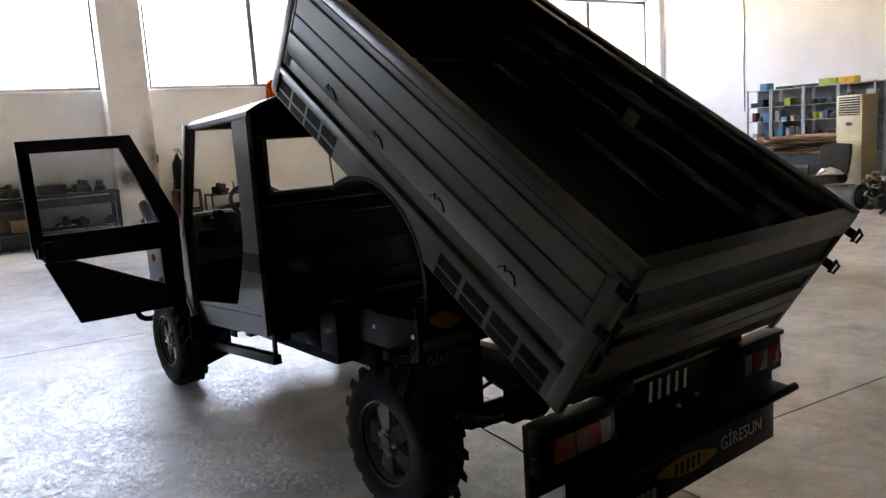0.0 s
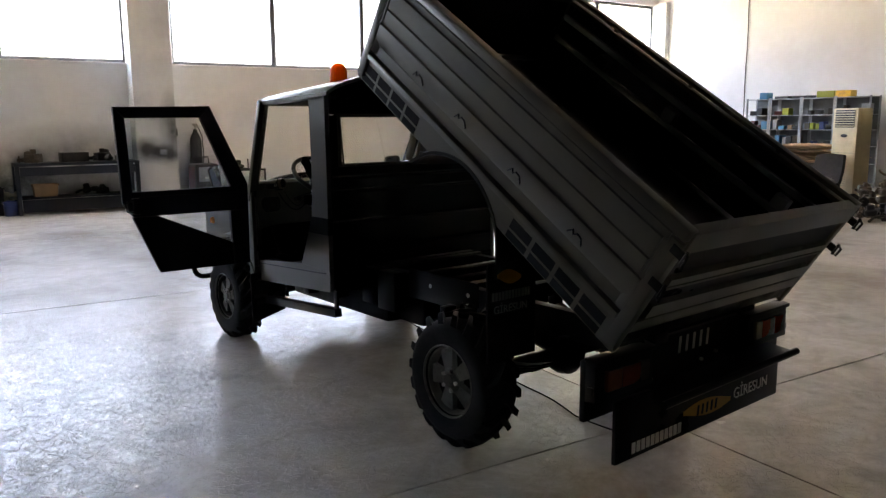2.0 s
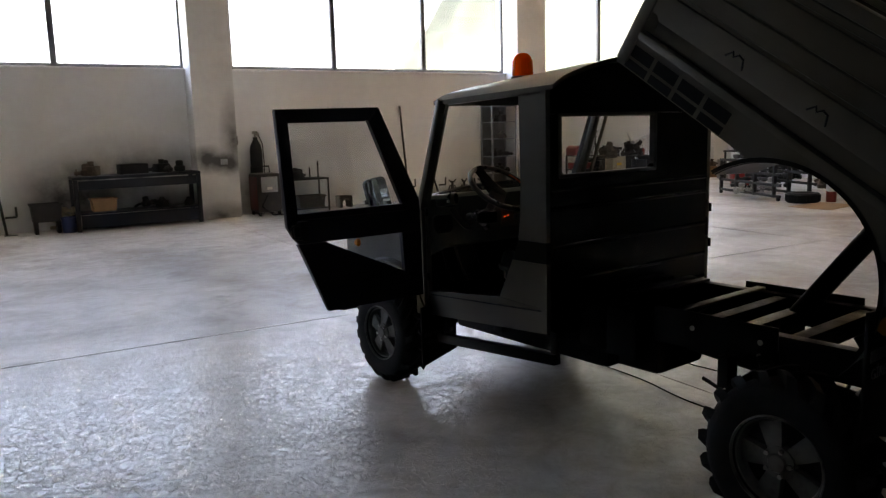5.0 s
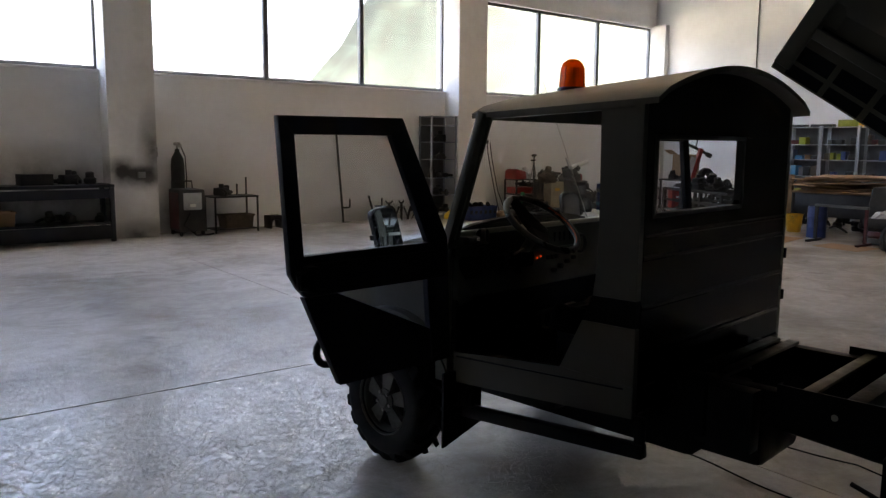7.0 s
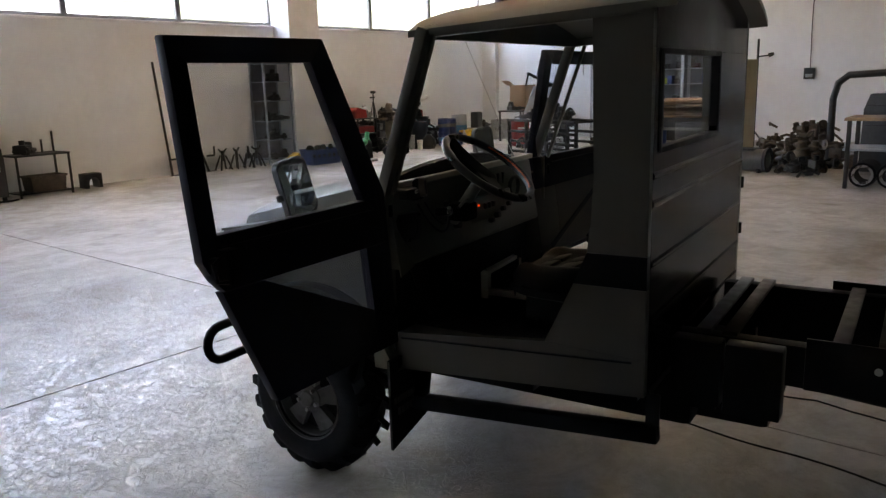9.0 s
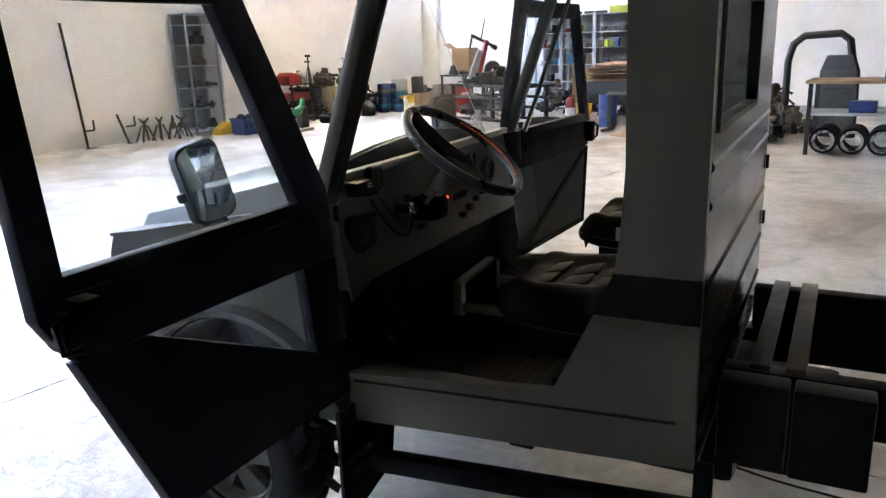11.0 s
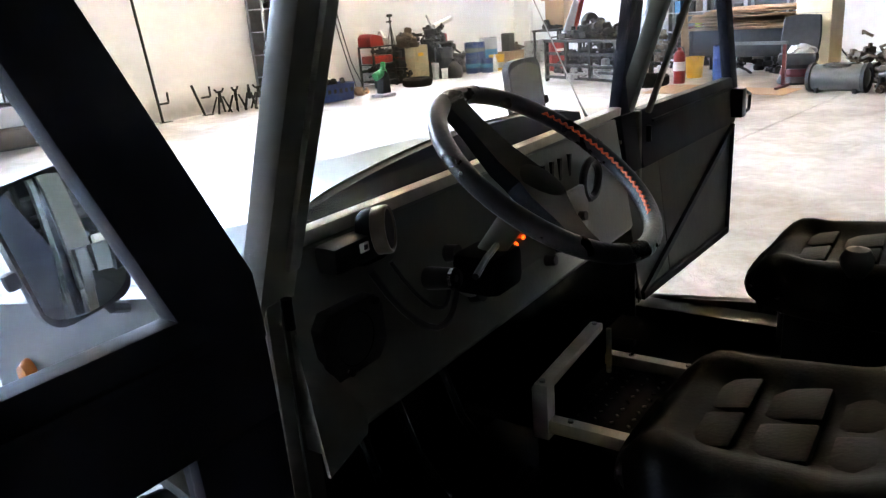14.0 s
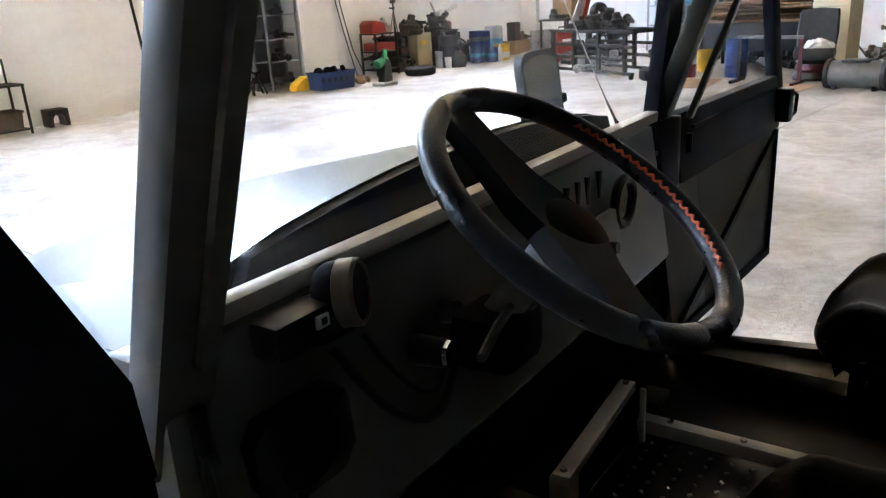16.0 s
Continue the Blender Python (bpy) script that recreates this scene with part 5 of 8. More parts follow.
        for i in range(2):
            for j in range(3):
                bm = B()
                x, y = -0.058 + 0.116 * i, -0.085 + 0.098 * j
                box(bm, x - 0.052, x + 0.052, y - 0.043, y + 0.043, 0.050, 0.0815 - 0.012 * (y / 0.22), 0.008)
                for v in bm.verts:
                    v.co.z += 0.010 * (y - v.co.y) / 0.043 if v.co.z > 0.06 else 0.0
                part("quilted_pad", bm, M_VINYL, st)
        bm = B()
        slab(bm, [(-0.245, 0.03), (-0.195, 0.04), (-0.245, 0.34), (-0.30, 0.34)], "x", -0.22, 0.22, 0.02)
        part("seat_back", bm, M_VINYL, st)
        bm = B()
        box(bm, -0.19, 0.19, -0.2, 0.13, -0.105 if cx < 0 else -0.13, -0.0125, 0.006)
        rod(bm, (0.0, 0.16, -0.2), (0.0, 0.16, -0.05), 0.015)
        part("seat_frame", bm, M_BLACK, st)

    # beacon
    bx, by = -0.128, 1.985
    z0 = roof_z(bx, by) - 0.012
    bm = B()
    lathe(bm, [(0.070, 0.0), (0.070, 0.022), (0.062, 0.026)], 30, pose(bx, by, z0))
    bc = part("beacon", bm, M_PLASTIC, truck, "orange rotating beacon on the roof")
    bm = B()
    lathe(bm, [(0.060, 0.024), (0.062, 0.035), (0.058, 0.095), (0.055, 0.118), (0.047, 0.137), (0.034, 0.150), (0.018, 0.157), (0.0, 0.159)], 30, pose(bx, by, z0), closed=False)
    part("dome", bm, M_BEACON, bc, "amber plastic dome")
    for k in range(10):
        a = math.tau * k / 10
        bm = B()
        rod(bm, (bx + 0.0600 * math.cos(a), by + 0.0600 * math.sin(a), z0 + 0.036), (bx + 0.0565 * math.cos(a), by + 0.0565 * math.sin(a), z0 + 0.115), 0.003, seg=6)
        part("dome_rib", bm, M_AMBER, bc)
    bm = B()
    rod(bm, (bx, by, z0 + 0.026), (bx, by, z0 + 0.12), 0.022)
    part("reflector", bm, M_CHROME, bc, "small bright reflector inside")


def beacon_material():
    m = bpy.data.materials.new("amber_dome")
    m.use_nodes = True
    n, l = m.node_tree.nodes, m.node_tree.links
    b = n["Principled BSDF"]
    b.inputs["Base Color"].default_value = (0.95, 0.22, 0.01, 1)
    b.inputs["Roughness"].default_value = 0.15
    tl = n.new("ShaderNodeBsdfTranslucent")
    tl.inputs[0].default_value = (1.0, 0.22, 0.0, 1)
    tp = n.new("ShaderNodeBsdfTransparent")
    tp.inputs[0].default_value = (1.0, 0.25, 0.01, 1)
    m1, m2 = n.new("ShaderNodeMixShader"), n.new("ShaderNodeMixShader")
    m1.inputs[0].default_value, m2.inputs[0].default_value = 0.4, 0.75
    l.new(tl.outputs[0], m1.inputs[1])
    l.new(tp.outputs[0], m1.inputs[2])
    l.new(b.outputs[0], m2.inputs[1])
    l.new(m1.outputs[0], m2.inputs[2])
    l.new(m2.outputs[0], n["Material Output"].inputs[0])
    return m


M_BEACON = beacon_material()
cab()


# ---- doors, both swung open ----
def door(s):
    """Built in the plane x (outwards from the hinge) by z; s is -1 for the driver's side."""
    dr = new("door")
    dr.parent = truck
    if s < 0:
        dr.matrix_basis = pose(-0.755, 2.20, 0)
    else:
        dr.matrix_basis = pose(0.668, 2.252, 0, 0, 0, -4)
    X = lambda d: s * d  # noqa: E731
    lean = lambda z: 0.11 * (z - 1.17)  # noqa: E731
    T = 0.034

    def sheet(poly, name, mm, y0=-T / 2, y1=T / 2, bev=0.004, label=""):
        bm = B()
        slab(bm, [(X(a), b) for a, b in poly], "y", y0, y1, bev)
        for v in bm.verts:
            v.co.y += lean(v.co.z)
        return part(name, bm, mm, dr, label)
    K = M_DOORBLACK
    sheet([(0.850, 1.695), (0.228, 1.702), (0.300, 1.627), (0.785, 1.625)], "door_top", K)
    sheet([(0.850, 1.695), (0.785, 1.625), (0.785, 1.164), (0.815, 1.035), (0.850, 1.10)], "door_rear_edge", K)
    if s < 0:
        sheet([(0.228, 1.702), (0.012, 1.185), (0.012, 1.10), (0.130, 1.164), (0.300, 1.627)], "door_front_edge", K)
    else:
        sheet([(0.180, 1.702), (-0.085, 1.185), (-0.085, 1.166), (-0.02, 1.166), (0.225, 1.640)], "door_front_edge", K)
        sheet([(0.228, 1.702), (0.180, 1.702), (0.225, 1.640), (0.300, 1.627)], "door_top_corner", K)
    sheet([(0.012, 1.165), (0.020, 1.004), (0.790, 1.010), (0.815, 1.04), (0.800, 1.165)], "door_waist", K)
    h0 = 0.0 if s < 0 else -0.10
    sheet([(0.020 + h0, 1.005), (0.045 + h0, 0.640), (0.158, 0.640), (0.152, 1.005)], "door_hinge_edge", K if s < 0 else M_MESH, *((-T / 2, T / 2) if s < 0 else (-0.004, 0.004)))
    if s > 0:
        sheet([(-0.085, 1.165), (-0.08, 1.006), (0.011, 1.006), (0.011, 1.165)], "door_hinge_flange", K)
    if s < 0:
        sheet([(0.157, 0.79), (0.640, 1.008), (0.80, 1.009), (0.660, 0.645), (0.159, 0.641)], "door_lower_panel", K)
        tri = [(0.153, 1.003), (0.64, 1.008), (0.157, 0.79)]
        p = sheet(tri, "lower_pane", G_DOOR, -0.002, 0.002, 0)
        p.visible_shadow = False
    else:
        sheet([(0.159, 0.641), (0.660, 0.645), (0.80, 1.009), (0.153, 1.003)], "door_lower_panel", M_MESH, -0.004, 0.004, 0)
        for a, b, w in (((-0.05, 0.655), (0.79, 0.995), 0.03), ((-0.05, 0.652), (0.66, 0.655), 0.03), ((0.655, 0.655), (0.795, 1.0), 0.03)):
            bm = B()
            bar(bm, (X(a[0]), lean(a[1]), a[1]), (X(b[0]), lean(b[1]), b[1]), 0.028, 0.022)
            part("door_brace", bm, K, dr)
    p = sheet([(0.30, 1.627), (0.785, 1.625), (0.785, 1.165), (0.130, 1.165)] if s < 0 else [(0.225, 1.640), (0.30, 1.627), (0.785, 1.625), (0.785, 1.165), (-0.02, 1.165)], "door_pane", G_DOOR, -0.002, 0.002, 0)
    p.visible_shadow = False
    bm = B()
    bar(bm, (X(0.10), lean(1.12) - 0.02, 1.125), (X(0.78), lean(1.12) - 0.02, 1.130), 0.010, 0.008)
    part("waist_bead", bm, K, dr)
    # latch
    bm = B()
    y = lean(1.08)
    box(bm, *sorted((X(0.755), X(0.80))), y - 0.06, y - 0.015, 1.03, 1.13, 0.006)
    box(bm, *sorted((X(0.80), X(0.83))), y - 0.05, y + 0.005, 1.05, 1.11, 0.006)
    part("door_latch", bm, M_BLACK, dr)
    bm = B()
    tube(bm, [(X(0.79), y - 0.05, 1.04), (X(0.84), y - 0.055, 1.05), (X(0.85), y - 0.055, 1.10), (X(0.80), y - 0.05, 1.12)], 0.006, 8)
    part("latch_handle", bm, M_BLACK, dr)


door(-1)
door(1)


# ---- nose: bonnet, wings, bumper, mirrors ----
def cushion(bm, hw, hh, y0, y1, r):
    """An upright plate with rounded corners."""
    pts = []
    for cx, cz, a in ((hw - r, hh - r, 0), (-hw + r, hh - r, 90), (-hw + r, -hh + r, 180), (hw - r, -hh + r, 270)):
        pts += arc(cx, cz, r, a, a + 90, 5)
    slab(bm, pts, "y", y0, y1)


def nose():
    ns = new("nose")
    ns.parent = truck
    bm = B()
    xs = np.linspace(-0.60, 0.60, 17)
    ys = np.linspace(2.350, 3.12, 9)

    def top(x, y):
        k = (y - 2.350) / 0.77
        return 1.234 - 0.172 * k - (0.044 + 0.015 * k) * (x / 0.52) ** 2 - 0.10 * max(0, (abs(x) - 0.5) / 0.1) ** 2
    up = [[bm.verts.new((x, y, top(x, y))) for x in xs] for y in ys]
    dn = [[bm.verts.new((x, y, top(x, y) - 0.03)) for x in xs] for y in ys]
    for g in (up, dn):
        for a, b in zip(g, g[1:]):
            for i in range(16):
                bm.faces.new((a[i], a[i + 1], b[i + 1], b[i]))
    ring = [(0, i) for i in range(16)] + [(j, 16) for j in range(8)] + [(8, i) for i in range(16, 0, -1)] + [(j, 0) for j in range(8, 0, -1)]
    for (a, b), (c, d) in zip(ring, ring[1:] + ring[:1]):
        bm.faces.new((up[a][b], up[c][d], dn[c][d], dn[a][b]))
    part("bonnet", bm, M_GREEN, ns)
    # blue-black puts the shade on the olive bonnet's back into its colour
    bm = B()
    slab(bm, [(-0.56, 1.10)] + [(x, 1.230 - 0.044 * (x / 0.52) ** 2) for x in np.linspace(-0.515, 0.515, 15)] + [(0.56, 1.10)], "y", 2.328, 2.349, 0.003)
    part("bonnet_back", bm, M_DOORBLACK, ns, "upright back of the bonnet, darkened for its shade")
    bm = B()
    slab(bm, [(-0.60, 0.60), (0.60, 0.60), (0.60, 0.95), (0.0, 1.04), (-0.60, 0.95)], "y", 3.08, 3.12, 0.006)
    part("front_grille_panel", bm, M_GREEN, ns)
    for s in (-1, 1):
        wy, wz, r = 2.615, 0.33, 0.43
        pts = [(2.23, 0.50), (2.23, 1.10), (2.55, 1.065), (3.10, 0.965), (3.13, 0.90), (3.13, 0.62)]
        aa = [(wy + r * math.cos(radians(a)), wz + r * 1.0 * math.sin(radians(a))) for a in np.linspace(40, 157, 16)]
        bm = B()
        slab(bm, pts + aa, "x", *sorted((s * 0.69, s * 0.655)))
        part("wing", bm, M_GREEN, ns)
        bm = B()
        slab(bm, [(s * 0.69, 0), (s * 0.58, 0), (s * 0.58, 0.01), (s * 0.69, 0.01)], "y", 2.24, 3.12)
        for v in bm.verts:
            k = (v.co.y - 2.24) / 0.88
            v.co.z += 1.09 - 0.135 * k
        part("wing_top", bm, M_GREEN, ns)
        bm = B()
        ring = []
        for a in np.linspace(28, 160, 24):
            c, d = math.cos(radians(a)), math.sin(radians(a))
            ring.append([bm.verts.new((s * xx, wy + rr * c, wz + rr * d)) for xx, rr in ((0.735, 0.425), (0.735, 0.445), (0.69, 0.455), (0.66, 0.455), (0.66, 0.425))])
        for a, b in zip(ring, ring[1:]):
            for i in range(5):
                bm.faces.new((a[i], a[(i + 1) % 5], b[(i + 1) % 5], b[i]))
        bm.faces.new(ring[0]), bm.faces.new(ring[-1])
        part("wing_flare", bm, M_GREEN, ns)
        bm = B()
        pts2 = [(wy + 0.42 * math.cos(radians(t)), wz + 0.42 * math.sin(radians(t))) for t in np.linspace(15, 165, 20)]
        pts3 = [(wy + 0.412 * math.cos(radians(t)), wz + 0.412 * math.sin(radians(t))) for t in np.linspace(165, 15, 20)]
        slab(bm, pts2 + pts3, "x", *sorted((s * 0.42, s * 0.70)))
        part("wheel_arch_liner", bm, M_UNDER, ns)
        bm = B()
        box(bm, *sorted((s * 0.415, s * 0.400)), 2.34, 3.07, 0.30, 1.03, 0.003)
        part("inner_wing", bm, M_UNDER, ns)
        bm = B()
        lathe(bm, [(0.0, 0.022), (0.018, 0.020), (0.026, 0.008), (0.028, 0.0)], 18, pose(s * 0.69, 2.985, 0.842, 0, 90 * s, 0), closed=False)
        part("side_indicator", bm, M_AMBER, ns, "amber side indicator")
        bm = B()
        lathe(bm, [(0.0, 0.02), (0.07, 0.015), (0.088, 0.0), (0.088, -0.04)], 26, pose(s * 0.42, 3.12, 0.80, -90, 0, 0), closed=False)
        part("headlight", bm, M_CHROME, ns)
        # mirror on a bracket off the wing
        mi = new("wing_mirror")
        mi.parent = truck
        mi.matrix_basis = pose(-0.785, 2.575, 1.180, -7, -11, -8) if s < 0 else pose(0.800, 2.629, 1.182, -5, -4, -20)
        bm = B()
        cushion(bm, *((0.072, 0.113) if s < 0 else (0.066, 0.122)), 0.0, 0.030, 0.034)
        part("mirror_shell", bm, M_PLASTIC, mi)
        bm = B()
        hw, hh = (0.067, 0.108) if s < 0 else (0.060, 0.116)
        grid = []
        for u in np.linspace(-1, 1, 11):
            row = []
            for w in np.linspace(-1, 1, 15):
                # rounded corners, and a shallow convex bulge
                k = max(0.0, abs(u) - 0.55) / 0.45
                hq = 1 - 0.27 * (1 - math.sqrt(max(0.0, 1 - k * k)))
                row.append(bm.verts.new((u * hw, -0.006 + 0.5 * ((u * hw) ** 2 + (w * hq * hh) ** 2), w * hq * hh)))
            grid.append(row)
        for a, b in zip(grid, grid[1:]):
            for i in range(14):
                bm.faces.new((a[i], b[i], b[i + 1], a[i + 1]))
        part("mirror_glass", bm, M_MIRROR, mi)
        bm = B()
        box(bm, *sorted((s * 0.092, s * 0.068)), 0.006, 0.028, -0.032, -0.004, 0.008)
        part("mirror_pivot", bm, M_PLASTIC, mi)
        bm = B()
        a, b = mi.matrix_basis @ Vector((-s * 0.02, 0.02, -0.09)), Vector((s * 0.672, 2.61, 1.035))
        tube(bm, [a, mi.matrix_basis @ Vector((-s * 0.03, 0.022, -0.125)), b], 0.010, 10)
        part("mirror_stay", bm, M_PLASTIC, ns)
    # tube bumper with looped ends
    bm = B()
    ends = [(-0.725 - 0.077 * math.cos(radians(a)), 3.15, 0.453 + 0.077 * math.sin(radians(a))) for a in np.linspace(-90, 90, 9)]
    loop = ends + [(0.0, 3.17, 0.53)] + [(-x, y, z) for x, y, z in reversed(ends)] + [(0.0, 3.17, 0.376)]
    tube(bm, loop, 0.021, 12, True)
    part("tube_bumper", bm, M_BLACK, ns)
    for s in (-1, 1):
        bm = B()
        bar(bm, (s * 0.36, 2.92, 0.56), (s * 0.36, 3.20, 0.45), 0.05, 0.06)
        part("bumper_arm", bm, M_UNDER, ns)
    bm = B()
    rod(bm, (0.523, 2.308, 1.165), (0.529, 2.337, 1.214), 0.0045, 0.003, seg=8)
    rod(bm, (0.529, 2.337, 1.213), (0.62, 2.74, 1.98), 0.0018, seg=6)
    part("aerial", bm, M_STEEL, ns)


nose()


# ---- things about the hall ----
def H(x, y, z=0.0, rz=0.0, rx=0.0, ry=0.0):
    return HALL @ pose(x, y, z, rx, ry, rz)


M_BENCH = mat("blue_grey_enamel", (0.009, 0.014, 0.024), 0.45, vary=0.2, scale=6, rvary=0.1, dirt=(0.02, 0.02, 0.02), dscale=4)
M_DARK = mat("oily_dark_metal", (0.015, 0.0145, 0.014), 0.5, vary=0.35, scale=12, bump=0.3, bscale=40, dirt=(0.035, 0.028, 0.02), dscale=7)
M_GREYM = mat("grey_enamel", (0.36, 0.38, 0.40), 0.5, vary=0.1, scale=6, dirt=(0.16, 0.15, 0.14), dscale=4)
M_LADDER = mat("galvanised_grey", (0.30, 0.33, 0.37), 0.45, metal=0.3, vary=0.12, scale=8, dirt=(0.14, 0.14, 0.14), dscale=5)
M_CARD = mat("cardboard", (0.34, 0.215, 0.12), 0.85, vary=0.12, scale=6, bump=0.1, dirt=(0.30, 0.19, 0.10), dscale=3)
M_WOOD = mat("bench_wood", (0.30, 0.19, 0.10), 0.7, vary=0.22, scale=7, bump=0.15, dirt=(0.12, 0.08, 0.05), dscale=4)
M_RED = mat("red_enamel", (0.27, 0.018, 0.013), 0.4, vary=0.15, scale=8, dirt=(0.12, 0.03, 0.02), dscale=6)
M_DARKRED = mat("dull_dark_red_enamel", (0.10, 0.014, 0.012), 0.5, vary=0.25, scale=8, dirt=(0.03, 0.02, 0.018), dscale=6)
# grey backing with the shade inside the shelves put into its colour
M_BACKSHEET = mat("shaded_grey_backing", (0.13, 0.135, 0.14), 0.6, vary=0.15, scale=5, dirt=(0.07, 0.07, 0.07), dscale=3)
M_BLUE = mat("blue_plastic", (0.018, 0.045, 0.17), 0.45, vary=0.15, scale=8, dirt=(0.03, 0.04, 0.07), dscale=6)
M_SKYBLUE = mat("light_blue_card", (0.04, 0.19, 0.34), 0.5, vary=0.12, scale=8)
M_YEL = mat("yellow_plastic", (0.72, 0.42, 0.02), 0.45, vary=0.12, scale=8, dirt=(0.3, 0.18, 0.03), dscale=6)
M_LIME = mat("lime_card", (0.30, 0.34, 0.03), 0.5, vary=0.12, scale=8)
M_GREENP = mat("green_plastic", (0.03, 0.22, 0.09), 0.45, vary=0.15, scale=8)
M_CREAM = mat("cream_plastic", (0.62, 0.53, 0.33), 0.5, vary=0.06, scale=4, dirt=(0.46, 0.38, 0.22), dscale=3)
M_FABRIC = mat("grey_fabric", (0.055, 0.056, 0.056), 0.9, vary=0.15, scale=12, bump=0.3, bscale=120)
M_FOIL = mat("clear_plastic_bag", (0.62, 0.63, 0.65), 0.2, metal=0.2, vary=0.15, scale=9, bump=0.8, bscale=12)
M_WHITEP = mat("white_plastic", (0.66, 0.66, 0.64), 0.5, vary=0.08, scale=8)
M_PARTS = mat("rusty_engine_metal", (0.10, 0.075, 0.05), 0.6, metal=0.3, vary=0.4, scale=9, bump=0.4, bscale=30, dirt=(0.035, 0.03, 0.028), dscale=5)
M_TANK = mat("olive_tank_enamel", (0.11, 0.11, 0.095), 0.5, vary=0.15, scale=6, dirt=(0.05, 0.045, 0.04), dscale=4)
M_BEIGE = mat("beige_enamel", (0.40, 0.35, 0.24), 0.5, vary=0.1, scale=6, dirt=(0.2, 0.16, 0.1), dscale=4)


def steel_bench():
    t = thing("workbench", H(-4.06, -0.45), "dark blue-grey steel workbench with a lower shelf, oily", "workbench")
    L, D, Ht = 2.10, 0.62, 0.92
    bm = B()
    box(bm, -L / 2, L / 2, -D / 2, D / 2, Ht - 0.05, Ht, 0.008)
    part("benchtop", bm, M_BENCH, t)
    for x in (-L / 2 + 0.04, L / 2 - 0.04):
        for y in (-D / 2 + 0.04, D / 2 - 0.04):
            bm = B()
            box(bm, x - 0.035, x + 0.035, y - 0.035, y + 0.035, 0, Ht - 0.051, 0.005)
            part("leg", bm, M_BENCH, t)
    bm = B()
    box(bm, -L / 2 + 0.02, L / 2 - 0.02, -D / 2 + 0.02, D / 2 - 0.02, 0.28, 0.31, 0.004)
    part("lower_shelf", bm, M_BENCH, t)
    bm = B()
    box(bm, -L / 2 + 0.08, L / 2 - 0.08, -D / 2, -D / 2 + 0.02, 0.70, 0.849, 0.004)
    part("apron", bm, M_BENCH, t)
    bm = B()
    box(bm, -L / 2 + 0.08, L / 2 - 0.08, -D / 2 - 0.0, -D / 2 + 0.018, 0.05, 0.275, 0.004)
    part("kick_panel", bm, M_BENCH, t)
    return t


def tray(name, m, w, d, h, material, label, category="box", lip=0.015):
    """An open bin with sloping sides, a rim and a hollow inside."""
    t = thing(name, m, label, category)
    bm = B()
    o0, o1 = (w / 2 * 0.92, d / 2 * 0.92), (w / 2, d / 2)
    th = 0.012
    rings = []
    for (a, b), z in ((o0, 0.0), (o1, h), ((o1[0] - th, o1[1] - th), h), ((o0[0] - th, o0[1] - th), th)):
        rings.append([bm.verts.new((sx * a, sy * b, z)) for sx, sy in ((-1, -1), (1, -1), (1, 1), (-1, 1))])
    for a, b in zip(rings, rings[1:]):
        for i in range(4):
            bm.faces.new((a[i], a[(i + 1) % 4], b[(i + 1) % 4], b[i]))
    bm.faces.new(rings[0]), bm.faces.new(rings[-1])
    part("shell", bm, material, t)
    bm = B()
    for x0, x1, y0, y1 in ((-w / 2 - lip, w / 2 + lip, -d / 2 - lip, -d / 2), (-w / 2 - lip, w / 2 + lip, d / 2, d / 2 + lip), (-w / 2 - lip, -w / 2, -d / 2, d / 2), (w / 2, w / 2 + lip, -d / 2, d / 2)):
        box(bm, x0, x1, y0, y1, h - 0.03, h + 0.002, 0.003)
    part("rim", bm, material, t)
    return t


def carton(name, m, w, d, h, material, label, category="box", flap=True):
    t = thing(name, m, label, category)
    bm = B()
    box(bm, -w / 2, w / 2, -d / 2, d / 2, 0, h, 0.006)
    part("carton", bm, material, t)
    if flap:
        bm = B()
        box(bm, -w / 2 + 0.002, w / 2 - 0.002, -0.004, 0.004, h, h + 0.0025)
        part("tape_seam", bm, M_BEIGE, t)
    return t


def bucket(name, m, r, h, material, label, category="bucket", handle=True):
    t = thing(name, m, label, category)
    bm = B()
    lathe(bm, [(0.0, 0.0), (r * 0.82, 0.0), (r * 0.84, 0.012), (r, h - 0.02), (r * 1.05, h - 0.018), (r * 1.05, h), (r * 0.97, h), (r * 0.80, 0.02), (0.0, 0.02)], 26, closed=False)
    part("pail", bm, material, t)
    if handle:
        bm = B()
        tube(bm, [(r * 1.04 * math.cos(a), -0.02 - 0.4 * r * math.sin(a), h - 0.03 - 0.35 * r * math.sin(a)) for a in np.linspace(0, math.pi, 11)], 0.004, 6)
        part("bail", bm, M_STEEL, t)
    return t


def drum(name, m, r, h, material, label, category="drum", ribs=2):
    t = thing(name, m, label, category)
    prof = [(0.0, 0.012), (r * 0.93, 0.012), (r * 0.95, 0.0), (r, 0.004), (r, 0.02)]
    for k in range(ribs):
        z = h * (k + 1) / (ribs + 1)
        prof += [(r, z - 0.02), (r * 1.04, z), (r, z + 0.02)]
    prof += [(r, h - 0.02), (r, h - 0.004), (r * 0.95, h), (r * 0.93, h - 0.012), (0.0, h - 0.012)]
    bm = B()
    lathe(bm, prof, 28, closed=False)
    part("body", bm, material, t)
    bm = B()
    rod(bm, (r * 0.6, 0, h - 0.012), (r * 0.6, 0, h + 0.006), r * 0.14)
    part("cap", bm, M_DARK, t)
    return t


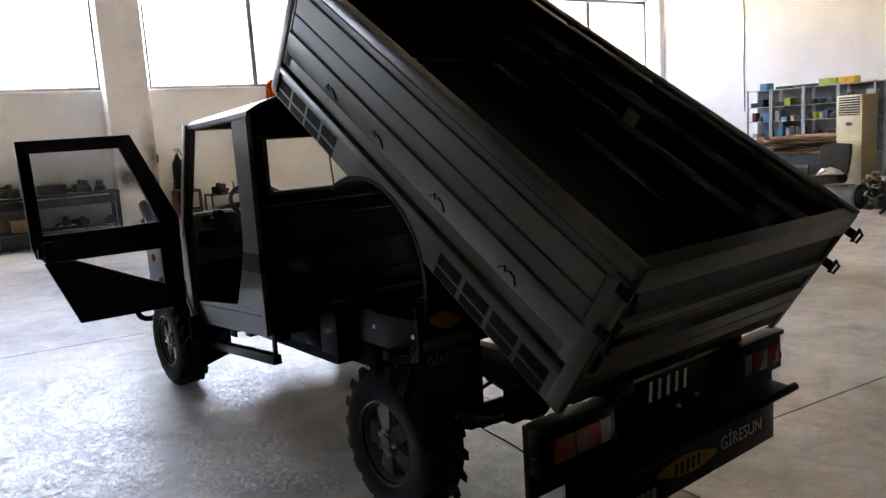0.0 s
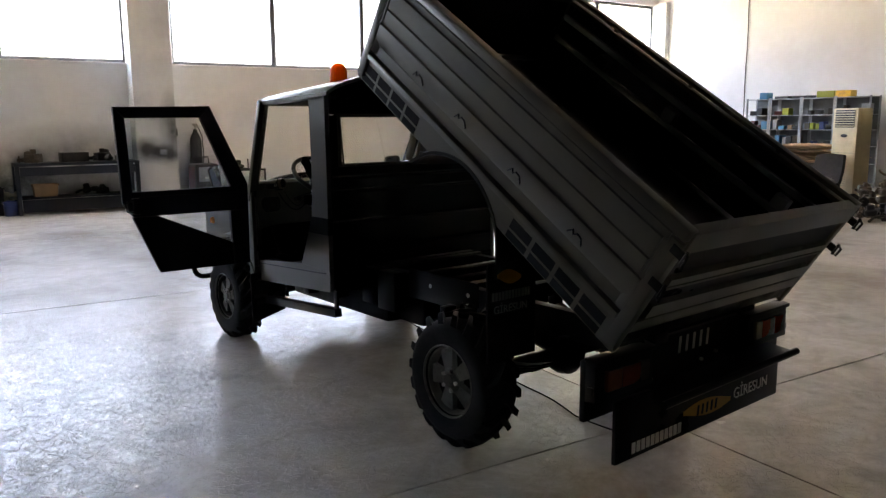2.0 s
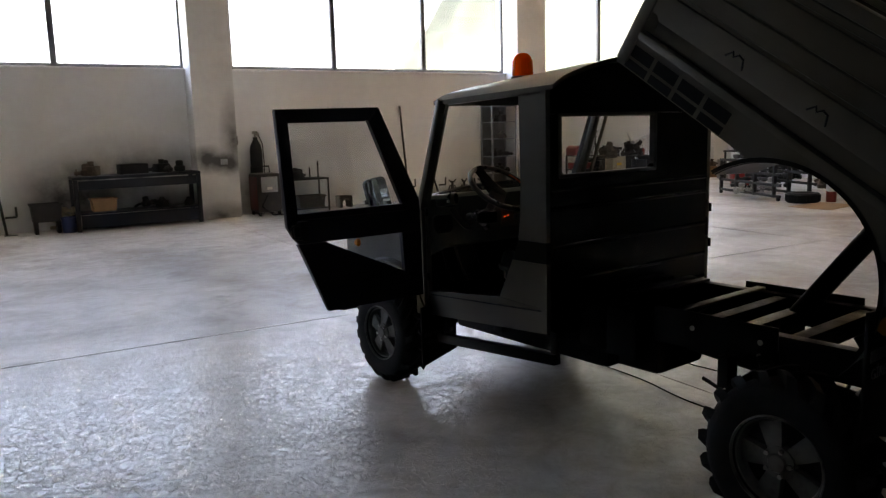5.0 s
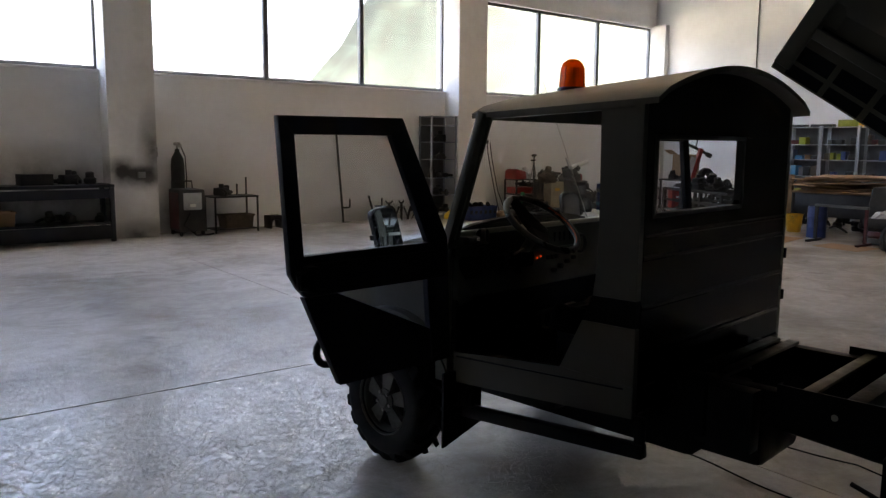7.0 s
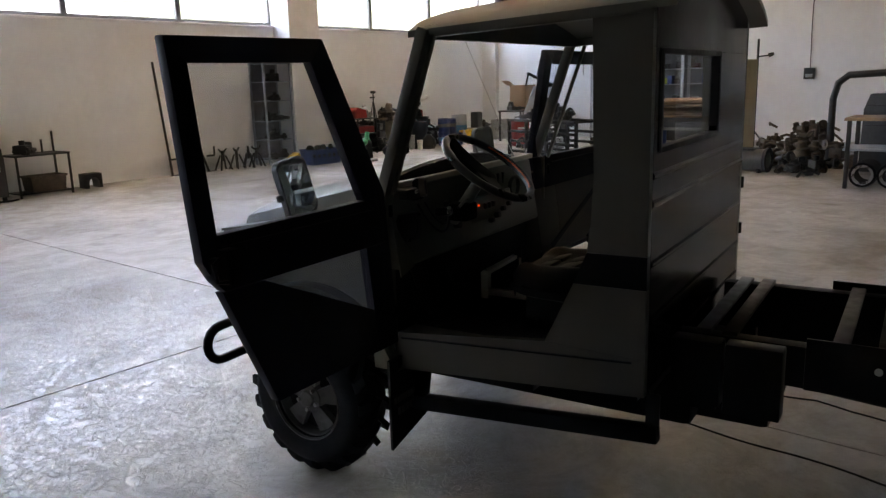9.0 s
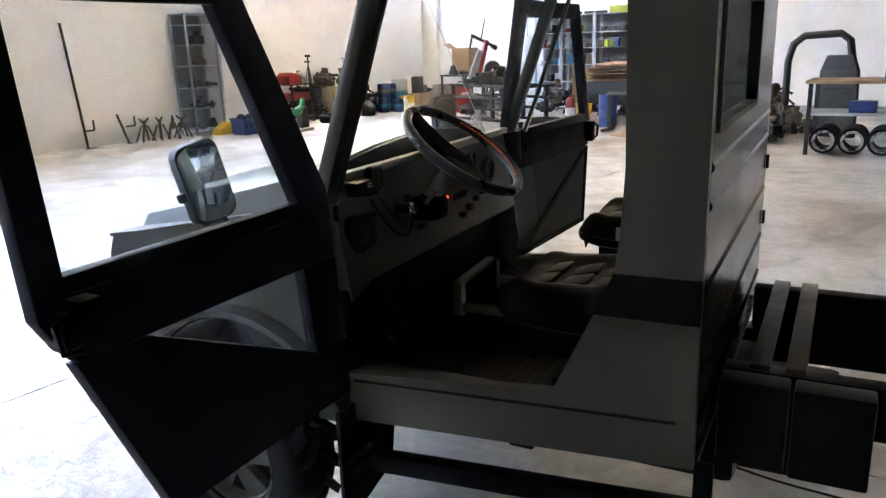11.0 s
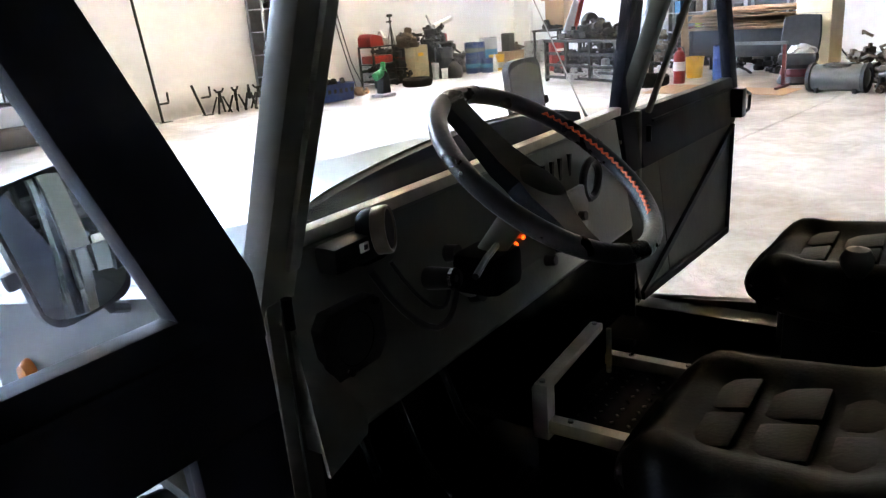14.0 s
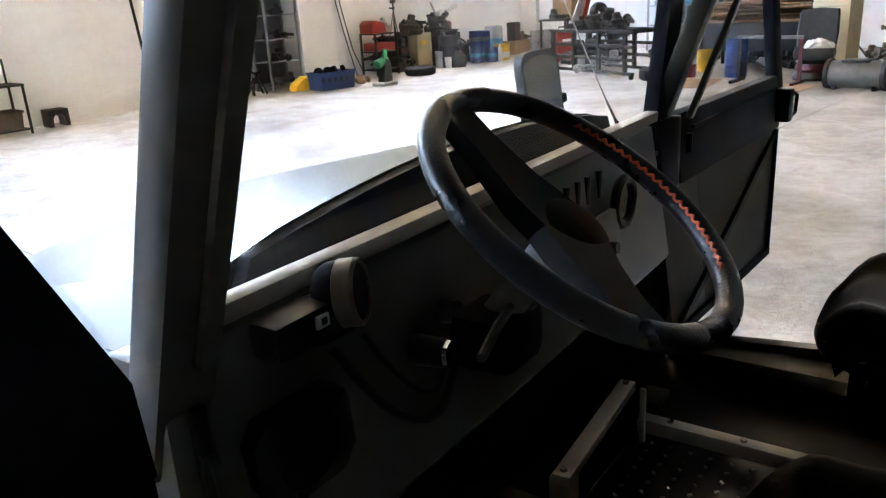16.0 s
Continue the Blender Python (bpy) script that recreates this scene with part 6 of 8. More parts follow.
def tyre_lying(m, r=0.3, w=0.17, label="worn black tyre lying flat on the floor"):
    t = thing("tyre", m, label, "tyre")
    bm = B()
    lathe(bm, [(r * 0.58, 0.02), (r * 0.66, 0.0), (r * 0.9, 0.0), (r, 0.035), (r, w - 0.035), (r * 0.9, w), (r * 0.66, w), (r * 0.58, w - 0.02), (r * 0.58, 0.02)], 40, closed=False)
    part("casing", bm, M_RUBBER, t)
    bm = B()
    for k in range(30):
        a = math.tau * k / 30
        box(bm, r - 0.008, r + 0.008, -0.016, 0.016, 0.03, w - 0.03, 0.0, Matrix.Rotation(a, 4, "Z") @ pose(0, 0, 0))
    part("tread", bm, M_RUBBER, t)
    return t


def heap(name, m, n, sx, sy, sz, material, label, seed, category="scrap"):
    """Machine parts thrown together: housings, shafts, flanges and brackets, each lying on what is below."""
    rnd = random.Random(seed)
    t = thing(name, m, label, category)
    for k in range(n):
        bm = B()
        kind = k % 4
        s = rnd.uniform(0.5, 1.0)
        if kind == 0:
            lathe(bm, [(0.0, 0), (0.10, 0), (0.12, 0.03), (0.12, 0.10), (0.08, 0.13), (0.08, 0.22), (0.05, 0.24), (0.0, 0.24)], 16, Matrix.Scale(s, 4), closed=False)
            nm = "housing"
        elif kind == 1:
            rod(bm, (0, -0.28 * s, 0.05), (0, 0.28 * s, 0.05), 0.032)
            rod(bm, (0, -0.10 * s, 0.05), (0, 0.02 * s, 0.05), 0.05)
            rod(bm, (0, 0.2 * s, 0.05), (0, 0.24 * s, 0.05), 0.075)
            nm = "shaft"
        elif kind == 2:
            box(bm, -0.13 * s, 0.13 * s, -0.1 * s, 0.1 * s, 0, 0.16 * s, 0.02)
            rod(bm, (0, 0, 0.15 * s), (0, 0, 0.24 * s), 0.05 * s)
            box(bm, -0.18 * s, 0.18 * s, -0.03, 0.03, 0.02, 0.06, 0.006)
            nm = "block"
        else:
            tube(bm, [(-0.2 * s, 0, 0.02), (-0.1 * s, 0.05, 0.10 * s), (0.05, 0.02, 0.14 * s), (0.2 * s, -0.05, 0.05)], 0.022, 8)
            nm = "pipe"
        f = (k / max(1, n - 1))
        x, y = rnd.uniform(-sx, sx) * (1 - 0.4 * f), rnd.uniform(-sy, sy) * (1 - 0.4 * f)
        z = max(0.0, sz * f * rnd.uniform(0.6, 1.0) - 0.06)
        part(nm, bm, material, t, m=pose(x, y, z, rnd.uniform(-12, 12) if z else 0, rnd.uniform(-12, 12) if z else 0, rnd.uniform(0, 360)))
    return t


steel_bench()
carton("tool_case", H(-4.10, -0.45, 0.92, 4), 0.46, 0.30, 0.17, M_DARK, "black tool case lying on the workbench", "tool case", False)
heap("hand_tools", H(-4.75, -0.42, 0.92), 5, 0.14, 0.10, 0.08, M_PARTS, "brown rusty tools in a pile on the workbench", 3, "tools")
heap("spare_parts", H(-3.42, -0.42, 0.92), 5, 0.30, 0.10, 0.05, M_DARK, "dark oily spare parts lying along the workbench", 5, "parts")
tray("tool_tray", H(-4.62, -0.45, 0.31), 0.40, 0.3, 0.22, M_CARD, "brown tray on the lower shelf of the workbench", "tray")
heap("shelf_scrap", H(-3.65, -0.42, 0.31), 6, 0.5, 0.12, 0.12, M_DARK, "black scrap stacked on the lower shelf of the workbench", 8)
tray("parts_bin", H(-5.52, -0.42, 0.20), 0.46, 0.32, 0.30, M_DARK, "black plastic bin on a low stand", "bin")
t = thing("bin_stand", H(-5.52, -0.42), "low dark stand under the plastic bin", "stand")
for sx in (-1, 1):
    bm = B()
    box(bm, sx * 0.17 - 0.03, sx * 0.17 + 0.03, -0.13, 0.13, 0, 0.198, 0.004)
    part("stand_leg", bm, M_DARK, t)
bucket("bucket", H(-5.20, -0.58), 0.13, 0.26, M_BLUE, "blue plastic bucket beside the workbench")
heap("rag_pile", H(-5.24, -0.30, 0.0), 6, 0.10, 0.08, 0.42, M_BEIGE, "pale crumpled rags and tins beside the workbench", 12, "rags")


def pipe_stand(m, h, label, side=1):
    t = thing("pipe", m, label, "pipe")
    bm = B()
    rod(bm, (0, 0, 0), (-0.10 * side, 0.12, h), 0.022)
    part("upright", bm, M_DARK, t)
    bm = B()
    tube(bm, [(0.0, 0.02, 0.30), (0.16 * side, 0.02, 0.30), (0.17 * side, 0.02, 0.31), (0.17 * side, 0.02, 0.47)], 0.018, 10)
    part("bracket", bm, M_DARK, t)
    bm = B()
    box(bm, -0.04, 0.16, -0.04, 0.04, 0.0, 0.012, 0.003)
    part("foot", bm, M_DARK, t)


pipe_stand(H(-6.12, -0.35), 1.05, "short dark steel pipe with a bracket leaning on the wall")
pipe_stand(H(1.60, -0.20), 2.05, "tall dark steel pipe with a bracket leaning on the wall")
pipe_stand(H(2.38, -0.22), 0.52, "stub of dark steel pipe with a bracket by the wall")


def welder():
    t = thing("welding_set", H(-1.74, -0.48), "dark red and black welding machine on wheels", "welder")
    bm = B()
    box(bm, -0.23, 0.23, -0.26, 0.26, 0.07, 0.80, 0.04)
    part("case", bm, M_DARK, t)
    for s in (-1, 1):
        bm = B()
        box(bm, s * 0.231 - 0.004, s * 0.231 + 0.004, -0.22, 0.22, 0.12, 0.74, 0.003)
        part("side_sheet", bm, M_DARKRED, t)
    bm = B()
    box(bm, -0.16, 0.16, -0.272, -0.255, 0.45, 0.74, 0.006)
    part("control_panel", bm, M_GREYM, t)
    bm = B()
    box(bm, -0.05, 0.05, -0.278, -0.272, 0.50, 0.55, 0.002)
    part("label_plate", bm, M_WHITEP, t)
    for sx in (-1, 1):
        for sy in (-1, 1):
            bm = B()
            rod(bm, (sx * 0.19 - 0.02, sy * 0.2, 0.04), (sx * 0.19 + 0.02, sy * 0.2, 0.04), 0.04)
            part("castor", bm, M_RUBBER, t)
    bm = B()
    tube(bm, [(-0.18, 0.2, 0.78), (-0.18, 0.22, 0.92), (0.18, 0.22, 0.92), (0.18, 0.2, 0.78)], 0.014)
    part("handle", bm, M_DARK, t)
    bm = B()
    tube(bm, [(-0.05, -0.27, 0.4), (-0.2, -0.36, 0.2), (0.0, -0.40, 0.03), (0.25, -0.36, 0.02), (0.35, -0.28, 0.02)], 0.014, 8)
    part("welding_lead", bm, M_RUBBER, t)
    t = thing("gas_cylinder", H(-1.76, -0.15), "tall dark grey gas cylinder with its valve", "gas cylinder")
    bm = B()
    lathe(bm, [(0.0, 0.0), (0.11, 0.0), (0.115, 0.02), (0.115, 1.22), (0.10, 1.32), (0.06, 1.40), (0.04, 1.43), (0.04, 1.48), (0.0, 1.48)], 24, closed=False)
    part("bottle", bm, M_DARK, t)
    bm = B()
    rod(bm, (0, 0, 1.47), (0, 0, 1.56), 0.018)
    rod(bm, (-0.05, 0, 1.57), (0.05, 0, 1.57), 0.028)
    rod(bm, (0.03, -0.06, 1.54), (0.03, 0.0, 1.54), 0.035)
    part("valve", bm, M_STEEL, t)
    bm = B()
    tube(bm, [(0.05, -0.03, 1.54), (0.12, -0.05, 1.35), (0.13, -0.06, 1.0), (0.10, -0.1, 0.7)], 0.010, 8)
    part("gas_hose", bm, M_RUBBER, t)


welder()


def small_table():
    t = thing("metal_table", H(-0.90, -0.42), "small dark steel table with thin legs", "table")
    bm = B()
    box(bm, -0.42, 0.42, -0.25, 0.25, 0.625, 0.655, 0.004)
    part("tabletop", bm, M_DARK, t)
    for sx in (-1, 1):
        for sy in (-1, 1):
            bm = B()
            box(bm, sx * 0.40 - 0.014, sx * 0.40 + 0.014, sy * 0.23 - 0.014, sy * 0.23 + 0.014, 0, 0.624, 0.002)
            part("leg", bm, M_DARK, t)
    bm = B()
    box(bm, -0.40, 0.40, -0.23, 0.23, 0.05, 0.07, 0.003)
    part("lower_shelf", bm, M_DARK, t)
    tray("parts_box", H(-0.82, -0.42, 0.07), 0.55, 0.34, 0.24, M_PARTS, "rusty brown box on the lower shelf of the table", "box")
    heap("welding_rods", H(-1.04, -0.42, 0.655), 4, 0.12, 0.08, 0.03, M_DARK, "dark rods and clamps lying on the metal table", 17, "rods")
    for x, h in ((-0.74, 0.20), (-0.56, 0.32)):
        u = thing("steel_bar", H(x, -0.31, 0.655), "upright dark steel bar on the metal table", "bar")
        bm = B()
        box(bm, -0.012, 0.012, -0.012, 0.012, 0, h, 0.002)
        part("bar", bm, M_DARK, u)
    t = thing("low_stool", H(-0.02, -0.32), "low dark stool with an open arch front", "stool")
    bm = B()
    slab(bm, [(-0.14, 0), (-0.09, 0)] + [(0.09 * math.cos(radians(a)), 0.09 + 0.09 * math.sin(radians(a))) for a in np.linspace(180, 0, 10)] + [(0.09, 0), (0.14, 0), (0.14, 0.24), (-0.14, 0.24)], "y", -0.12, 0.12, 0.004)
    part("body", bm, M_DARK, t)


small_table()


def axle_stand(m, h=0.36):
    t = thing("axle_stand", m, "dark steel axle stand by the wall", "axle stand", "axle stands along the wall")
    for sx, sy in ((-1, -1), (1, -1), (1, 1), (-1, 1)):
        bm = B()
        bar(bm, (sx * 0.13, sy * 0.10, 0), (sx * 0.04, sy * 0.03, h * 0.78), 0.028)
        part("leg", bm, M_DARK, t)
    bm = B()
    rod(bm, (0, 0, h * 0.5), (0, 0, h), 0.028)
    tube(bm, [(-0.09, 0, h + 0.05), (-0.05, 0, h), (0.05, 0, h), (0.09, 0, h + 0.05)], 0.018, 8)
    part("post", bm, M_DARK, t)
    return t


a0 = axle_stand(H(2.68, -0.28))
for x, y, r in ((2.96, -0.34, 20), (3.20, -0.40, 55), (3.36, -0.45, -15)):
    copy_thing(a0, H(x, y, 0, r))


def BACK(d, s=1):
    return sorted((s * (d / 2 - 0.006), s * (d / 2 - 0.002)))


def shelf_unit(m, w, d, h, zs, material, label, group="", behind=1):
    t = thing("shelving_unit", m, label, "shelving", group)
    for sx in (-1, 1):
        for sy in (-1, 1):
            bm = B()
            box(bm, sx * w / 2 - 0.018, sx * w / 2 + 0.018, sy * d / 2 - 0.018, sy * d / 2 + 0.018, 0, h, 0.002)
            part("upright", bm, material, t)
    for z in zs:
        bm = B()
        box(bm, -w / 2 + 0.019, w / 2 - 0.019, -d / 2, d / 2, z - 0.018, z, 0.002)
        part("shelf", bm, material, t)
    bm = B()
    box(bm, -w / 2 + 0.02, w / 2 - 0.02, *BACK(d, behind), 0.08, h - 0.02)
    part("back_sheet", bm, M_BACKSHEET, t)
    return t


LZ = [0.12, 0.50, 0.88, 1.28, 1.66, 2.02, 2.21]
shelf_unit(H(3.98, -0.30, 0, 0), 0.68, 0.42, 2.22, LZ, M_LADDER, "tall narrow grey steel shelving unit against the wall")
for k, z in enumerate(LZ[:5]):
    heap("shelf_parts", H(3.98, -0.30, z), 3, 0.2, 0.10, 0.03, M_DARK, "dark small parts lying on the grey shelving", 40 + k, "parts")
t = tray("crate", H(4.34, -1.26, 0, -8), 0.72, 0.42, 0.30, M_BLUE, "blue plastic crate full of black parts", "crate")
for k in range(4):
    bm = B()
    lathe(bm, [(0.03, -0.04), (0.075, -0.04), (0.085, 0.0), (0.075, 0.04), (0.03, 0.04), (0.03, -0.04)], 16, pose(-0.24 + 0.16 * k, 0.02 * (-1) ** k, 0.30, 80, 0, 20 * k), closed=False)
    part("contents", bm, M_RUBBER, t)
bm = B()
for x in np.linspace(-0.3, 0.3, 6):
    box(bm, x - 0.03, x + 0.03, -0.205, -0.199, 0.14, 0.24, 0.0)
part("side_slots", bm, M_DARK, t)
t = thing("canister", H(3.98, -0.82), "crumpled yellow plastic canister on the floor", "canister")
bm = B()
slab(bm, [(-0.17, 0), (0.13, 0), (0.15, 0.14), (0.09, 0.24), (0.02, 0.17), (-0.14, 0.11)], "y", -0.10, 0.10, 0.02)
part("body", bm, M_YEL, t)
heap("sacking", H(5.02, -1.22), 4, 0.12, 0.1, 0.14, M_CARD, "brown sacking in a heap on the floor", 60, "sacking")
for dx, col in ((0, M_DARK), (0.10, M_DARK)):
    t = thing("hose", H(5.69 + dx, -0.02), "thin dark hose hanging down the wall to the floor", "hose", "hoses on the wall")
    bm = B()
    tube(bm, [(0, 0, 1.66), (0.02, -0.02, 1.4), (0.10, -0.04, 1.0), (0.22, -0.06, 0.5), (0.32 + dx, -0.12, 0.02)], 0.011, 8)
    part("line", bm, col, t)
t = thing("hose_hook", H(5.69, -0.015, 1.66), "small dark hook on the wall", "hook")
bm = B()
box(bm, -0.03, 0.03, -0.012, 0.015, -0.03, 0.06, 0.004)
tube(bm, [(0, -0.01, 0.0), (0, -0.05, -0.01), (0, -0.06, 0.03)], 0.008, 8)
part("plate", bm, M_DARK, t)


def tool_trolley():
    t = thing("tool_trolley", H(6.28, -0.55, 0, -6), "black steel trolley with a red casing on top", "trolley")
    for sx in (-1, 1):
        for sy in (-1, 1):
            bm = B()
            box(bm, sx * 0.27 - 0.018, sx * 0.27 + 0.018, sy * 0.22 - 0.018, sy * 0.22 + 0.018, 0, 0.78, 0.003)
            part("leg", bm, M_DARK, t)
    for z in (0.10, 0.44, 0.78):
        bm = B()
        box(bm, -0.29, 0.29, -0.24, 0.24, z, z + 0.025, 0.004)
        part("tray", bm, M_DARK, t)
    bm = B()
    slab(bm, [(-0.30, 0.805), (0.05, 0.805), (0.02, 0.98), (-0.22, 1.05), (-0.30, 0.98)], "y", -0.20, 0.20, 0.02)
    part("red_casing", bm, M_RED, t, "red casing")
    bm = B()
    box(bm, -0.26, 0.26, -0.18, 0.18, 0.47, 0.62, 0.02)
    part("red_case", bm, M_RED, t, "red tool case")
    heap("drill_parts", H(6.46, -0.55, 0.805), 5, 0.1, 0.1, 0.22, M_STEEL, "bright metal drill parts piled on the trolley", 70, "parts")
    t = thing("bench_grinder", H(4.95, -1.95), "green grinder on a pale stone base", "grinder")
    bm = B()
    box(bm, -0.18, 0.18, -0.14, 0.14, 0, 0.06, 0.01)
    part("base", bm, M_GREYM, t)
    bm = B()
    slab(bm, [(-0.10, 0.061), (0.12, 0.061), (0.10, 0.40), (0.0, 0.46), (-0.05, 0.3)], "y", -0.08, 0.08, 0.02)
    part("column", bm, M_DARK, t)
    bm = B()
    rod(bm, (-0.17, 0, 0.36), (0.06, 0, 0.44), 0.075)
    rod(bm, (-0.02, -0.05, 0.46), (0.02, -0.03, 0.60), 0.045)
    part("motor", bm, M_GREENP, t)


tool_trolley()


def machine_row():
    t = thing("cabinet", H(7.40, -0.52), "beige steel cabinet with a yellow plate", "cabinet")
    bm = B()
    box(bm, -0.22, 0.22, -0.22, 0.22, 0.03, 0.72, 0.01)
    part("body", bm, M_BEIGE, t)
    bm = B()
    box(bm, -0.19, 0.19, -0.229, -0.221, 0.08, 0.68, 0.003)
    part("door", bm, M_BEIGE, t)
    bm = B()
    box(bm, -0.10, 0.06, -0.233, -0.2295, 0.50, 0.57, 0.0)
    part("plate", bm, M_YEL, t)
    for s in (-1, 1):
        bm = B()
        box(bm, s * 0.18 - 0.02, s * 0.18 + 0.02, -0.2, 0.2, 0, 0.03)
        part("foot", bm, M_DARK, t)
    heap("gearbox_parts", H(7.36, -0.52, 0.72), 7, 0.22, 0.15, 0.28, M_DARK, "dark gearbox parts piled on the cabinet", 81, "parts")
    t = thing("machine_stand", H(6.85, -0.45), "dark machine with a tall thin spindle", "machine")
    bm = B()
    box(bm, -0.16, 0.16, -0.2, 0.2, 0, 0.70, 0.015)
    part("pedestal", bm, M_DARK, t)
    bm = B()
    rod(bm, (0, 0, 0.70), (0, 0, 1.35), 0.016)
    rod(bm, (-0.06, 0, 1.36), (0.06, 0, 1.36), 0.03)
    rod(bm, (-0.10, 0, 1.24), (0.04, 0, 1.24), 0.018)
    for a in (0, 120, 240):
        rod(bm, (0.10 * math.cos(radians(a)), 0.10 * math.sin(radians(a)), 0.70), (0, 0, 1.2), 0.009)
    part("spindle", bm, M_DARK, t)
    t = thing("machine_bench", H(8.05, -0.66), "dark steel bench with a pale roller arm and red cans", "bench")
    for sx in (-1, 1):
        bm = B()
        box(bm, sx * 0.26 - 0.03, sx * 0.26 + 0.03, -0.2, 0.2, 0, 0.70, 0.004)
        part("side_frame", bm, M_DARK, t)
    for z in (0.08, 0.36, 0.70):
        bm = B()
        box(bm, -0.30, 0.30, -0.22, 0.22, z, z + 0.03, 0.004)
        part("shelf", bm, M_DARK, t)
    bm = B()
    rod(bm, (-0.15, -0.05, 1.06), (0.42, -0.08, 1.20), 0.055, seg=18)
    part("roller_arm", bm, M_WHITEP, t, "pale roller arm")
    bm = B()
    bar(bm, (-0.3, 0.0, 1.3), (0.10, -0.1, 0.40), 0.03)
    rod(bm, (0.08, 0, 0.73), (0.08, 0, 1.10), 0.028)
    part("strut", bm, M_GREYM, t)
    for x, y, z, r, h, mm, lab in ((8.28, -0.66, 0.73, 0.07, 0.17, M_RED, "red oil tin on the bench"), (8.17, -0.58, 0.73, 0.08, 0.22, M_DARK, "black tin on the bench"), (7.90, -0.56, 0.73, 0.09, 0.30, M_DARK, "tall black tin on the bench"), (8.24, -0.66, 0.39, 0.08, 0.18, M_DARK, "black tin on the bench shelf")):
        u = thing("oil_tin", H(x, y, z), lab, "tin", "tins by the bench")
        bm = B()
        lathe(bm, [(0.0, 0.0), (r, 0.0), (r, h * 0.85), (r * 0.5, h), (0.0, h)], 18, closed=False)
        part("can", bm, mm, u)
    heap("engine_parts", H(7.98, -0.60, 0.73), 11, 0.24, 0.14, 0.36, M_DARK, "black oily engine parts piled on the bench", 83, "parts")
    heap("engine_parts", H(7.05, -0.62, 0.70), 9, 0.16, 0.14, 0.34, M_PARTS, "grimy brown engine parts piled beside the spindle", 84, "parts")
    drum("oil_drum", H(7.80, -1.02), 0.19, 0.64, M_BENCH, "dark blue oil drum beside the cabinet")
    tyre_lying(H(6.46, -1.42), 0.29, 0.16)
    for x, y, r, h, mm, lab in ((7.58, -1.20, 0.07, 0.22, M_WHITEP, "white plastic pot on the floor"), (7.55, -0.98, 0.08, 0.34, M_GREYM, "grey tin on the floor")):
        bucket("pot", H(x, y), r, h, mm, lab, "pot", False)
    t = thing("rubbish_bag", H(7.84, -1.26), "full black rubbish bag on the floor", "bag")
    bm = B()
    lathe(bm, [(0.0, 0.0), (0.14, 0.0), (0.18, 0.08), (0.16, 0.22), (0.07, 0.32), (0.03, 0.34), (0.06, 0.40), (0.0, 0.40)], 18, closed=False)
    for v in bm.verts:
        v.co += Vector((1, 1, 0.4)) * 0.02 * noise.noise(v.co * 14)
    part("sack", bm, M_PLASTIC, t)


machine_row()


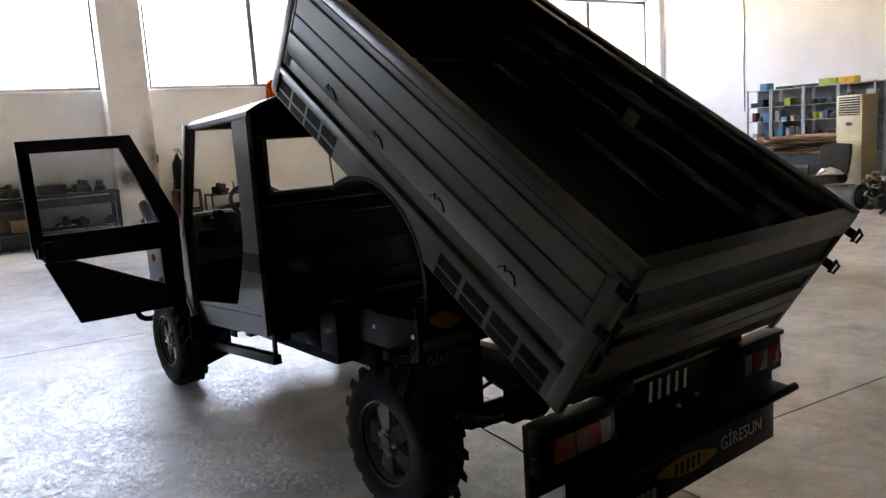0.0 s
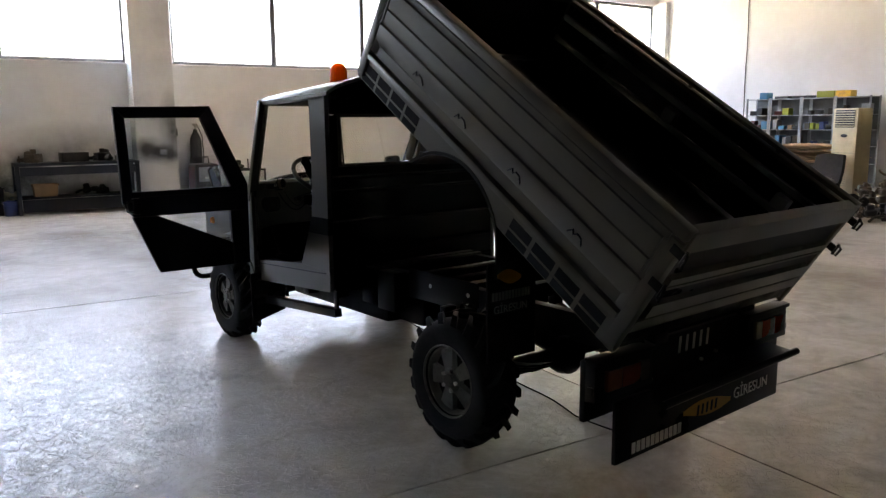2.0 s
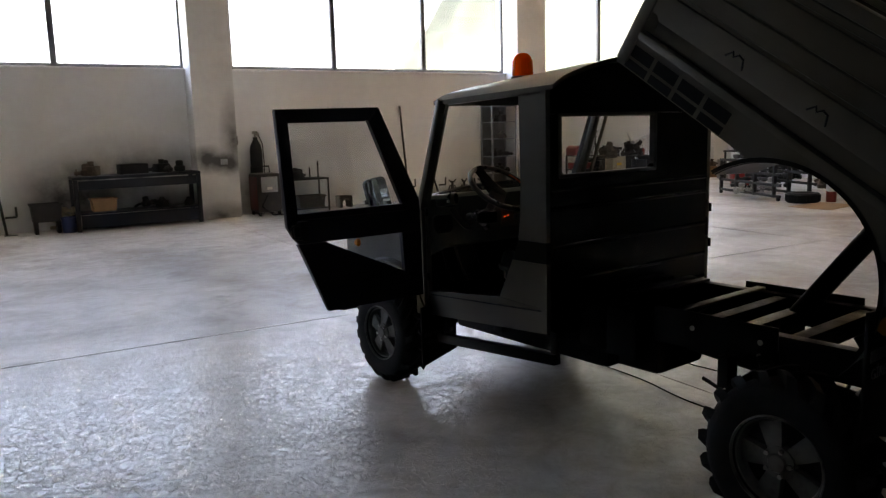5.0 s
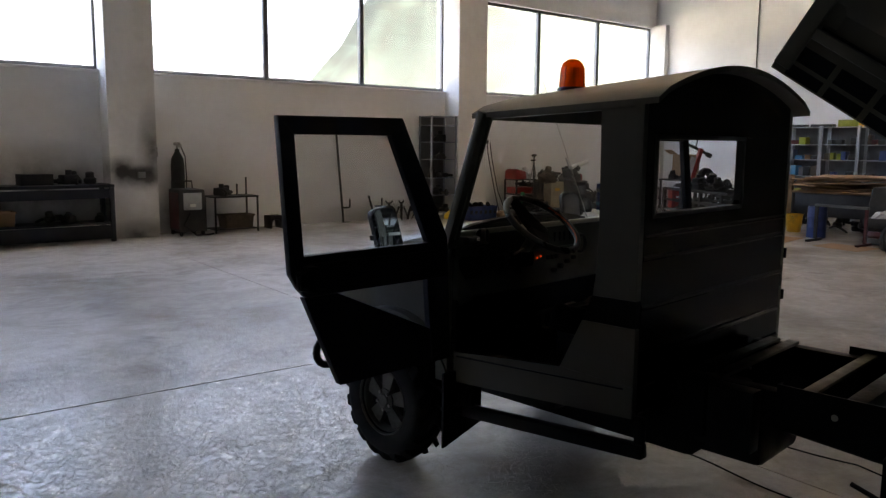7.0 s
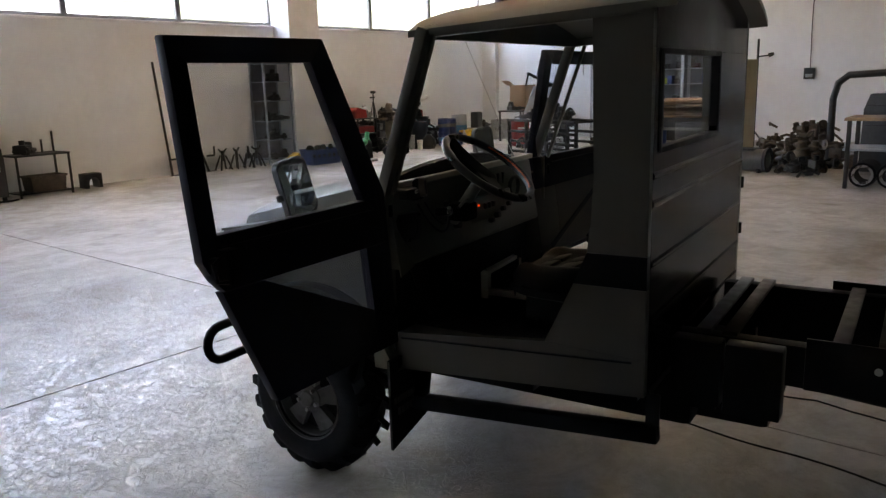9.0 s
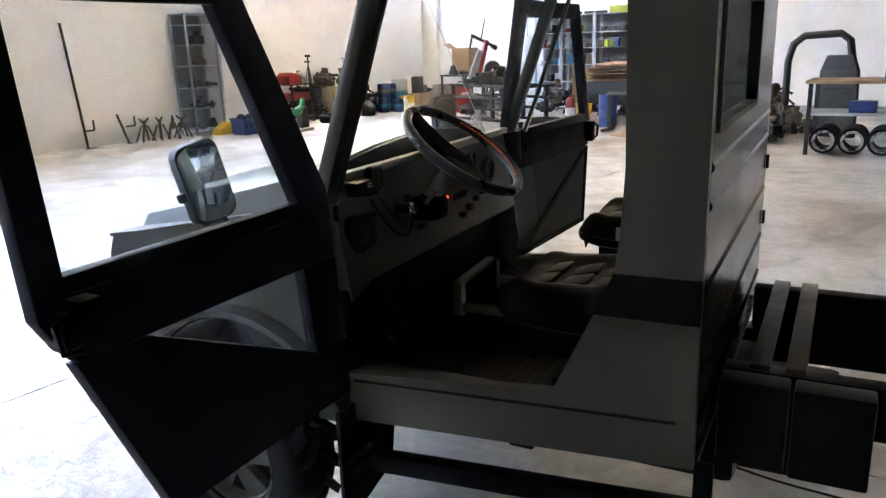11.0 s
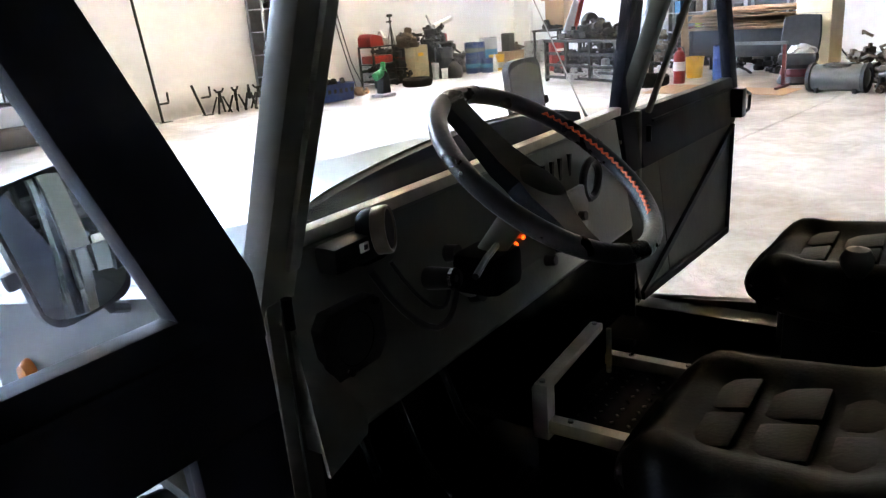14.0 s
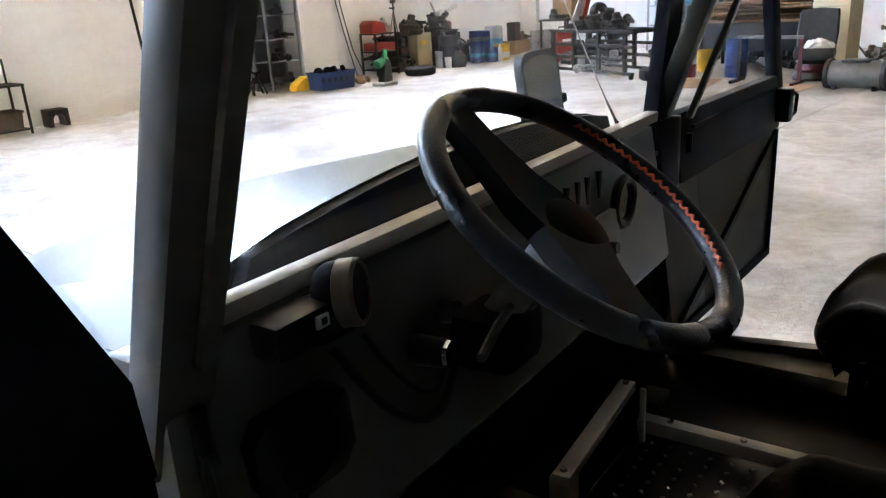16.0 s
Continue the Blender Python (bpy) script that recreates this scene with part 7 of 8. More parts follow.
def paint_corner():
    k = 0
    for x, y, z, r, h, mm, lab in ((8.68, -1.08, 0, 0.145, 0.33, M_BLUE, "blue drum of oil standing on the floor"), (9.02, -1.02, 0, 0.145, 0.33, M_BLUE, "blue drum of oil standing on the floor"), (8.69, -1.07, 0.33, 0.145, 0.33, M_BLUE, "blue drum stacked on another drum"), (9.01, -1.03, 0.33, 0.140, 0.31, M_BLUE, "blue drum stacked on another drum"), (8.88, -1.34, 0, 0.13, 0.30, M_BLUE, "small blue drum beside a yellow tub"), (9.62, -0.85, 0.0, 0.20, 0.70, M_GREYM, "grey steel drum behind the tubs")):
        d = drum("oil_drum", H(x, y, z), r, h, mm, lab)
        bm = B()
        lathe(bm, [(r + 0.001, h * 0.30), (r + 0.0035, h * 0.32), (r + 0.0035, h * 0.62), (r + 0.001, h * 0.64)], 26, closed=False)
        part("label_band", bm, M_DIMLETTER if z else M_SKYBLUE, d)
    t = bucket("paint_tub", H(9.25, -1.34), 0.17, 0.34, M_YEL, "yellow and white paint tub", "tub")
    bm = B()
    lathe(bm, [(0.152, 0.06), (0.158, 0.06), (0.168, 0.18), (0.160, 0.18)], 26, closed=False)
    part("label_band", bm, M_WHITEP, t)
    t = thing("bottle", H(9.06, -1.42), "white plastic bottle with a blue body", "bottle")
    bm = B()
    lathe(bm, [(0.0, 0.0), (0.06, 0.0), (0.06, 0.24), (0.02, 0.32), (0.02, 0.36), (0.0, 0.36)], 16, closed=False)
    part("flask", bm, M_WHITEP, t)
    carton("wooden_box", H(10.85, -0.62), 0.75, 0.4, 0.30, M_WOOD, "dark brown wooden box on the floor", "box", False)
    t = thing("loudspeaker", H(10.75, -0.60, 0.30), "tall black box standing on the wooden box", "box")
    bm = B()
    box(bm, -0.11, 0.11, -0.12, 0.12, 0, 0.42, 0.012)
    part("case", bm, M_DARK, t)
    heap("cloths", H(11.05, -0.62, 0.30), 4, 0.08, 0.08, 0.1, M_PARTS, "brown cloths on the wooden box", 91, "cloths")
    for i in range(2):
        for j in range(2):
            drum("steel_keg", H(10.72 + 0.29 * i, -1.24 - 0.14 * i, 0.26 * j), 0.13, 0.26, M_STEEL, "ribbed steel keg, stacked in pairs", "keg", 2)["group"] = "kegs"
    t = thing("side_table", H(10.75, -2.05), "dark table loaded with parts and a carton", "table")
    bm = B()
    box(bm, -0.6, 0.6, -0.35, 0.35, 0.74, 0.78, 0.005)
    part("tabletop", bm, M_DARK, t)
    for sx in (-1, 1):
        for sy in (-1, 1):
            bm = B()
            box(bm, sx * 0.56 - 0.02, sx * 0.56 + 0.02, sy * 0.31 - 0.02, sy * 0.31 + 0.02, 0, 0.739, 0.003)
            part("leg", bm, M_DARK, t)
    heap("table_parts", H(10.45, -2.05, 0.78), 5, 0.25, 0.15, 0.06, M_DARK, "dark parts lying on the table", 95, "parts")
    t = carton("carton", H(10.85, -2.02, 0.78, 8), 0.62, 0.45, 0.62, M_CARD, "large brown cardboard carton standing open", "carton")
    bm = B()
    bar(bm, (-0.30, 0.2, 0.62), (-0.32, 0.36, 0.74), 0.58, 0.006)
    part("flap", bm, M_CARD, t)
    t = thing("jerry_can", H(9.12, -3.0, 0, -35), "red steel canister on the floor", "canister")
    bm = B()
    box(bm, -0.20, 0.20, -0.14, 0.14, 0, 0.62, 0.03)
    part("can", bm, M_RED, t)
    bm = B()
    tube(bm, [(-0.12, 0, 0.62), (-0.12, 0, 0.68), (0.08, 0, 0.68), (0.08, 0, 0.62)], 0.015)
    rod(bm, (0.14, 0, 0.61), (0.14, 0, 0.67), 0.03)
    part("grip", bm, M_DARK, t)
    bm = B()
    box(bm, -0.10, 0.08, -0.1435, -0.141, 0.40, 0.45)
    part("label_bar", bm, M_WHITEP, t)


paint_corner()


def frame_rack():
    """A low welded rack of black tube with a red-armed press on it."""
    t = thing("pipe_rack", H(7.25, -4.95, 0, 68), "welded rack of black steel tubes", "rack")
    for x in (-0.95, -0.3, 0.35, 0.95):
        for y in (-0.38, 0.38):
            bm = B()
            box(bm, x - 0.03, x + 0.03, y - 0.03, y + 0.03, 0.06, 0.72, 0.004)
            part("post", bm, M_DARK, t)
    for z in (0.09, 0.30, 0.50, 0.72):
        for y in (-0.38, 0.38):
            bm = B()
            box(bm, -1.15, 1.0, y - 0.025, y + 0.025, z - 0.025, z + 0.025, 0.004)
            part("rail", bm, M_DARK, t)
    for x in (-1.1, -0.6, 0.0, 0.6):
        bm = B()
        box(bm, x - 0.022, x + 0.022, -0.36, 0.36, 0.70, 0.74, 0.003)
        part("crossbar", bm, M_DARK, t)
    bm = B()
    for x in (-1.1, 0.95):
        for y in (-0.38, 0.38):
            rod(bm, (x, y - 0.02, 0.04), (x, y + 0.02, 0.04), 0.04)
    part("castors", bm, M_RUBBER, t)
    heap("rack_wire", H(7.25, -4.9, 0.09), 7, 0.5, 0.25, 0.2, M_STEEL, "bright coiled parts inside the rack", 120, "parts")
    heap("rack_parts", H(7.30, -5.05, 0.745, 68), 14, 0.75, 0.22, 0.22, M_DARK, "black couplings heaped on top of the rack", 121, "parts")
    t = thing("red_press", H(7.62, -4.28, 0.745, -30), "red-armed press with black handles on the rack", "press")
    bm = B()
    bar(bm, (0, 0, 0.05), (0.22, 0, 0.82), 0.10, 0.08, 0, 0.01)
    part("arm", bm, M_RED, t)
    bm = B()
    bar(bm, (-0.12, 0, 0.92), (0.42, 0.1, 0.70), 0.05)
    bar(bm, (0.1, 0, 0.86), (0.16, -0.05, 1.22), 0.022)
    rod(bm, (0.40, 0.1, 0.70), (0.50, 0.1, 0.66), 0.05)
    bar(bm, (-0.10, 0, 0.92), (-0.16, 0.02, 0.66), 0.03)
    part("handle", bm, M_DARK, t)
    bm = B()
    box(bm, -0.25, 0.45, -0.14, 0.14, 0.0, 0.08, 0.01)
    lathe(bm, [(0.10, -0.06), (0.20, -0.06), (0.22, 0.0), (0.20, 0.06), (0.10, 0.06), (0.10, -0.06)], 22, pose(0.36, 0.0, 0.2, 80, 0, 20), closed=False)
    part("base", bm, M_DARK, t)
    bm = B()
    bar(bm, (-0.14, 0, 0.08), (0.10, 0, 0.62), 0.03, 0.16)
    part("brace", bm, M_GREYM, t)
    tyre_lying(H(6.66, -6.22), 0.30, 0.18, "black tyre lying beside the rack")


frame_rack()


def east_side():
    # wooden wedge of boards, extinguisher, bucket
    t = thing("fire_extinguisher", H(7.02, -6.56), "red fire extinguisher with a white label on the floor", "fire extinguisher")
    bm = B()
    lathe(bm, [(0.0, 0.0), (0.085, 0.0), (0.09, 0.02), (0.09, 0.42), (0.07, 0.49), (0.03, 0.52), (0.03, 0.56), (0.0, 0.56)], 22, closed=False)
    part("bottle", bm, M_RED, t)
    bm = B()
    lathe(bm, [(0.0905, 0.20), (0.0915, 0.20), (0.0915, 0.34), (0.0905, 0.34)], 22, closed=False)
    part("label_band", bm, M_WHITEP, t)
    bm = B()
    box(bm, -0.06, 0.02, -0.015, 0.015, 0.56, 0.60, 0.004)
    tube(bm, [(0.0, 0, 0.57), (0.08, -0.03, 0.55), (0.11, -0.04, 0.40), (0.10, -0.04, 0.25)], 0.010, 8)
    part("valve", bm, M_DARK, t)
    bucket("bucket", H(7.82, -6.48), 0.15, 0.34, M_YEL, "yellow plastic bucket beside the extinguisher")
    t = thing("board_bundle", H(8.55, -6.10), "splayed bundle of brown boards standing upright", "boards")
    for k in range(6):
        bm = B()
        bar(bm, (0.04 * k - 0.1, 0.03 * k, 0.0), (-0.30 + 0.12 * k, 0.05 * k, 0.95 + 0.05 * (k % 3)), 0.12, 0.02)
        part("board", bm, M_CARD if k % 2 else M_WOOD, t)
    # flat cartons on a table
    t = thing("packing_table", H(8.55, -7.15), "low table with a shadow-darkened front under a pile of cardboard", "table")
    bm = B()
    box(bm, -0.5, 0.5, -0.9, 0.9, 0.74, 0.78, 0.006)
    part("tabletop", bm, M_WOOD, t)
    for sx in (-1, 1):
        for sy in (-1, 1):
            bm = B()
            box(bm, sx * 0.46 - 0.025, sx * 0.46 + 0.025, sy * 0.85 - 0.025, sy * 0.85 + 0.025, 0, 0.739, 0.003)
            part("leg", bm, M_DARK, t)
    # front board in dark metal colour, for the shadow under the tabletop
    bm = B()
    box(bm, -0.47, -0.44, -0.86, 0.86, 0.30, 0.739, 0.004)
    part("front_board", bm, M_DARK, t)
    rnd = random.Random(4)
    for k in range(9):
        u = thing("flattened_carton", H(8.5 + rnd.uniform(-0.12, 0.08), -7.15 + rnd.uniform(-0.25, 0.25), 0.782 + 0.034 * k, rnd.uniform(-28, 28), rnd.uniform(-2.5, 2.5), rnd.uniform(-3, 3)), "flattened brown cardboard carton in a pile", "cardboard", "flattened cartons")
        bm = B()
        w, d = rnd.uniform(0.42, 0.58), rnd.uniform(0.65, 0.95)
        n = 8
        top = [[bm.verts.new((-w + 2 * w * i / n, -d + 2 * d * j / n, 0.016 + 0.03 * noise.noise(Vector((i * 0.35, j * 0.35, k * 3.0))))) for i in range(n + 1)] for j in range(n + 1)]
        low = [[bm.verts.new(v.co - Vector((0, 0, 0.012))) for v in row] for row in top]
        for g in (top, low):
            for a, b in zip(g, g[1:]):
                for i in range(n):
                    bm.faces.new((a[i], a[i + 1], b[i + 1], b[i]))
        ring = [(0, i) for i in range(n)] + [(j, n) for j in range(n)] + [(n, i) for i in range(n, 0, -1)] + [(j, 0) for j in range(n, 0, -1)]
        for (a, b), (c, d2) in zip(ring, ring[1:] + ring[:1]):
            bm.faces.new((top[a][b], top[c][d2], low[c][d2], low[a][b]))
        part("sheet", bm, M_CARD, u)
    drum("oil_drum", H(7.20, -7.20), 0.16, 0.56, M_BLUE, "blue plastic drum beside a trestle")
    t = thing("trestle", H(6.68, -7.88), "dull grey tube trestle standing on the floor", "trestle")
    bm = B()
    bar(bm, (0.0, 0.48, 0.62), (-0.12, -0.45, 0.62), 0.045)
    part("top_bar", bm, M_TANK, t)
    for (x, y) in ((0.0, 0.45), (-0.12, -0.42)):
        bm = B()
        bar(bm, (x, y, 0.03), (x, y, 0.60), 0.045)
        bar(bm, (x - 0.30, y, 0.02), (x + 0.22, y, 0.02), 0.05, 0.04)
        part("leg", bm, M_DARKRED if y < 0 else M_DARK, t)
    t = thing("floor_sheet", H(6.25, -6.85, 0.002, 12), "flat pale cardboard sheet on the floor", "cardboard")
    bm = B()
    slab(bm, [(-0.55, -0.35), (0.5, -0.42), (0.6, 0.3), (-0.4, 0.42)], "z", 0, 0.006)
    part("sheet", bm, M_CARD, t)
    t = thing("floor_sheet", H(6.15, -8.15, 0.002, -8), "flat pale cardboard sheet on the floor", "cardboard")
    bm = B()
    slab(bm, [(-0.35, -0.45), (0.35, -0.4), (0.3, 0.4), (-0.3, 0.35)], "z", 0, 0.006)
    part("sheet", bm, M_CARD, t)
    # car seat with a plastic bag
    t = thing("car_seat", H(7.15, -8.32, 0.0, -78) @ Matrix.Scale(0.90, 4), "worn grey fabric vehicle seat on a dark base", "seat")

    def padded(name, w, d, h, m, sag, label=""):
        """A stuffed pad: rounded edges, a sagging middle and creases."""
        bm = B()
        bmesh.ops.create_cube(bm, size=1.0)
        bmesh.ops.subdivide_edges(bm, edges=bm.edges[:], cuts=7, use_grid_fill=True)
        for v in bm.verts:
            q = v.co * 2
            f = [c * math.sqrt(max(0.0, 1 - 0.30 * (a * a + b * b) / 2 + 0.09 * a * a * b * b / 3)) for c, a, b in ((q.x, q.y, q.z), (q.y, q.z, q.x), (q.z, q.x, q.y))]
            v.co = Vector((f[0] * w / 2, f[1] * d / 2, f[2] * h / 2))
            v.co.z -= sag * max(0.0, 1 - q.x * q.x) * max(0.0, 1 - q.y * q.y) * (q.z > 0)
            v.co += 0.012 * noise.noise_vector(v.co * 7)
            v.co = m @ v.co
        return part(name, bm, M_FABRIC, t, label)
    padded("cushion", 0.60, 0.56, 0.19, pose(0, -0.04, 0.40), 0.03)
    padded("backrest", 0.60, 0.66, 0.15, pose(0, 0.34, 0.74, 72, 0, 0), 0.02)
    bm = B()
    lathe(bm, [(0.0, 0.12), (0.26, 0.12), (0.28, 0.16), (0.26, 0.24), (0.0, 0.25)], 22, closed=False)
    part("red_bowl", bm, M_DARKRED, t, "dull red bowl under the seat")
    bm = B()
    lathe(bm, [(0.0, 0.0), (0.30, 0.0), (0.32, 0.03), (0.27, 0.12), (0.0, 0.12)], 22, closed=False)
    box(bm, -0.20, 0.20, -0.20, 0.24, 0.24, 0.325, 0.01)
    part("base", bm, M_DARK, t)
    t = thing("plastic_bag", H(7.10, -8.38, 0.425), "crumpled clear plastic bag on the seat", "bag")
    bm = B()
    bmesh.ops.create_icosphere(bm, subdivisions=3, radius=0.2)
    for v in bm.verts:
        v.co.z = max(v.co.z * 0.55, -0.01) + 0.01
        v.co += 0.07 * Vector((noise.noise(v.co * 9), noise.noise(v.co * 9 + Vector((5, 0, 0))), max(0, noise.noise(v.co * 11 + Vector((0, 7, 0))))))
        v.co.z = max(v.co.z, 0.0)
    part("film", bm, M_FOIL, t)
    # upright air conditioner
    t = thing("air_conditioner", H(7.95, -8.36, 0, 73), "cream floor-standing air conditioner", "air conditioner")
    bm = B()
    box(bm, -0.29, 0.29, -0.17, 0.17, 0, 1.77, 0.025)
    part("case", bm, M_CREAM, t)
    bm = B()
    box(bm, -0.23, 0.23, 0.168, 0.176, 1.42, 1.74, 0.003)
    part("grille", bm, M_DARK, t)
    for k in range(7):
        bm = B()
        box(bm, -0.225, 0.225, 0.174, 0.186, 1.44 + 0.043 * k, 1.455 + 0.043 * k, 0.002)
        part("slat", bm, M_CREAM, t)
    bm = B()
    lathe(bm, [(0.0, 0.0), (0.08, 0.0), (0.07, 0.008), (0.0, 0.01)], 20, pose(0, 0.170, 1.27, -90, 0, 0) @ Matrix.Diagonal((1, 0.4, 1, 1)), closed=False)
    part("badge", bm, M_DARK, t)
    for k in range(14):
        bm = B()
        box(bm, -0.10, 0.20, 0.169, 0.176, 0.35 + 0.04 * k, 0.362 + 0.04 * k)
        part("slat", bm, M_BEIGE, t)
    bm = B()
    box(bm, -0.26, 0.26, 0.168, 0.174, 0.95, 0.962)
    part("panel_seam", bm, M_BEIGE, t)
    # rolling compressor tank
    t = thing("tank", H(6.14, -9.12, 0, -6) @ Matrix.Scale(0.80, 4), "olive-grey ribbed tank lying on feet", "tank")
    bm = B()
    lathe(bm, [(0.0, -0.46), (0.12, -0.45), (0.20, -0.40), (0.215, -0.33), (0.215, 0.33), (0.20, 0.40), (0.12, 0.45), (0.0, 0.46)], 26, pose(0, 0, 0.24, 90, 0, 0), closed=False)
    part("vessel", bm, M_TANK, t)
    for y in (-0.42, 0.42):
        bm = B()
        lathe(bm, [(0.16, -0.03), (0.235, -0.03), (0.24, 0.03), (0.16, 0.03), (0.16, -0.03)], 26, pose(0, y, 0.24, 90, 0, 0), closed=False)
        part("end_ring", bm, M_DARK, t)
    bm = B()
    box(bm, -0.16, 0.16, -0.2, 0.2, 0.43, 0.47, 0.01)
    part("top_plate", bm, M_DARK, t)
    for y in (-0.3, 0.3):
        bm = B()
        box(bm, -0.14, 0.14, y - 0.03, y + 0.03, 0.0, 0.09, 0.004)
        part("foot", bm, M_DARK, t)
    heap("engine_scrap", H(6.62, -10.0), 22, 0.65, 0.75, 0.55, M_PARTS, "rusty brown engine parts heaped on the floor", 150)
    heap("axle_scrap", H(6.0, -10.0), 14, 0.45, 0.40, 0.30, M_DARK, "black oily axle parts heaped on the floor", 151)
    heap("engine_scrap", H(8.45, -9.55), 30, 0.55, 0.5, 0.68, M_PARTS, "rusty brown engine parts piled by the wall", 153)
    heap("engine_scrap", H(7.6, -9.35), 16, 0.5, 0.6, 0.70, M_PARTS, "rusty brown engine parts heaped by the wall", 152)


east_side()


# ---- shelves of boxed parts along the side wall ----
SZ = [0.10, 0.55, 0.95, 1.33, 1.68, 2.08]
rnd = random.Random(21)
PAL = [(M_DARK, "black"), (M_SKYBLUE, "light blue"), (M_PARTS, "rusty brown"), (M_GREYM, "grey"), (M_DARK, "black"), (M_LIME, "lime green"), (M_BLUE, "dark blue"), (M_DARKRED, "dark red"), (M_CARD, "brown cardboard"), (M_DARK, "black"), (M_TANK, "olive")]
for k, (yc, w) in enumerate(((-4.04, 0.62), (-4.80, 0.80), (-5.64, 0.80), (-6.47, 0.80))):
    shelf_unit(H(11.55, yc, 0, 90), w, 0.42, 2.10, SZ, M_GREYM, "grey steel shelving unit filled with small boxes", "shelving along the wall", -1)
    for z in SZ[1:-1]:
        y = yc - w / 2 + 0.06
        while y < yc + w / 2 - 0.14:
            bw, bh, bd = rnd.uniform(0.08, 0.2), rnd.uniform(0.08, 0.24), rnd.uniform(0.12, 0.26)
            y += bw / 2
            if rnd.random() < 0.85 and y + bw / 2 < yc + w / 2 - 0.03:
                mm, nm = rnd.choice(PAL)
                if k == 2 and z > 1.2 and rnd.random() < 0.45:
                    mm, nm = PAL[5] if z > 1.3 else PAL[1]
                carton("parts_carton", H(11.46 + rnd.uniform(0, 0.06), y, z, 90 + rnd.uniform(-8, 8)), bw, bd, bh, mm, nm + " carton standing on a steel shelf", "box", False)["group"] = "boxes on the shelves"
            y += bw / 2 + rnd.uniform(0.005, 0.06)
for y, w, d, h, mm, lab in ((-4.14, 0.20, 0.26, 0.16, M_SKYBLUE, "light blue carton on top of the shelving"), (-5.77, 0.42, 0.26, 0.15, M_LIME, "yellow-green carton on top of the shelving"), (-6.20, 0.36, 0.26, 0.15, M_YEL, "yellow carton on top of the shelving"), (-4.62, 0.35, 0.2, 0.06, M_DARK, "flat dark case on top of the shelving"), (-5.17, 0.5, 0.2, 0.06, M_DARK, "flat dark case on top of the shelving")):
    carton("parts_carton", H(11.52, y, 2.08, 90), w, d, h, mm, lab, "box", False)


# ---- bench with rolls under it, and what leans behind ----
def roll_bench():
    t = thing("long_bench", H(5.13, -12.25, 0, 91), "long bench with a wooden top and a grey shelf", "bench")
    L = 3.0
    bm = B()
    box(bm, -L / 2, L / 2, -0.38, 0.38, 0.89, 0.93, 0.006)
    part("benchtop", bm, M_WOOD, t)
    for x in (-L / 2 + 0.06, 0.0, L / 2 - 0.06):
        for y in (-0.34, 0.34):
            bm = B()
            box(bm, x - 0.025, x + 0.025, y - 0.025, y + 0.025, 0.0, 0.889, 0.003)
            part("leg", bm, M_DARK, t)
    bm = B()
    box(bm, -L / 2, L / 2, -0.36, 0.36, 0.50, 0.53, 0.005)
    part("shelf", bm, M_GREYM, t)
    for k in range(5):
        u = thing("air_hose_roll", H(5.20, -10.98 - 0.33 * k, 0.172, 2), "black ribbed duct roll lying under the bench", "duct", "duct rolls")
        bm = B()
        lathe(bm, [(0.13, -0.3), (0.165, -0.3), (0.17, -0.2), (0.16, -0.1), (0.17, 0.0), (0.16, 0.1), (0.17, 0.2), (0.165, 0.3), (0.13, 0.3), (0.13, -0.3)], 24, pose(0, 0, 0, 0, 90, 0), closed=False)
        part("roll", bm, M_RUBBER, u)
        bm = B()
        lathe(bm, [(0.10, -0.305), (0.132, -0.308), (0.132, -0.28), (0.10, -0.28), (0.10, -0.305)], 24, pose(0, 0, 0, 0, 90, 0), closed=False)
        part("end_ring", bm, M_STEEL, u)
    for x, y, z, w, d, h, mm, lab in ((5.03, -11.70, 0.93, 0.2, 0.16, 0.2, M_BLUE, "blue carton on the long bench"), (5.08, -12.00, 0.93, 0.25, 0.2, 0.16, M_WHITEP, "white carton on the long bench"), (4.98, -12.40, 0.93, 0.3, 0.24, 0.28, M_YEL, "yellow carton on the long bench"), (5.23, -11.85, 0.93, 0.3, 0.24, 0.34, M_CARD, "brown carton on the long bench"), (4.98, -11.40, 0.53, 0.3, 0.2, 0.14, M_BLUE, "dark blue case on the bench shelf"), (5.03, -11.90, 0.53, 0.4, 0.3, 0.2, M_BEIGE, "beige case on the bench shelf")):
        carton("carton", H(x, y, z, 90), w, d, h, mm, lab, "box", False)
    for x, y in ((5.33, -12.3), (5.33, -12.7)):
        t = thing("helmet", H(x, y, 0.93), "dark bowl-shaped part on the long bench", "part")
        bm = B()
        lathe(bm, [(0.0, 0.30), (0.10, 0.28), (0.16, 0.18), (0.17, 0.0), (0.15, 0.0), (0.14, 0.16), (0.0, 0.26)], 20, closed=False)
        part("bowl", bm, M_DARK, t)
    # cab window frame and a seat back leaning behind
    t = thing("door_frame", H(7.0, -10.6, 0, 85), "dark arched vehicle frame leaning by the wall", "frame")
    bm = B()
    pts = [(-0.42, 0, 0.0), (-0.42, 0, 1.15), (-0.38, 0, 1.38), (-0.25, 0, 1.48), (0.25, 0, 1.46), (0.40, 0, 1.34), (0.46, 0, 1.1), (0.46, 0, 0.0)]
    tube(bm, pts, 0.055, 10)
    part("arch", bm, M_DARK, t)
    t = thing("seat_back", H(6.75, -10.9, 0.0, 80), "dark grey seat back standing up", "seat")
    bm = B()
    slab(bm, [(-0.28, 0), (0.28, 0), (0.26, 0.95), (0.18, 1.18), (-0.18, 1.18), (-0.26, 0.95)], "y", -0.07, 0.07, 0.03)
    part("pad", bm, M_FABRIC, t)
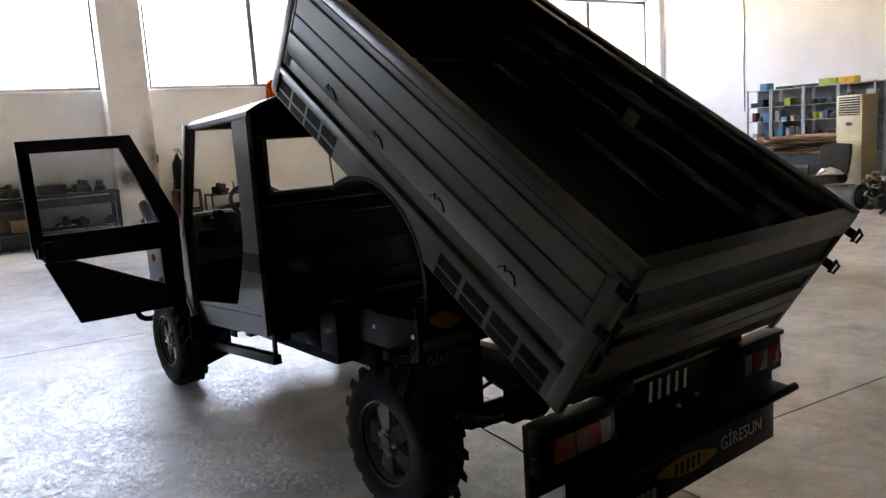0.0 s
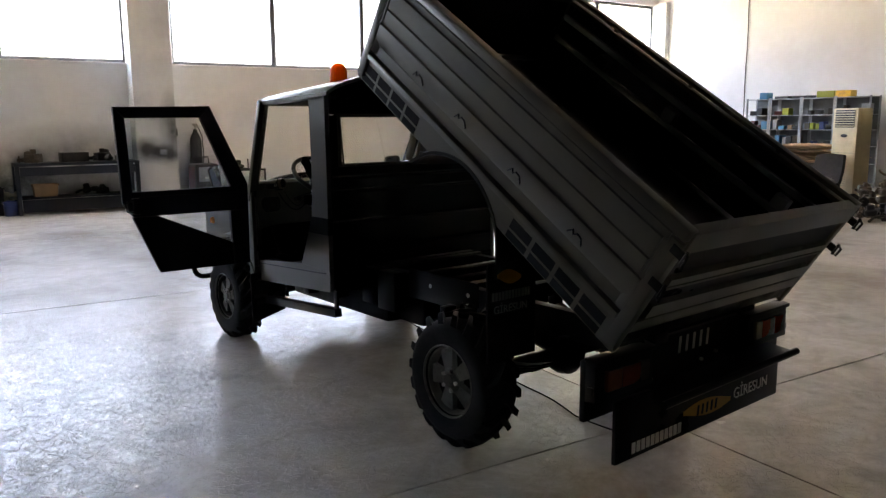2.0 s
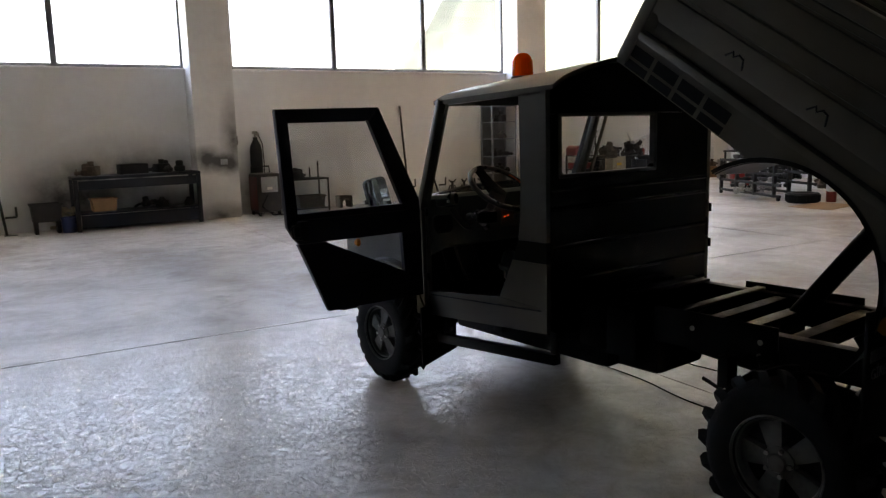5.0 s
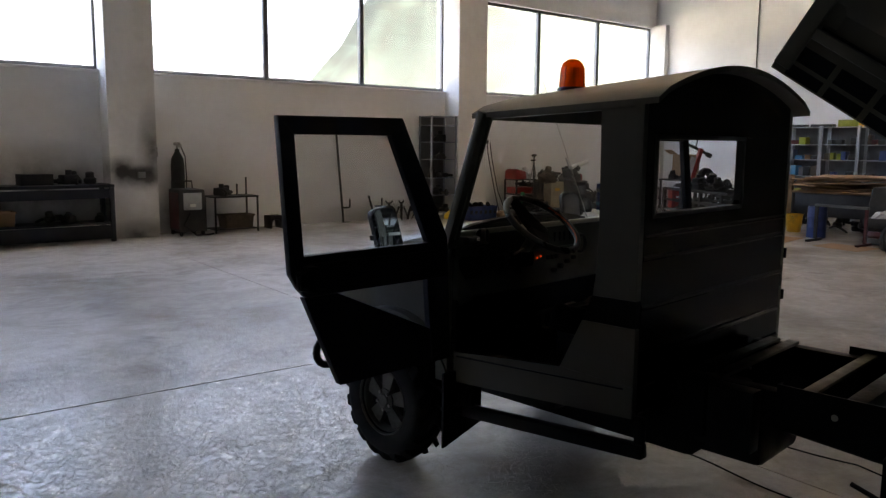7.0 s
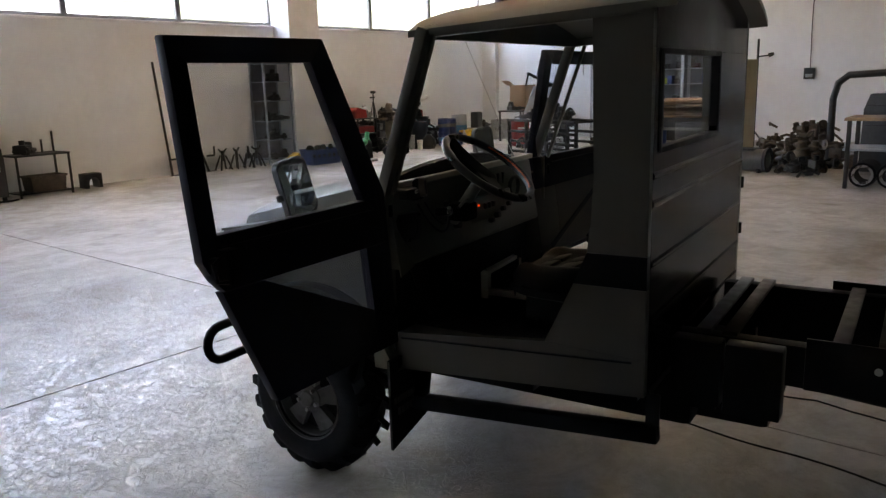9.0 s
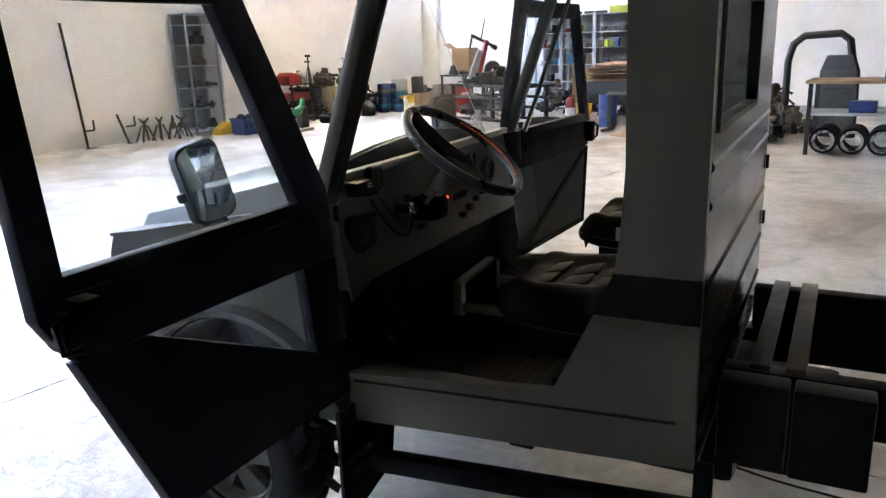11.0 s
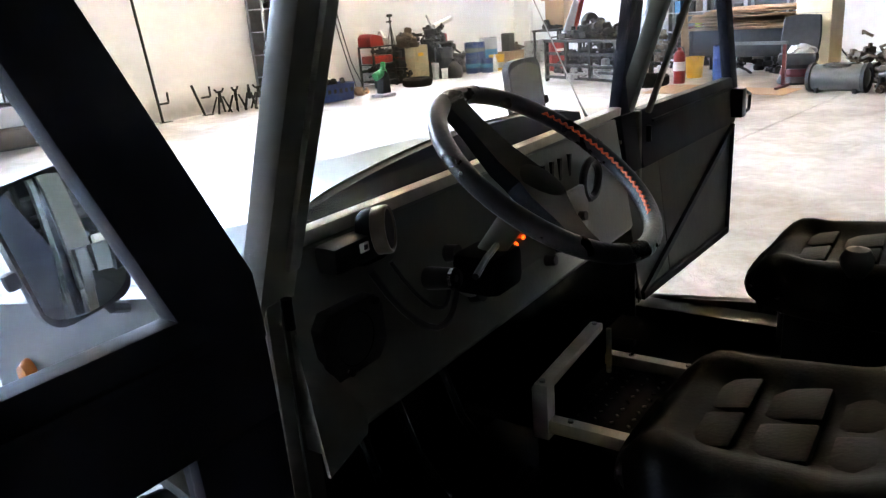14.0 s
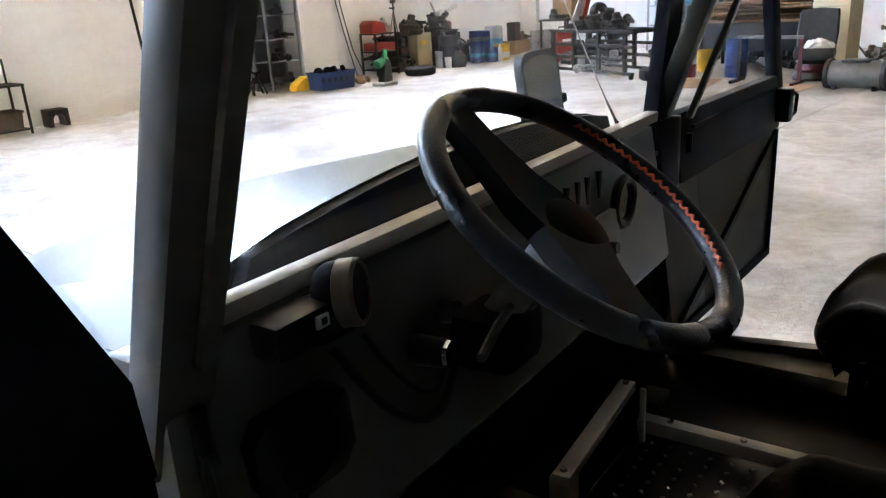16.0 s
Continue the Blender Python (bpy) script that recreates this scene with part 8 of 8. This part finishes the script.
    for z in (0.7, 0.85, 1.0):
        bm = B()
        box(bm, -0.22, 0.22, 0.068, 0.078, z, z + 0.02, 0.004)
        part("seam", bm, M_DARK, t)


roll_bench()


# ---- more machine parts along the window wall and by the rack ----
for k, (x, y, n, sx, sy, sz, mm, lab) in enumerate(((6.62, -0.32, 16, 0.25, 0.12, 1.0, M_DARK, "black machine parts stacked against the wall"), (7.05, -0.34, 14, 0.25, 0.10, 0.9, M_DARK, "black machine parts stacked beside the cabinet"),
                                                  (8.35, -0.45, 14, 0.30, 0.15, 0.55, M_PARTS, "brown gear parts heaped under the bench"), (8.62, -0.62, 12, 0.25, 0.15, 0.45, M_DARK, "dark parts heaped beside the drums"),
                                                  (10.1, -0.5, 10, 0.25, 0.15, 0.35, M_PARTS, "brown parts heaped by the wooden box"), (11.4, -2.6, 18, 0.40, 0.35, 0.8, M_DARK, "black axle parts heaped in the corner"),
                                                  (9.3, -3.9, 16, 0.5, 0.35, 0.6, M_DARK, "black steel parts heaped behind the rack"), (9.7, -5.0, 18, 0.45, 0.45, 0.7, M_PARTS, "brown engine parts heaped before the shelving"),
                                                  (6.72, -0.72, 12, 0.22, 0.12, 0.75, M_DARK, "black gear cases stacked before the trolley"), (7.80, -0.42, 16, 0.25, 0.15, 0.95, M_DARK, "black engine blocks stacked along the wall"),
                                                  (8.42, -0.78, 12, 0.22, 0.15, 0.70, M_DARK, "black pump bodies stacked along the wall"), (8.25, -3.95, 16, 0.45, 0.30, 0.55, M_DARK, "black hubs heaped behind the rack"),
                                                  (9.5, -5.8, 18, 0.40, 0.45, 0.75, M_DARK, "dark castings heaped before the shelving"), (8.55, -7.1, 18, 0.40, 0.50, 0.55, M_DARK, "dark oily parts heaped under the cardboard"),
                                                  (6.95, -9.25, 16, 0.45, 0.40, 0.60, M_PARTS, "rusty brown housings heaped behind the tank"), (7.1, -9.9, 16, 0.50, 0.40, 0.85, M_PARTS, "rusty brown castings heaped by the arch"))):
    heap("machine_parts", H(x, y), n, sx, sy, sz, mm, lab, 300 + k, "parts")


# ---- wall fittings, cables ----
def wall_box(m, w, h, label, material=M_DARK):
    t = thing("socket_box", m, label, "socket")
    bm = B()
    box(bm, -w / 2, w / 2, -0.05, 0.0, 0, h, 0.006)
    part("case", bm, material, t)
    bm = B()
    box(bm, -w / 3, w / 3, -0.058, -0.05, h * 0.15, h * 0.45, 0.003)
    part("cover", bm, M_GREYM, t)


wall_box(H(-2.19, -0.22, 1.35, 90), 0.10, 0.16, "small dark socket box on the pillar")
wall_box(H(-2.48, -0.425, 1.0), 0.12, 0.10, "small grimy socket box on the pillar", M_GREYM)
wall_box(H(XR - 0.002, -8.62, 1.36, -90), 0.22, 0.24, "dark double socket box on the wall")
for x, y, z0, z1, lab in ((XR - 0.015, -8.62, 1.60, 5.9, "dark cable running up the wall"), (XR - 0.015, -3.1, 1.6, 5.9, "thin dark cable hanging down the wall")):
    t = thing("wall_cable", H(x, y), lab, "cable", "cables on the wall")
    bm = B()
    tube(bm, [(0, 0.01 * math.sin(z * 3), z) for z in np.linspace(z0, z1, 14)], 0.010, 8)
    part("line", bm, M_DARK, t)
t = thing("lamp_stand", H(10.2, -8.05), "dark pole with a short side arm", "stand")
bm = B()
rod(bm, (0, 0, 0.02), (0, 0, 2.2), 0.022)
rod(bm, (0, 0, 1.85), (0.1, -0.18, 1.87), 0.014)
rod(bm, (0.1, -0.18, 1.87), (0.12, -0.28, 1.90), 0.045, 0.03)
part("pole", bm, M_DARK, t)
bm = B()
for a in (20, 140, 260):
    bar(bm, (0, 0, 0.35), (0.3 * math.cos(radians(a)), 0.3 * math.sin(radians(a)), 0.015), 0.025)
part("tripod_foot", bm, M_DARK, t)
for pts, lab in (([(0.47, 2.20), (0.45, 1.81), (0.40, 1.45), (0.36, 1.04), (0.30, 0.69), (0.25, 0.30), (0.19, -0.08), (0.21, -0.40)], "black cable lying across the floor under the truck"),
                 ([(0.95, 2.30), (0.93, 2.0), (0.90, 1.6), (0.97, 1.2), (0.99, 1.07), (0.93, 0.91), (0.91, 0.77), (0.95, 0.4)], "thin black air line lying across the floor")):
    t = thing("floor_cable", pose(0, 0, 0), lab, "cable", "cables on the floor")
    bm = B()
    sm = []
    for (x0, y0), (x1, y1) in zip(pts, pts[1:]):
        for k in range(8):
            f = k / 8
            sm.append((x0 + (x1 - x0) * f + 0.012 * math.sin(9 * (y0 + (y1 - y0) * f)), y0 + (y1 - y0) * f, 0.008))
    tube(bm, sm, 0.0045, 8)
    part("line", bm, M_RUBBER, t)
